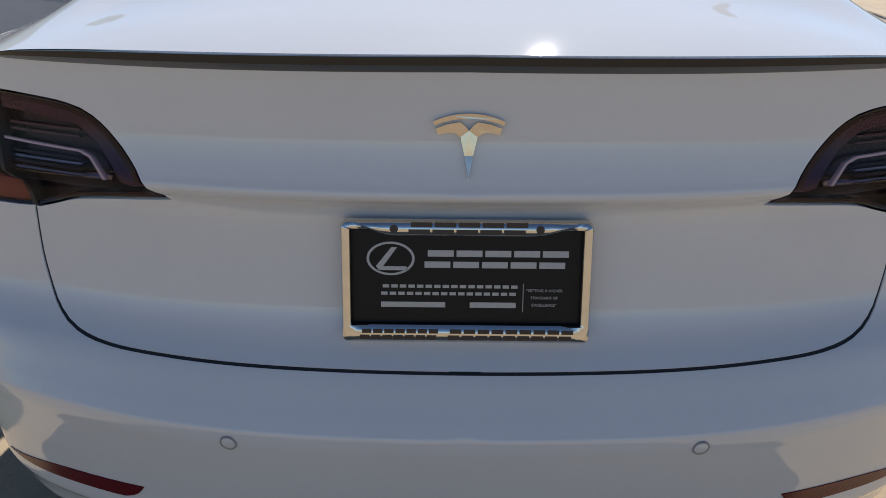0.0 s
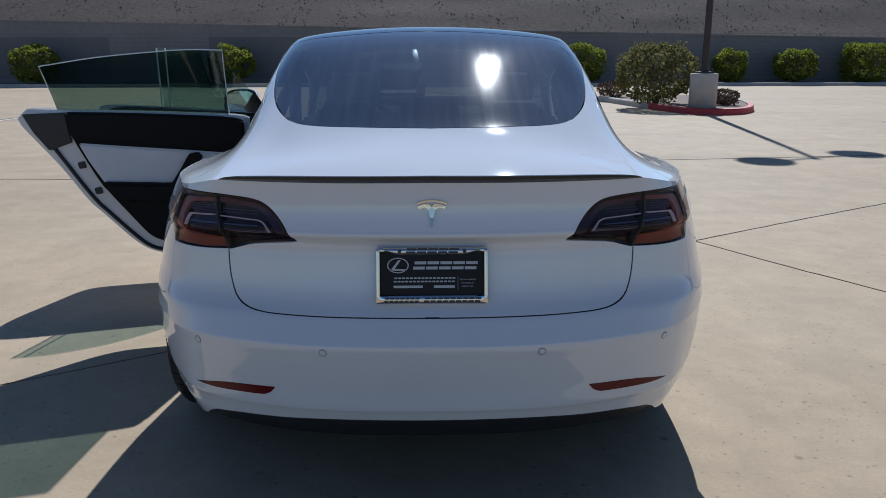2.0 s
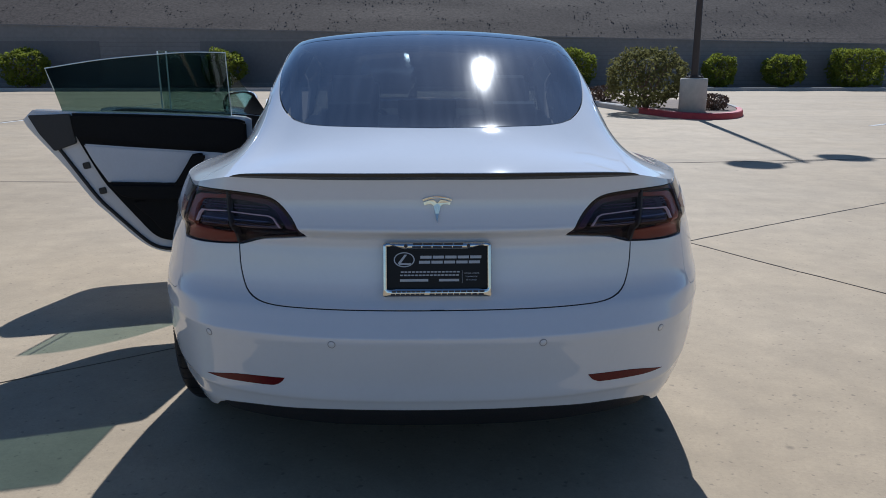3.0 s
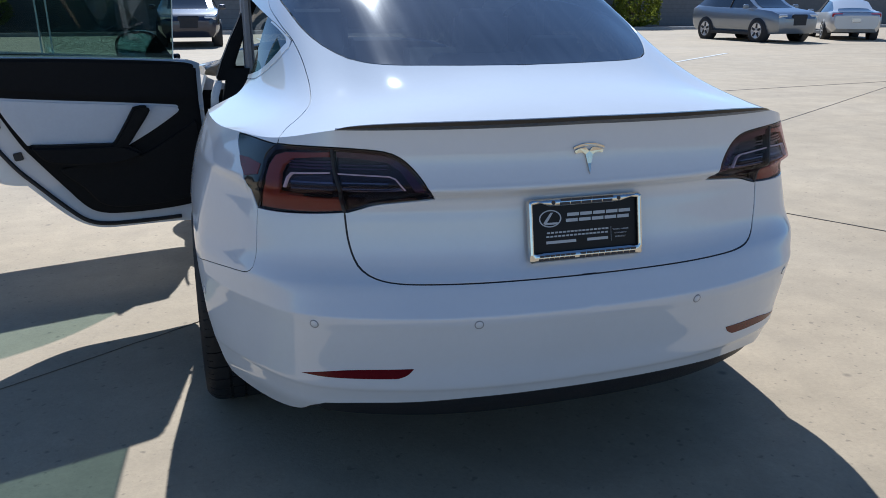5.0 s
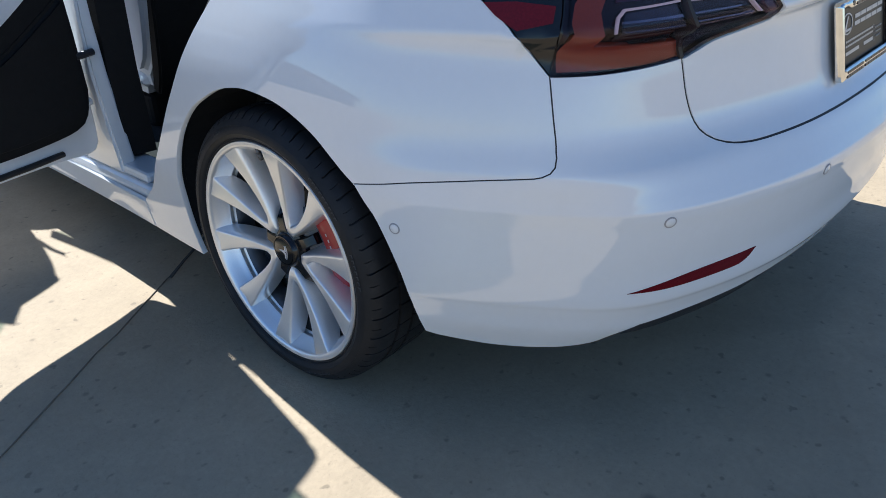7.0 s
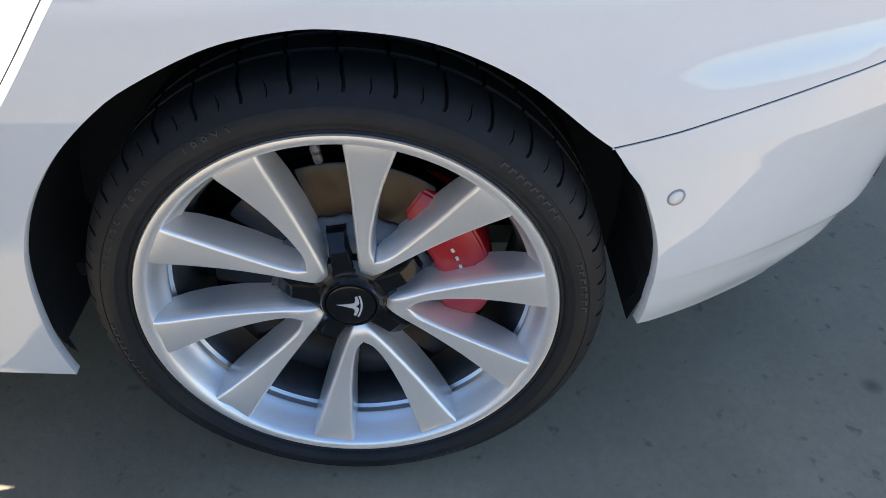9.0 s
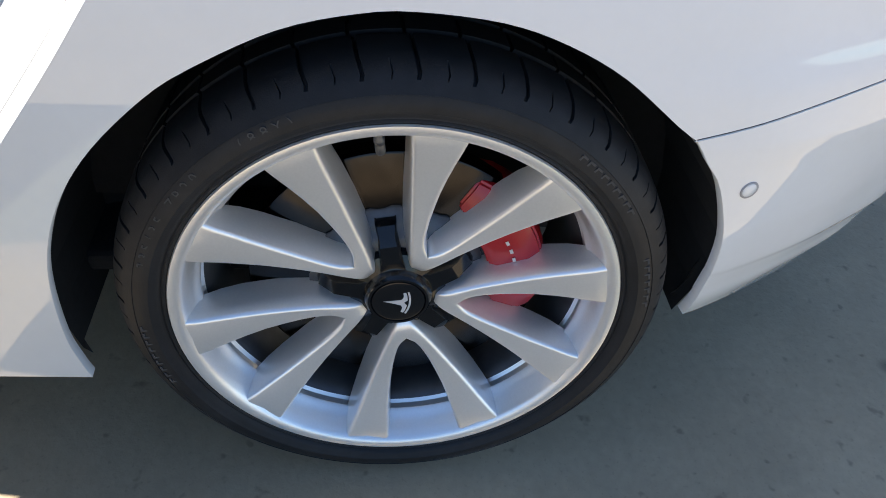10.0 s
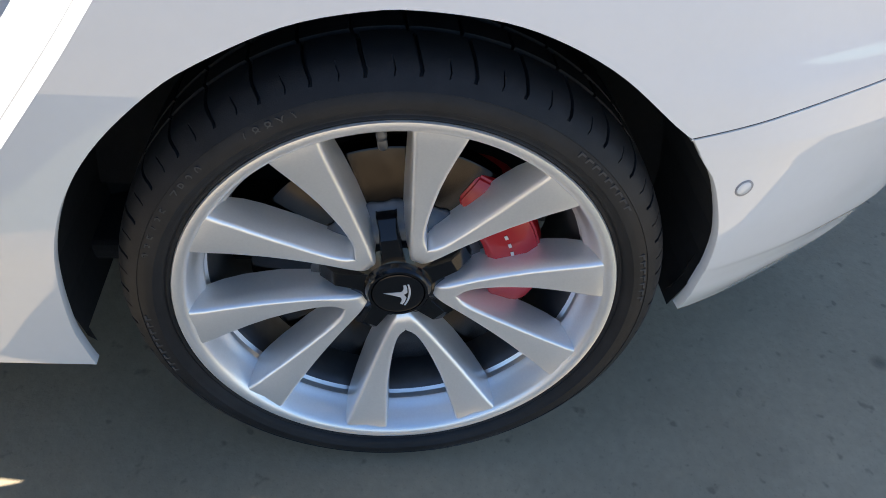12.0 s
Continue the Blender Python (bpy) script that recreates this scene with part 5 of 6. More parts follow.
part("door_pull", slab([(.148, .893), (.175, .888), (.205, .84), (.262, .755), (.285, .738), (.225, .728), (.165, .80), (.115, .872), (.118, .89)], -0.062, -0.02, to, 0.010, 2), TRIM_BLACK, trim, "black diagonal pull handle", smooth=True)
part("seal", tube([to(a, z, 0.018) for a, z in rounded([(.86, 1.06), (.74, .86), (.632, .685), (.565, .605), (.455, .485), (.39, .43), (.31, .408), (.15, .402), (.02, .402)], 0.03)], 0.0085, 8), BLACK_GAP, rear_door)
for a, z in ((.668, .842), (.607, .717)):
    part("latch", slab([(a - .018, z - .014), (a + .014, z - .018), (a + .02, z + .012), (a - .012, z + .018)], 0.016, 0.04, to, 0.003, sharp=ALL), BLACK_PLASTIC, rear_door)
part("door_edge", slab([(.715, 1.09), (.90, 1.085), (.86, 1.0), (.80, .915), (.70, .95)], 0.005, 0.03, to, 0.004, sharp=ALL), BLACK_PLASTIC, rear_door)
GL = [(-.022, 1.04), (-.016, 1.2), (-.011, 1.371), (.15, 1.373), (.321, 1.361), (.55, 1.338), (.788, 1.300), (.770, 1.2), (.750, 1.06)]
lean = lambda a, z: -0.55 * max(z - 1.06, 0.0)      # the pane leans towards the cabin
pane = part("door_window", slab(GL, 0.075, 0.0795, to, sharp=(0, 2, 6, 8), bow=lean), REAR_GLASS, rear_door, "raised dark-tinted frameless window")
part("glass_glint", tube([to(a, z, 0.077 + lean(a, z)) for a, z in rounded(GL[:-1], 0.05, (2, 6))], 0.0028, 6), GLASS_GLINT, pane)
# hinge bars and check strap towards the pillar
for z in (.52, .86):
    part("hinge", tube([(-.895, 1.84, z), (-.93, 1.83, z), (-.965, 1.80, z)], 0.013, 8), PAINT, rear_door)
part("check_strap", tube([(-.865, 1.80, .665), (-.93, 1.795, .66), (-.99, 1.79, .66)], 0.010, 8), BLACK_PLASTIC, rear_door)

to2 = door_frame(-1.0, 2.945)
OUT2 = [(-.09, .45), (-.06, .37), (.20, .355), (.60, .36), (.88, .375), (.97, .43), (1.0, .60), (1.03, .85), (1.02, 1.0), (.98, 1.055), (.5, 1.03), (0, .985), (-.08, .96), (-.10, .7)]
front_door = part("front_door", slab(OUT2, 0.025, 0.15, to2, 0.012), PAINT, car, "open white front door with a door mirror", smooth=True)
part("door_trim", slab([(-.06, .50), (0, .42), (.5, .41), (.85, .43), (.92, .6), (.95, .9), (.94, 1.04), (.5, 1.025), (0, .98), (-.06, .9)], -0.03, 0.03, to2, 0.02), TRIM_BLACK, front_door, "black door trim", smooth=True)
GL2 = [(.02, .97), (.12, 1.13), (.27, 1.29), (.45, 1.375), (.60, 1.395), (.665, 1.395), (.655, 1.2), (.645, 1.02)]
pane2 = part("door_window", slab(GL2, 0.075, 0.0795, to2, sharp=(0, 5, 7)), FRONT_GLASS, front_door, "raised clear frameless window")
# two painted bright lines; only the outer one follows the pane's edge
for x in (.612, .662):
    part("glass_glint", tube([to2(x + .012 * (z - 1.2), z, 0.077) for z in (1.02, 1.1, 1.2, 1.3, 1.393)], 0.005, 6), GLASS_GLINT, pane2)
part("sail_panel", slab([(-.03, .96), (.14, 1.0), (.17, 1.02), (.10, 1.13), (.02, 1.0)], 0.05, 0.09, to2, 0.004, sharp=ALL), GLOSS_BLACK, front_door)
mirror = new("door_mirror")
mirror.parent = front_door
mirror.matrix_local = pose(-1.215, 3.06, 1.064, 3, 0, -6)
tagged(mirror, "white door mirror with a black rim")
bm = bmesh.new()
bmesh.ops.create_uvsphere(bm, u_segments=28, v_segments=16, radius=1.0)
for v in bm.verts:
    x, y, z = v.co
    sx = 0.112 * (abs(x) ** 0.8) * (1 if x >= 0 else -1)
    sz = 0.080 * (abs(z) ** 0.75) * (1 if z >= 0 else -1) + 0.012 * x
    v.co = (sx, max(y, -0.12) * 0.11, sz)
part("housing", bm, PAINT, mirror, smooth=True)
out = [(0.104 * math.copysign(abs(math.cos(t)) ** 0.7, math.cos(t)), 0.073 * math.copysign(abs(math.sin(t)) ** 0.7, math.sin(t)) + 0.012 * math.cos(t)) for t in (2 * math.pi * i / 40 for i in range(40))]
part("mirror_rim", prism([(a * 1.05, b * 1.06) for a, b in out], 0.02, lambda a, b, d: Vector((a, -0.020 + d, b))), GLOSS_BLACK, mirror)
MIRROR = material("mirror_glass", (0.75, 0.80, 0.80), 0.01, 1.0)
part("mirror_glass", prism([(a * .9, b * .9) for a, b in out], 0.003, lambda a, b, d: Vector((a, -0.0235 + d, b))), MIRROR, mirror)
part("mirror_foot", tube([(0.09, 0.03, -0.05), (0.15, 0.0, -0.065), (0.22, -0.03, -0.06)], 0.018, 10), GLOSS_BLACK, mirror)

# ---- the cabin ----
CARPET = material("black_carpet", (0.012, 0.012, 0.012), 0.95, grain=0.3, scale=120, bump=0.3, bump_scale=500)
GREY_TRIM = material("grey_cloth", (0.30, 0.30, 0.31), 0.9, grain=0.06, scale=150, bump=0.1, bump_scale=600)
part("cabin_floor", box_bm(1.62, 2.1, 0.03, (0, 2.1, 0.29), 0.01), CARPET, car)
for sg in (-1, 1):
    part("sill_plate", box_bm(0.10, 1.55, 0.03, (sg * 0.83, 2.40, 0.315), 0.01), PAINT, car)
    part("inner_sill", box_bm(0.05, 1.55, 0.11, (sg * 0.875, 2.30, 0.245), 0.015), PAINT, car)


def side_prism(outline, x0, x1, bevel=0.02, seg=3, step=0.05, sharp=()):
    """A cushion or trim cut from its side view (y, z), between two x."""
    pts = rounded(list(outline) + [outline[0]], step, sharp)[:-1]
    bm = prism([(p[0], p[1]) for p in pts], x1 - x0, lambda a, b, d: Vector((x0 + d, a, b)))
    edges = [e for e in bm.edges if len(e.link_faces) == 2 and e.calc_face_angle(0) > 1.2]
    bmesh.ops.bevel(bm, geom=edges, offset=bevel, segments=seg, affect="EDGES", clamp_overlap=True)
    return bm


# rear bench: white cushions, black bolsters
bench = new("rear_bench")
bench.parent = car
for x0, x1 in ((-.60, -.04), (.04, .60)):
    part("seat_cushion", side_prism([(1.02, .40), (1.55, .42), (1.62, .47), (1.58, .53), (1.3, .51), (1.05, .47)], x0, x1, 0.03), TRIM_WHITE, bench)
    part("backrest", side_prism([(1.06, .48), (1.18, .52), (1.10, .75), (1.0, 1.0), (.94, 1.02), (.92, .95), (1.0, .7)], x0, x1, 0.03), TRIM_WHITE, bench)
    part("headrest", side_prism([(.96, 1.03), (1.02, 1.05), (.99, 1.16), (.93, 1.17), (.91, 1.05)], (x0 + x1) / 2 - .11, (x0 + x1) / 2 + .11, 0.03), TRIM_WHITE, bench)
for sg in (-1, 1):
    a, b = sorted((sg * .60, sg * .72))
    part("side_bolster", side_prism([(1.22, .30), (1.52, .33), (1.50, .42), (1.34, .55), (1.22, .75), (1.14, .90), (1.04, .95), (.94, .93), (.98, .6)], a, b, 0.035), CARPET, bench)
    a, b = sorted((sg * .50, sg * .60))
    part("pillar_trim", side_prism([(1.0, .96), (1.14, .98), (1.06, 1.10), (.96, 1.10), (.90, 1.0)], a, b, 0.02), TRIM_BLACK, bench)
# parcel shelf below the rear window, with a pale strip
part("parcel_shelf", box_bm(1.10, 0.42, 0.03, (0, .78, 1.035), 0.01), CARPET, car)
part("shelf_strip", box_bm(0.42, 0.05, 0.012, (-.02, .70, 1.058), 0.004), GREY_TRIM, car)
# front seats
for x in (-.38, .38):
    seat = new("front_seat")
    seat.parent = car
    tagged(seat, "white front seat with a black shell")
    part("seat_cushion", side_prism([(2.05, .42), (2.50, .46), (2.56, .52), (2.50, .57), (2.2, .54), (2.05, .50)], x - .25, x + .25, 0.04), TRIM_WHITE, seat)
    part("backrest", side_prism([(2.02, .50), (2.14, .54), (2.04, .80), (1.93, 1.05), (1.87, 1.06), (1.88, .9), (1.95, .6)], x - .25, x + .25, 0.04), TRIM_WHITE, seat)
    part("seat_shell", side_prism([(2.0, .46), (1.96, .60), (1.87, .92), (1.86, 1.02), (1.84, 1.0), (1.86, .85), (1.92, .55), (1.97, .44)], x - .235, x + .235, 0.015), TRIM_BLACK, seat)
    part("headrest", side_prism([(1.90, 1.06), (1.96, 1.08), (1.92, 1.24), (1.86, 1.25), (1.84, 1.10)], x - .13, x + .13, 0.035), TRIM_WHITE, seat)
    part("seat_base", box_bm(0.44, 0.42, 0.12, (x, 2.28, .36), 0.02), TRIM_BLACK, seat)
# dashboard, steering wheel, console
part("dashboard", side_prism([(2.86, .70), (2.78, .82), (2.80, .93), (2.95, .98), (3.2, 1.0), (3.2, .6), (2.95, .55)], -.72, .72, 0.02), TRIM_BLACK, car)
part("dash_strip", box_bm(1.36, 0.02, 0.06, (0, 2.785, .875), 0.006), TRIM_WHITE, car)
part("console", side_prism([(1.95, .32), (2.75, .32), (2.8, .62), (2.4, .55), (1.95, .52)], -.12, .12, 0.02), TRIM_BLACK, car)
steer = new("steering_wheel")
steer.parent = car
steer.matrix_local = pose(-.38, 2.66, .90, 64, 0, 0)
part("wheel_ring", tube([(0.18 * math.cos(2 * math.pi * i / 36), 0.18 * math.sin(2 * math.pi * i / 36), 0) for i in range(36)], 0.016, 10, True), TRIM_BLACK, steer, smooth=True)
part("wheel_hub", box_bm(0.14, 0.10, 0.04, (0, 0, -.02), 0.018), TRIM_BLACK, steer)
for a in (0, 180, 270):
    part("wheel_arm", tube([(0.05 * math.cos(radians(a)), 0.05 * math.sin(radians(a)), -.01), (0.17 * math.cos(radians(a)), 0.17 * math.sin(radians(a)), 0)], 0.014, 8), TRIM_BLACK, steer)
part("screen", box_bm(0.36, 0.02, 0.22, (0, 2.74, .99), 0.006), GLOSS_BLACK, car)
# centre pillars
for sg in (-1, 1):
    for name, mat, levels in (("centre_pillar", PAINT, ((.30, .885, 1.88, .12, .05), (.45, .885, 1.885, .098, .05), (.60, .885, 1.89, .085, .048), (.75, .873, 1.90, .076, .04), (.90, .855, 1.91, .07, .03), (.97, .832, 1.917, .066, .03))),
                              ("pillar_upper", TRIM_BLACK, ((.97, .830, 1.917, .064, .073), (1.05, .80, 1.93, .06, .06), (1.14, .758, 1.94, .057, .055), (1.22, .715, 1.95, .055, .05), (1.37, .635, 1.97, .055, .05)))):
        bm = bmesh.new()
        rows = []
        for z, x, y, w, dpt in levels:
            rows.append([bm.verts.new((sg * a, b, z)) for a, b in ((x, y - w), (x, y + w), (x - dpt, y + w), (x - dpt, y - w))])
        for i in range(len(rows) - 1):
            for j in range(4):
                bm.faces.new((rows[i][j], rows[i][(j + 1) % 4], rows[i + 1][(j + 1) % 4], rows[i + 1][j]))
        bm.faces.new(rows[0])
        bm.faces.new(rows[-1])
        bmesh.ops.recalc_face_normals(bm, faces=bm.faces)
        bmesh.ops.bevel(bm, geom=[e for e in bm.edges if len(e.link_faces) == 2 and e.calc_face_angle(0) > 0.8], offset=0.008, segments=2, affect="EDGES")
        part(name, bm, mat, car)
    bm = bmesh.new()
    rows = []
    for z, x, y, w in ((.34, .81, 1.87, .10), (.60, .80, 1.885, .09), (.90, .77, 1.91, .085), (1.02, .735, 1.93, .075)):
        rows.append([bm.verts.new((sg * a, b, z)) for a, b in ((x + .034, y - w + .012), (x + .034, y + w), (x - .05, y + w), (x - .05, y - w))])
    for i in range(len(rows) - 1):
        for j in range(4):
            bm.faces.new((rows[i][j], rows[i][(j + 1) % 4], rows[i + 1][(j + 1) % 4], rows[i + 1][j]))
    bmesh.ops.recalc_face_normals(bm, faces=bm.faces)
    part("pillar_cover", bm, TRIM_BLACK, car)
    part("pillar_top", side_prism([(1.86, 1.0), (2.0, 1.0), (2.02, 1.34), (1.90, 1.34)], *sorted((sg * .66, sg * .70)), 0.012), GREY_TRIM, car)
# roof lining bows
part("roof_bow", box_bm(1.16, 0.10, 0.03, (0, 1.98, 1.425), 0.012), GREY_TRIM, car)

# ---- the lot ----
def concrete_material():
    m = bpy.data.materials.new("lot_concrete")
    m.use_nodes = True
    nt = m.node_tree
    bsdf = nt.nodes["Principled BSDF"]
    bsdf.inputs["Roughness"].default_value = 0.82
    tex = nt.nodes.new("ShaderNodeTexCoord")

    def noise_node(scale, detail, stretch=None, rough=0.6):
        no = nt.nodes.new("ShaderNodeTexNoise")
        no.inputs["Scale"].default_value, no.inputs["Detail"].default_value, no.inputs["Roughness"].default_value = scale, detail, rough
        if stretch:
            mp = nt.nodes.new("ShaderNodeMapping")
            mp.inputs["Scale"].default_value, mp.inputs["Rotation"].default_value = stretch, (0, 0, radians(4))
            nt.links.new(tex.outputs["Object"], mp.inputs["Vector"])
            nt.links.new(mp.outputs["Vector"], no.inputs["Vector"])
        else:
            nt.links.new(tex.outputs["Object"], no.inputs["Vector"])
        return no.outputs["Fac"]

    def spread(value, a, b, lo, hi):
        mr = nt.nodes.new("ShaderNodeMapRange")
        for k, v in zip(("From Min", "From Max", "To Min", "To Max"), (a, b, lo, hi)):
            mr.inputs[k].default_value = v
        nt.links.new(value, mr.inputs["Value"])
        return mr.outputs["Result"]

    def times(a, b):
        mu = nt.nodes.new("ShaderNodeMath")
        mu.operation = "MULTIPLY"
        nt.links.new(a, mu.inputs[0])
        nt.links.new(b, mu.inputs[1])
        return mu.outputs[0]

    value = spread(noise_node(0.25, 4), 0.3, 0.7, 0.90, 1.08)                       # broad weathering
    value = times(value, spread(noise_node(2.2, 6), 0.3, 0.7, 0.86, 1.08))          # trowel clouds
    value = times(value, spread(noise_node(60, 5), 0.2, 0.8, 0.90, 1.08))           # grain
    value = times(value, spread(noise_node(0.8, 3, (0.05, 1.0, 1), 0.5), 0.55, 0.75, 1.0, 0.80))   # tyre and water streaks
    vo = nt.nodes.new("ShaderNodeTexVoronoi")
    vo.inputs["Scale"].default_value = 2.3
    nt.links.new(tex.outputs["Object"], vo.inputs["Vector"])
    value = times(value, spread(vo.outputs["Distance"], 0.022, 0.055, 0.50, 1.0))     # dark spots
    vo2 = nt.nodes.new("ShaderNodeTexVoronoi")
    vo2.inputs["Scale"].default_value = 7.0
    nt.links.new(tex.outputs["Object"], vo2.inputs["Vector"])
    value = times(value, spread(vo2.outputs["Distance"], 0.03, 0.08, 0.66, 1.0))
    value = times(value, spread(noise_node(7.0, 5, None, 0.7), 0.35, 0.65, 0.93, 1.04))     # dirt film
    pits = spread(noise_node(34, 2, None, 0.4), 0.66, 0.74, 1.0, 0.66)                        # pits and dried drops
    value = times(value, pits)
    value = times(value, spread(noise_node(150, 2), 0.60, 0.75, 1.0, 0.80))
    hue = nt.nodes.new("ShaderNodeMix")
    hue.data_type = "RGBA"
    hue.inputs[6].default_value, hue.inputs[7].default_value = (0.425, 0.318, 0.190, 1), (0.385, 0.304, 0.204, 1)
    nt.links.new(noise_node(0.5, 3), hue.inputs[0])
    sc = nt.nodes.new("ShaderNodeVectorMath")
    sc.operation = "SCALE"
    nt.links.new(hue.outputs[2], sc.inputs[0])
    nt.links.new(value, sc.inputs["Scale"])
    nt.links.new(sc.outputs["Vector"], bsdf.inputs["Base Color"])
    bp = nt.nodes.new("ShaderNodeBump")
    bp.inputs["Strength"].default_value, bp.inputs["Distance"].default_value = 0.30, 0.004
    nt.links.new(noise_node(90, 4), bp.inputs["Height"])
    nt.links.new(bp.outputs["Normal"], bsdf.inputs["Normal"])
    return m


LOT = concrete_material()
bm = bmesh.new()
bmesh.ops.create_grid(bm, x_segments=60, y_segments=60, size=400)
ground = tagged(part("ground", bm, LOT), "pale tan concrete of a sunlit car park", "ground", kind="structure")
JOINT = material("joint_filler", (0.08, 0.068, 0.053), 0.9, grain=0.3, scale=20)
CRACK = material("hairline_crack", (0.19, 0.15, 0.105), 0.9, grain=0.3, scale=20)


def joint(points, width=0.010, seed=1, mat=JOINT):
    """A slab joint: a thin, slightly wandering line of dark filler."""
    rnd = random.Random(seed)
    pts = [np.array(p, float) for p in rounded(points, 0.12)]
    bm = bmesh.new()
    prev = None
    for i, p in enumerate(pts):
        t = pts[min(i + 1, len(pts) - 1)] - pts[max(i - 1, 0)]
        t = t / (np.linalg.norm(t) + 1e-9)
        nrm = np.array((-t[1], t[0]))
        c = p + nrm * rnd.uniform(-0.004, 0.004)
        w = width * rnd.uniform(0.6, 1.2) / 2
        row = [bm.verts.new((*(c + nrm * w), 0.0035)), bm.verts.new((*(c - nrm * w), 0.0035)), bm.verts.new((*(c - nrm * w), -0.02)), bm.verts.new((*(c + nrm * w), -0.02))]
        if prev:
            for j in range(4):
                bm.faces.new((prev[j], prev[(j + 1) % 4], row[(j + 1) % 4], row[j]))
        prev = row
    bmesh.ops.recalc_face_normals(bm, faces=bm.faces)
    return tagged(part("joint", bm, mat, ground), kind="structure")


joint([(-6.0, -1.75), (-3.4, 0.02), (-1.75, 1.06), (-0.9, 1.60)], 0.0030, 8, CRACK)
joint([(-0.9, 1.60), (1.95, 3.55), (4.37, 5.10), (5.92, 6.05), (12.0, 9.9)], 0.010, 1)
joint([(1.955, 3.588), (2.35, 2.80), (2.70, 2.17), (4.4, -1.05), (6.4, -4.8)], 0.009, 2)
joint([(-14, 7.1), (-4.9, 6.76), (-2.9, 6.66), (-0.5, 6.9), (2.55, 8.05), (4.8, 8.40), (14, 9.6)], 0.016, 3)
joint([(-9.5, 14.9), (-8.4, 23.6), (-7.6, 30)], 0.05, 4)
PAINT_LINE = material("worn_line_paint", (0.55, 0.54, 0.50), 0.85, grain=0.3, scale=12, blotch=0.2, blotch_scale=1.0)
for a, b in (((-9.35, 14.6), (-8.15, 24.5)), ((-4.3, 20.0), (-5.5, 26.5)), ((1.2, 20.0), (1.3, 30.0)), ((9.5, 14.2), (12.6, 16.6))):
    d = Vector((b[0] - a[0], b[1] - a[1], 0))
    bm = box_bm(0.10, d.length, 0.004, (0, 0, 0.004))
    tagged(part("parking_line", bm, PAINT_LINE, m=Matrix.Translation(((a[0] + b[0]) / 2, (a[1] + b[1]) / 2, 0)) @ d.to_track_quat("Y", "Z").to_matrix().to_4x4()), "worn white parking bay line on concrete", "line", kind="structure")

# block wall along the far side, its top falling towards the right, with courses of blocks
WALL_M = material("block_wall", (0.225, 0.215, 0.205), 0.92, grain=0.12, scale=5, blotch=0.14, blotch_scale=0.25, bump=0.4, bump_scale=30)
WALL_DARK = material("darker_patch", (0.165, 0.160, 0.155), 0.92, grain=0.10, scale=6, blotch=0.1, blotch_scale=0.4)
wall_top = lambda x: 2.70 - 0.0205 * (x + 6)
bm = prism([(-75, 0), (110, 0), (110, wall_top(30)), (30, wall_top(30)), (-30, wall_top(-30)), (-75, wall_top(-30))], 0.25, lambda a, b, d: Vector((a, 37.0 + d, b)))
wall = tagged(part("wall_north", bm, WALL_M), "long grey block wall at the edge of the car park", "wall", kind="structure")
JOINT_W = material("wall_mortar", (0.16, 0.15, 0.145), 0.95, grain=0.2, scale=9)
for k in range(1, 13):
    bm = box_bm(60, 0.012, 0.012, (0, 0, 0))
    part("mortar_course", bm, JOINT_W, wall, m=pose(0, 36.996, 0.2 * k, 0, 0.0, 0))
part("wall_cap", prism([(-30, wall_top(-30)), (30, wall_top(30)), (30, wall_top(30) + .06), (-30, wall_top(-30) + .06)], 0.33, lambda a, b, d: Vector((a, 36.96 + d, b))), WALL_M, wall)
# rectangles of a darker grey on the wall's face
for x0, x1, z0, z1 in ((-22.4, -15.4, 0.3, 2.25), (-10.6, -5.6, 0.3, 2.25), (25.8, 29.5, .2, 1.75), (30, 34, .2, 1.75)):
    part("darker_patch", box_bm(x1 - x0, 0.012, z1 - z0, ((x0 + x1) / 2, 36.992, (z0 + z1) / 2)), WALL_DARK, wall)
# slope of decomposed granite behind the wall
def slope_material():
    m = material("slope_gravel", (0.104, 0.083, 0.068), 0.95, spec=0.2, grain=0.5, scale=7, blotch=0.14, blotch_scale=0.12, bump=1.0, bump_scale=7)
    return m


def slope_z(x, y):
    z = min(wall_top(max(min(x, 30), -30)) - 0.25 + (y - 37.3) * 0.52, 5.2)
    return z + 0.14 * noise.noise(Vector((x * 0.8, y * 0.8, 0))) + 0.5 * noise.noise(Vector((x * 0.06, y * 0.06, 3))) * min(1, (y - 37.3) / 6)


SLOPE = slope_material()
bm = bmesh.new()
NX, NY = 150, 60
grid = []
for j in range(NY + 1):
    y = 37.3 + 60 * (j / NY) ** 1.2
    row = []
    for i in range(NX + 1):
        x = -90 + 210 * i / NX
        z = slope_z(x, y)
        row.append(bm.verts.new((x, y, z)))
    grid.append(row)
for j in range(NY):
    for i in range(NX):
        bm.faces.new((grid[j][i], grid[j][i + 1], grid[j + 1][i + 1], grid[j + 1][i]))
slope = tagged(part("slope", bm, SLOPE, smooth=True), "brown gravel slope rising behind the wall", "slope", kind="structure")
# loose stones on the slope
rnd = random.Random(5)
vs, fs = [], []
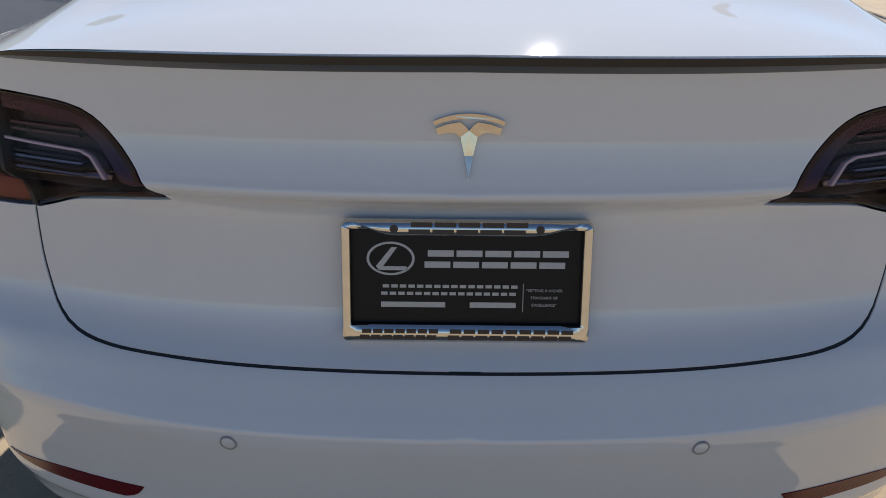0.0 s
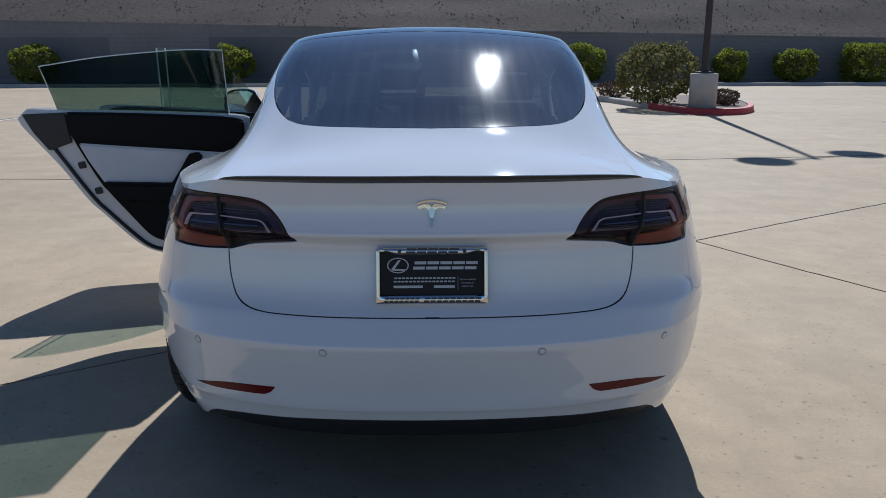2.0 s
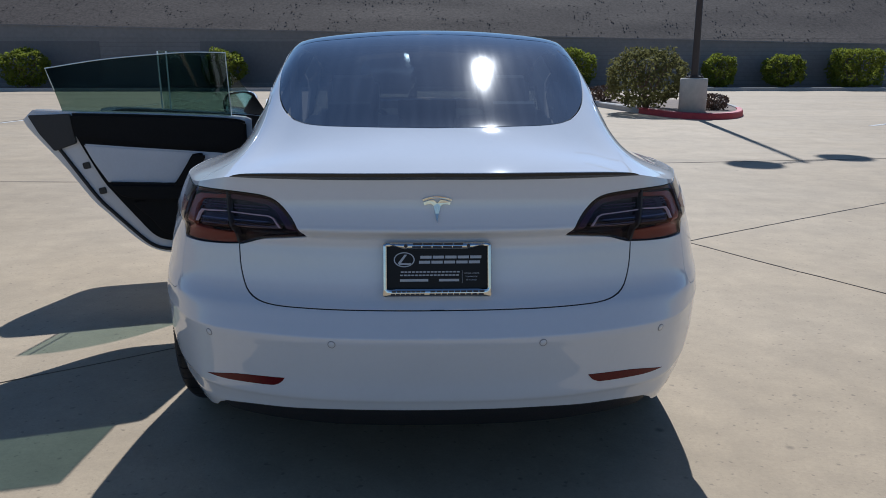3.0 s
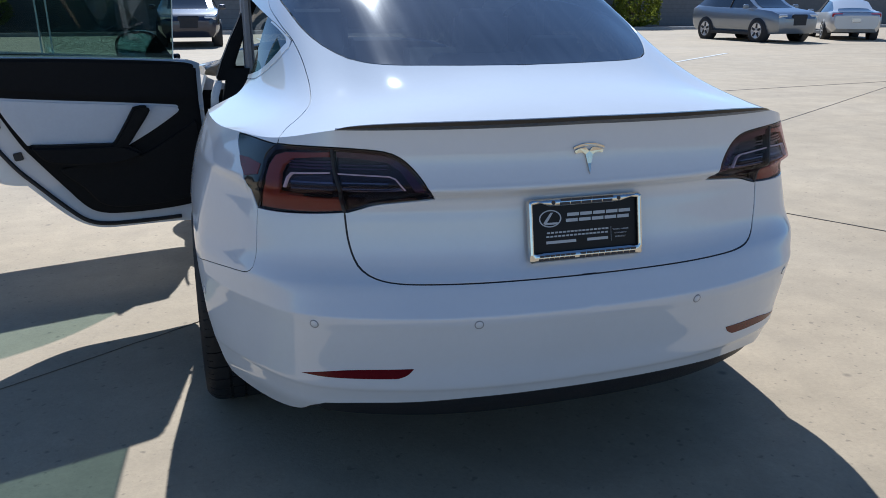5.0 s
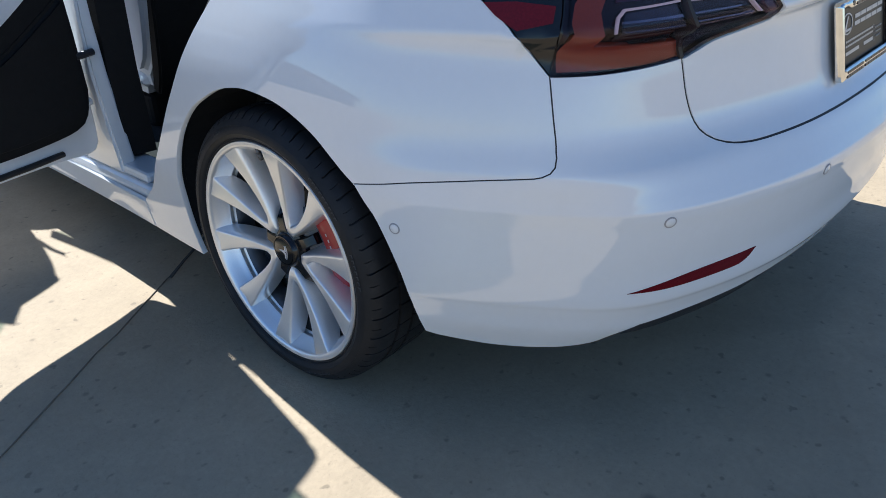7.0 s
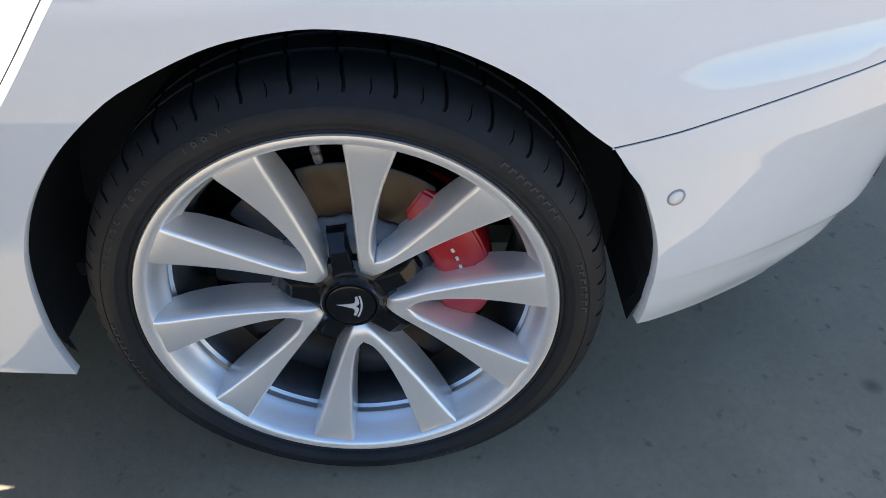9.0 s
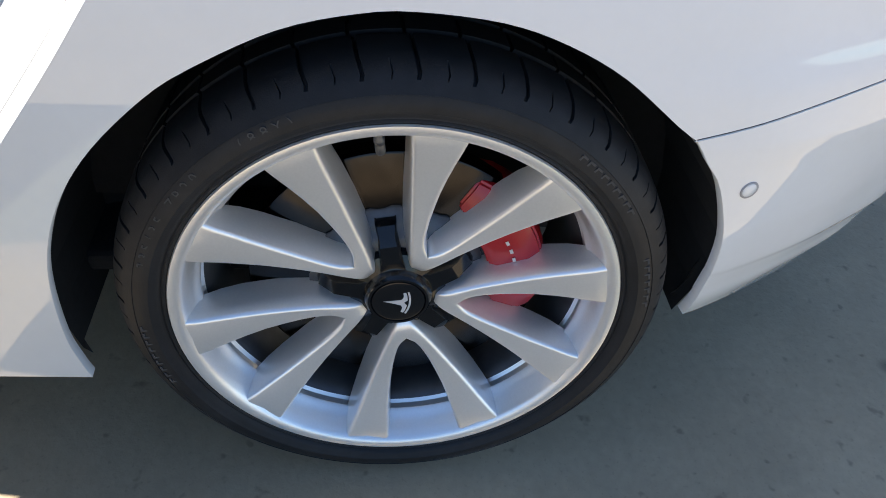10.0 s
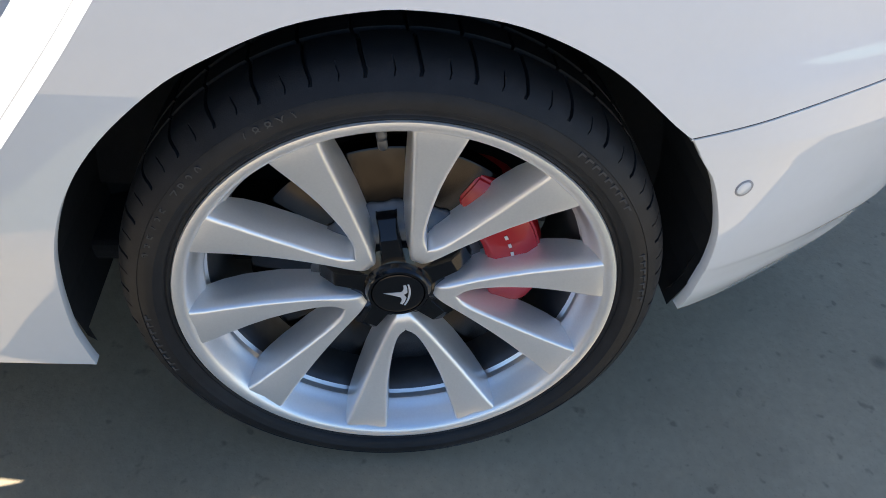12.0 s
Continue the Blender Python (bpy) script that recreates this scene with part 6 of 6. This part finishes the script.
for i in range(4000):
    x, y = rnd.uniform(-26, 34), 37.5 + 7 * rnd.random() ** 1.1
    z = slope_z(x, y)
    r = rnd.uniform(0.02, 0.045)
    k = len(vs)
    for dx, dy, dz in ((1, 0, 0), (0, 1, 0), (-1, 0, 0), (0, -1, 0), (0, 0, 0.35), (0, 0, -0.6)):
        vs.append((x + dx * r * rnd.uniform(.6, 1.3), y + dy * r * rnd.uniform(.6, 1.3), z + dz * r * rnd.uniform(.7, 1.3)))
    for a, b, c in ((0, 1, 4), (1, 2, 4), (2, 3, 4), (3, 0, 4), (1, 0, 5), (2, 1, 5), (3, 2, 5), (0, 3, 5)):
        fs.append((k + a, k + b, k + c))
STONE = material("slope_stone", (0.15, 0.122, 0.102), 0.95, spec=0.2, grain=0.3, scale=4)
tagged(part("stones", mesh_of("stones", vs, fs, False), STONE), "loose brown stones on a gravel slope", "stones", kind="stuff")

# planting strip and kerb before the wall
KERB = material("kerb_concrete", (0.42, 0.40, 0.37), 0.9, grain=0.12, scale=8, blotch=0.1, blotch_scale=0.6, bump=0.3, bump_scale=60)
BED = material("bed_gravel", (0.20, 0.15, 0.115), 0.95, grain=0.35, scale=12, blotch=0.2, blotch_scale=0.8, bump=0.8, bump_scale=40)
bm = box_bm(140, 0.16, 0.30, (25, 34.0, 0.0), 0.02)
kerb_far = tagged(part("kerb_far", bm, KERB), "pale concrete kerb before a planting strip", "kerb", kind="structure")
bm = box_bm(140, 2.95, 0.24, (25, 35.5, 0.0))
tagged(part("planting_strip", bm, BED), "brown gravel planting strip by the wall", "planting bed", kind="structure")

# island with a red kerb
RED_KERB = material("red_kerb_paint", (0.42, 0.035, 0.04), 0.6, grain=0.2, scale=10, blotch=0.2, blotch_scale=1.5)
ISL = [(5.0, 23.5), (5.35, 20.8), (5.72, 18.3), (5.98, 17.0), (6.25, 16.3), (6.75, 16.05), (7.3, 16.25), (7.75, 16.8), (8.15, 17.6), (8.55, 18.8), (8.9, 20.5), (9.2, 23.5)]
isl = [tuple(p) for p in rounded(ISL, 0.15)]
isl_c = np.mean(np.array(isl), axis=0)
bm = bmesh.new()
rows = []
for i, p in enumerate(isl):
    t = np.array(isl[min(i + 1, len(isl) - 1)]) - np.array(isl[max(i - 1, 0)])
    nrm = np.array((-t[1], t[0])) / (np.linalg.norm(t) + 1e-9)
    if nrm @ (isl_c - np.array(p)) < 0:
        nrm = -nrm
    q = np.array(p)
    rows.append([bm.verts.new((*(q + nrm * o), z)) for o, z in ((0, -.02), (0.01, .12), (0.03, .145), (0.15, .15), (0.16, .02))])
for i in range(len(rows) - 1):
    for j in range(4):
        bm.faces.new((rows[i][j], rows[i + 1][j], rows[i + 1][j + 1], rows[i][j + 1]))
bmesh.ops.recalc_face_normals(bm, faces=bm.faces)
kerb_isl = tagged(part("kerb_island", bm, KERB), "rounded island kerb painted red at its nose", "kerb", kind="structure")
kerb_isl.data.materials.append(RED_KERB)
for f in kerb_isl.data.polygons:
    yy = f.center.y
    f.material_index = 1 if yy < 18.6 and f.center.x > 5.7 else 0
bm = bmesh.new()
bm.faces.new([bm.verts.new((*(np.array(p) + (isl_c - np.array(p)) * 0.03), 0.12 )) for p in isl])
tagged(part("island_bed", bm, BED), "brown gravel bed inside a kerbed island", "planting bed", kind="structure")

# light pole
POLE_M = material("bronze_pole", (0.055, 0.042, 0.036), 0.5, 0.4, grain=0.15, scale=8)
pole = thing("light_pole", "tall dark bronze light pole on a round concrete base", "light pole", pose(6.64, 17.05, 0))
BASE_M = material("pole_base_concrete", (0.50, 0.46, 0.40), 0.9, grain=0.1, scale=10, blotch=0.12, blotch_scale=2, bump=0.3, bump_scale=50)
part("concrete_base", mesh_of("concrete_base", *lathe([(0.0, .0), (0.325, 0.0), (0.325, 0.90), (0.31, 0.93), (0.0, 0.935)], 40, "z")), BASE_M, pole)
part("base_plate", box_bm(0.34, 0.34, 0.05, (0, 0, 0.955), 0.01), POLE_M, pole)
for sx in (-1, 1):
    for sy in (-1, 1):
        part("anchor_bolt", box_bm(0.03, 0.03, 0.07, (sx * .13, sy * .13, 1.0), 0.006), POLE_M, pole)
part("pole_shaft", mesh_of("shaft", *lathe([(0.085, 0.97), (0.075, 3), (0.045, 7.95), (0.0, 7.97)], 20, "z")), POLE_M, pole)
for sg in (-1, 1):
    arm = part("lamp_arm", tube([(0, 0, 7.8), (sg * 0.45, sg * 0.20, 7.85)], 0.03, 8), POLE_M, pole)
    head = part("lamp_head", mesh_of("head", *lathe([(0.0, 0.0), (0.36, 0.0), (0.37, 0.04), (0.34, 0.16), (0.22, 0.22), (0.0, 0.23)], 32, "z")), POLE_M, pole, m=pose(sg * 0.80, sg * 0.36, 7.72))

# shrubs
def leaf_material(name, color):
    """Leaves that let part of the light through."""
    m = material(name, color, 0.75, spec=0.15, grain=0.35, scale=3, blotch=0.25, blotch_scale=1.2)
    nt = m.node_tree
    bsdf = nt.nodes["Principled BSDF"]
    tr, mix = nt.nodes.new("ShaderNodeBsdfTranslucent"), nt.nodes.new("ShaderNodeMixShader")
    mix.inputs["Fac"].default_value = 0.5
    link = bsdf.inputs["Base Color"].links[0]
    nt.links.new(link.from_socket, tr.inputs["Color"])
    nt.links.new(bsdf.outputs["BSDF"], mix.inputs[1])
    nt.links.new(tr.outputs["BSDF"], mix.inputs[2])
    nt.links.new(mix.outputs["Shader"], nt.nodes["Material Output"].inputs["Surface"])
    return m


LEAF_A = leaf_material("yellow_green_leaves", (0.20, 0.225, 0.03))
LEAF_B = leaf_material("olive_leaves", (0.145, 0.138, 0.05))
TWIG = material("dry_twigs", (0.16, 0.10, 0.065), 0.9, grain=0.2, scale=8)


def shrub(name, label, w, d, h, seed, mat, boxy=0.0, leaves=2600, size=0.075, twigs=14, category="bush", group=""):
    """A shrub of forked stems and many small leaves, with an uneven outline and gaps."""
    rnd = random.Random(seed)
    root = thing(name, label, category, group=group)
    bm = bmesh.new()
    for i in range(twigs):
        a = rnd.uniform(0, 2 * math.pi)
        r = rnd.uniform(0.35, 0.8)
        top = Vector((w / 2 * r * math.cos(a), d / 2 * r * math.sin(a), h * rnd.uniform(0.55, 0.9)))
        low = Vector((rnd.uniform(-.06, .06), rnd.uniform(-.06, .06), 0))
        mid = low.lerp(top, 0.5) + Vector((rnd.uniform(-.08, .08), rnd.uniform(-.08, .08), 0.05))
        one = tube([low, mid, top], 0.012, 5)
        tmp = bpy.data.meshes.new("tmp")
        one.to_mesh(tmp)
        one.free()
        bm.from_mesh(tmp)
        bpy.data.meshes.remove(tmp)
    part("stem", bm, TWIG, root)
    vs, fs = [], []
    off = Vector((seed * 3.1, seed * 1.7, 0))
    for i in range(leaves):
        while True:
            p = Vector((rnd.gauss(0, 1), rnd.gauss(0, 1), rnd.gauss(0, 1))).normalized()
            if boxy:
                m = max(abs(p.x), abs(p.y), abs(p.z))
                p = p.lerp(p / m, boxy)
            q = Vector((p.x * w / 2, p.y * d / 2, p.z * h * 0.47 + h * 0.5))
            n = noise.noise(q * (2.2 / max(h, 0.8)) * 1.6 + off) * (0.30 - 0.24 * boxy) + noise.noise(q * 6 / h + off) * (0.12 - 0.08 * boxy)
            k = (1 + n) * (rnd.uniform(0.72, 1.0) ** 0.6)
            q = Vector((p.x * w / 2 * k, p.y * d / 2 * k, p.z * h * 0.47 * k + h * 0.5))
            if q.z > 0.03 * h:
                break
        s = size * rnd.uniform(0.6, 1.3)
        u = Vector((rnd.gauss(0, 1), rnd.gauss(0, 1), rnd.gauss(0, 1))).normalized()
        v = u.cross(Vector((rnd.gauss(0, 1), rnd.gauss(0, 1), rnd.gauss(0, 1)))).normalized()
        b = len(vs)
        vs += [tuple(q - u * s), tuple(q + v * s * .45), tuple(q + u * s), tuple(q - v * s * .45)]
        fs.append((b, b + 1, b + 2, b + 3))
    part("foliage", mesh_of("foliage", vs, fs, False), mat, root)
    return root


G1 = "clipped shrubs along the wall"
b1 = shrub("shrub", "round yellow-green shrub before a grey wall", 2.1, 1.9, 1.85, 1, LEAF_A, group=G1, leaves=3000, size=0.085)
b1.matrix_world = pose(-18.3, 35.6, 0.1)
copy_thing(b1, pose(-9.2, 35.6, 0.1, 0, 0, 70))
b2 = shrub("shrub", "upright yellow-green shrub before a grey wall", 1.5, 1.4, 1.55, 2, LEAF_A, 0.25, group=G1, leaves=2400, size=0.08)
b2.matrix_world = pose(14.3, 35.6, 0.1)
b3 = shrub("shrub", "round yellow-green shrub before a grey wall", 2.05, 1.8, 1.62, 3, LEAF_A, group=G1, leaves=2800, size=0.085)
b3.matrix_world = pose(17.4, 35.6, 0.1)
b4 = shrub("shrub", "square-clipped green hedge shrub before a grey wall", 2.3, 1.6, 1.85, 4, LEAF_A, 0.75, group=G1, leaves=4200, size=0.085)
b4.matrix_world = pose(20.9, 35.6, 0.1)
copy_thing(b1, pose(7.2, 35.6, 0.1, 0, 0, 140))
copy_thing(b4, pose(41.0, 35.4, 0.1, 0, 0, 10))
copy_thing(b4, pose(45.5, 35.4, 0.1, 0, 0, 190))
copy_thing(b3, pose(-27.0, 35.6, 0.1, 0, 0, 40))
big = shrub("shrub", "large loose olive-green shrub on a gravel island", 2.1, 2.3, 1.62, 7, LEAF_B, leaves=4600, size=0.062, twigs=26)
big.matrix_world = pose(5.95, 18.6, 0.1)
dry = shrub("shrub", "small dry brown shrub on a gravel island", 0.9, 0.9, 0.55, 9, TWIG, leaves=900, size=0.05)
dry.matrix_world = pose(5.6, 22.0, 0.1)
dry2 = shrub("shrub", "small dry red-brown shrub on a gravel island", 0.7, 0.7, 0.45, 12, TWIG, leaves=700, size=0.05)
dry2.matrix_world = pose(7.5, 17.9, 0.1)

# ---- parked cars ----
SILVER_PAINT = material("silver_blue_paint", (0.24, 0.27, 0.31), 0.3, 0.5, coat=0.9, grain=0.04, scale=30)
PEARL_PAINT = material("pale_silver_paint", (0.55, 0.56, 0.57), 0.3, 0.3, coat=0.9, grain=0.03, scale=30)
NAVY_PAINT = material("dark_blue_paint", (0.03, 0.035, 0.06), 0.25, 0.3, coat=0.9, grain=0.05, scale=30)
DARK_GLASS = material("dark_window", (0.015, 0.018, 0.02), 0.06, coat=0.5)
SIMPLE_TYRE = material("plain_tyre", (0.02, 0.02, 0.021), 0.7, grain=0.2, scale=20)
LAMP_RED = material("parked_lamp_red", (0.4, 0.01, 0.012), 0.2, coat=0.8)
LAMP_CLEAR = material("parked_lamp_clear", (0.65, 0.66, 0.68), 0.15, 0.5)
LOWER_TRIM = material("lower_trim", (0.03, 0.03, 0.032), 0.7, grain=0.2, scale=20)

# stations from the nose (front) to the tail: share of length, sill, belt, roof heights, half width, half width of the roof
SUV_ST = [(0.0, .45, .78, .78, .62, .55), (.02, .30, .90, .90, .78, .70), (.08, .28, 1.02, 1.02, .90, .80), (.24, .26, 1.10, 1.12, .94, .78), (.30, .26, 1.12, 1.24, .945, .74), (.42, .26, 1.12, 1.62, .945, .66),
          (.52, .26, 1.13, 1.69, .945, .65), (.70, .26, 1.15, 1.68, .945, .64), (.82, .27, 1.18, 1.60, .94, .62), (.92, .32, 1.20, 1.42, .92, .60), (.985, .38, 1.10, 1.14, .86, .62), (1.0, .46, .96, .98, .74, .60)]
SEDAN_ST = [(0.0, .42, .62, .62, .60, .52), (.02, .26, .72, .72, .76, .68), (.08, .22, .80, .80, .87, .78), (.26, .20, .92, .94, .91, .74), (.32, .20, .94, 1.05, .915, .70), (.44, .20, .95, 1.40, .915, .58),
            (.55, .20, .95, 1.45, .915, .57), (.70, .20, .96, 1.38, .915, .57), (.82, .22, .97, 1.10, .905, .62), (.88, .24, .98, 1.01, .90, .70), (.97, .28, .96, .97, .84, .72), (1.0, .40, .84, .85, .72, .62)]


def parked_car(name, label, stations, length, paint, m, wheel_r, front_lamps=True):
    root = thing(name, label, "car", m)
    secs, glass_v, glass_f = [], [], []
    cols = 11
    vs, fs = [], []
    for u, sill, belt, top, w, wr in stations:
        y = (0.5 - u) * length
        half = [(w * .86, sill), (w * .97, sill + (belt - sill) * .25), (w, sill + (belt - sill) * .55), (w * .985, belt - .06), (w * .95, belt), (wr + (w * .95 - wr) * .12, belt + (top - belt) * .86), (wr * .8, top - .02 * (top > belt + .1)), (wr * .35, top)]
        ring = [(x, y, z) for x, z in half] + [(-x, y, z) for x, z in half[::-1]]
        secs.append(ring)
        vs += ring
    k = 16
    for i in range(len(stations) - 1):
        for j in range(k - 1):
            if j in (4, 10) and 3 <= i <= 8:
                continue
            fs.append((i * k + j, (i + 1) * k + j, (i + 1) * k + j + 1, i * k + j + 1))
        fs.append((i * k + k - 1, (i + 1) * k + k - 1, (i + 1) * k, i * k))
    fs.append(tuple(range(k)))
    fs.append(tuple((len(stations) - 1) * k + j for j in range(k))[::-1])
    me = mesh_of("body", vs, fs)
    bm = bmesh.new()
    bm.from_mesh(me)
    bmesh.ops.recalc_face_normals(bm, faces=bm.faces)
    bm.to_mesh(me)
    bm.free()
    me.polygons.foreach_set("use_smooth", [True] * len(me.polygons))
    me.set_sharp_from_angle(angle=radians(34))
    body = part("body", me, paint, root)
    for j in (4, 10):
        for i0, i1 in ((3, 6), (6, 9)):
            gv, gf = [], []
            for i in range(i0, i1 + 1):
                gv += [secs[i][j], secs[i][j + 1]]
            for q in range(i1 - i0):
                gf.append((2 * q, 2 * q + 2, 2 * q + 3, 2 * q + 1))
            part("side_window", mesh_of("side_window", gv, gf), DARK_GLASS, body)
        gv = [secs[6][j], secs[6][j + 1]]
        a, b = Vector(secs[6][j]), Vector(secs[6][j + 1])
        part("pillar", tube([a * 1.002, b * 1.002], 0.03, 6), LOWER_TRIM, body)
    for i0, i1, nm in ((3, 5, "windscreen"), (8, 10, "rear_screen")):
        gv, gf = [], []
        for i in range(i0, i1 + 1):
            for j in (6, 7, 8, 9):
                p = Vector(secs[i][j])
                gv.append((p.x * 0.98, p.y, p.z + 0.012))
        for q in range(i1 - i0):
            for j in range(3):
                gf.append((q * 4 + j, q * 4 + j + 1, q * 4 + 5 + j, q * 4 + 4 + j))
        part(nm, mesh_of(nm, gv, gf), DARK_GLASS, body)
    w = stations[4][4]
    for sg in (-1, 1):
        part("sill_trim", box_bm(0.05, length * .5, .12, (sg * (w - .02), 0, stations[4][1] + .03), .02), LOWER_TRIM, body)
        part("head_lamp", box_bm(.34, .10, .13, (sg * .62, length * .478, stations[2][2] - .16), .04), LAMP_CLEAR, body)
        part("tail_lamp", box_bm(.36, .10, .15, (sg * .62, -length * .478, stations[9][2] - .12), .04), LAMP_RED, body)
    part("grille", box_bm(.62, .08, .40, (0, length * .492, stations[2][2] - .30), .05), LOWER_TRIM, body)
    part("plate", box_bm(.30, .02, .15, (0, -length * .503, stations[9][2] - .28), .005), LAMP_CLEAR, body)
    for sg in (-1, 1):
        for yy in (length * .30, -length * .29):
            wh = new("wheel")
            wh.parent = root
            wh.matrix_local = pose(sg * (w - .01), yy, wheel_r, 0, 0, 180 if sg < 0 else 0)
            arch_me = mesh_of("arch", *lathe([(wheel_r * 1.12, -.25), (wheel_r * 1.12, .012), (wheel_r * .5, .008)], 32))
            part("arch_trim", arch_me, LOWER_TRIM, wh)
            part("tyre", mesh_of("tyre", *lathe([(wheel_r * .66, .01), (wheel_r * .72, .03), (wheel_r * .94, .03), (wheel_r, .005), (wheel_r, -.2)], 36)), SIMPLE_TYRE, wh)
            part("rim", mesh_of("rim", *lathe([(0.001, .012), (wheel_r * .12, .014), (wheel_r * .2, .010), (wheel_r * .6, .012), (wheel_r * .67, .025), (wheel_r * .69, .02)], 30)), LAMP_CLEAR, wh)
            # dark blocks on the closed disc stand for shaded openings between spokes
            bm = bmesh.new()
            for q in range(5):
                a = 2 * math.pi * q / 5 + .3
                bmesh.ops.create_cube(bm, size=1, matrix=Matrix.Rotation(a, 4, "X") @ Matrix.Translation((.016, wheel_r * .42, 0)) @ Matrix.Diagonal((.012, wheel_r * .40, wheel_r * .20, 1)))
            part("rim_gap", bm, SIMPLE_TYRE, wh)
        mr = part("door_mirror", box_bm(.20, .12, .14, (sg * (w + .10), length * .5 - .31 * length, stations[4][2] + .05), .04), paint, body)
    return root


suv = parked_car("parked_suv", "silver-blue sport utility car parked facing forward", SUV_ST, 4.85, SILVER_PAINT, pose(18.4, 23.2, 0, 0, 0, 181), 0.38)
parked_car("parked_sedan", "pale silver sedan parked with its rear showing", SEDAN_ST, 4.8, PEARL_PAINT, pose(22.9, 23.7, 0, 0, 0, -32), 0.34)
parked_car("parked_suv", "white sport utility car parked far off", SUV_ST, 4.7, PEARL_PAINT, pose(28.6, 23.6, 0, 0, 0, 60), 0.36)
parked_car("parked_suv", "dark blue sport utility car parked facing the camera", SUV_ST, 4.85, NAVY_PAINT, pose(-1.1, 26.0, 0, 0, 0, 180), 0.38)
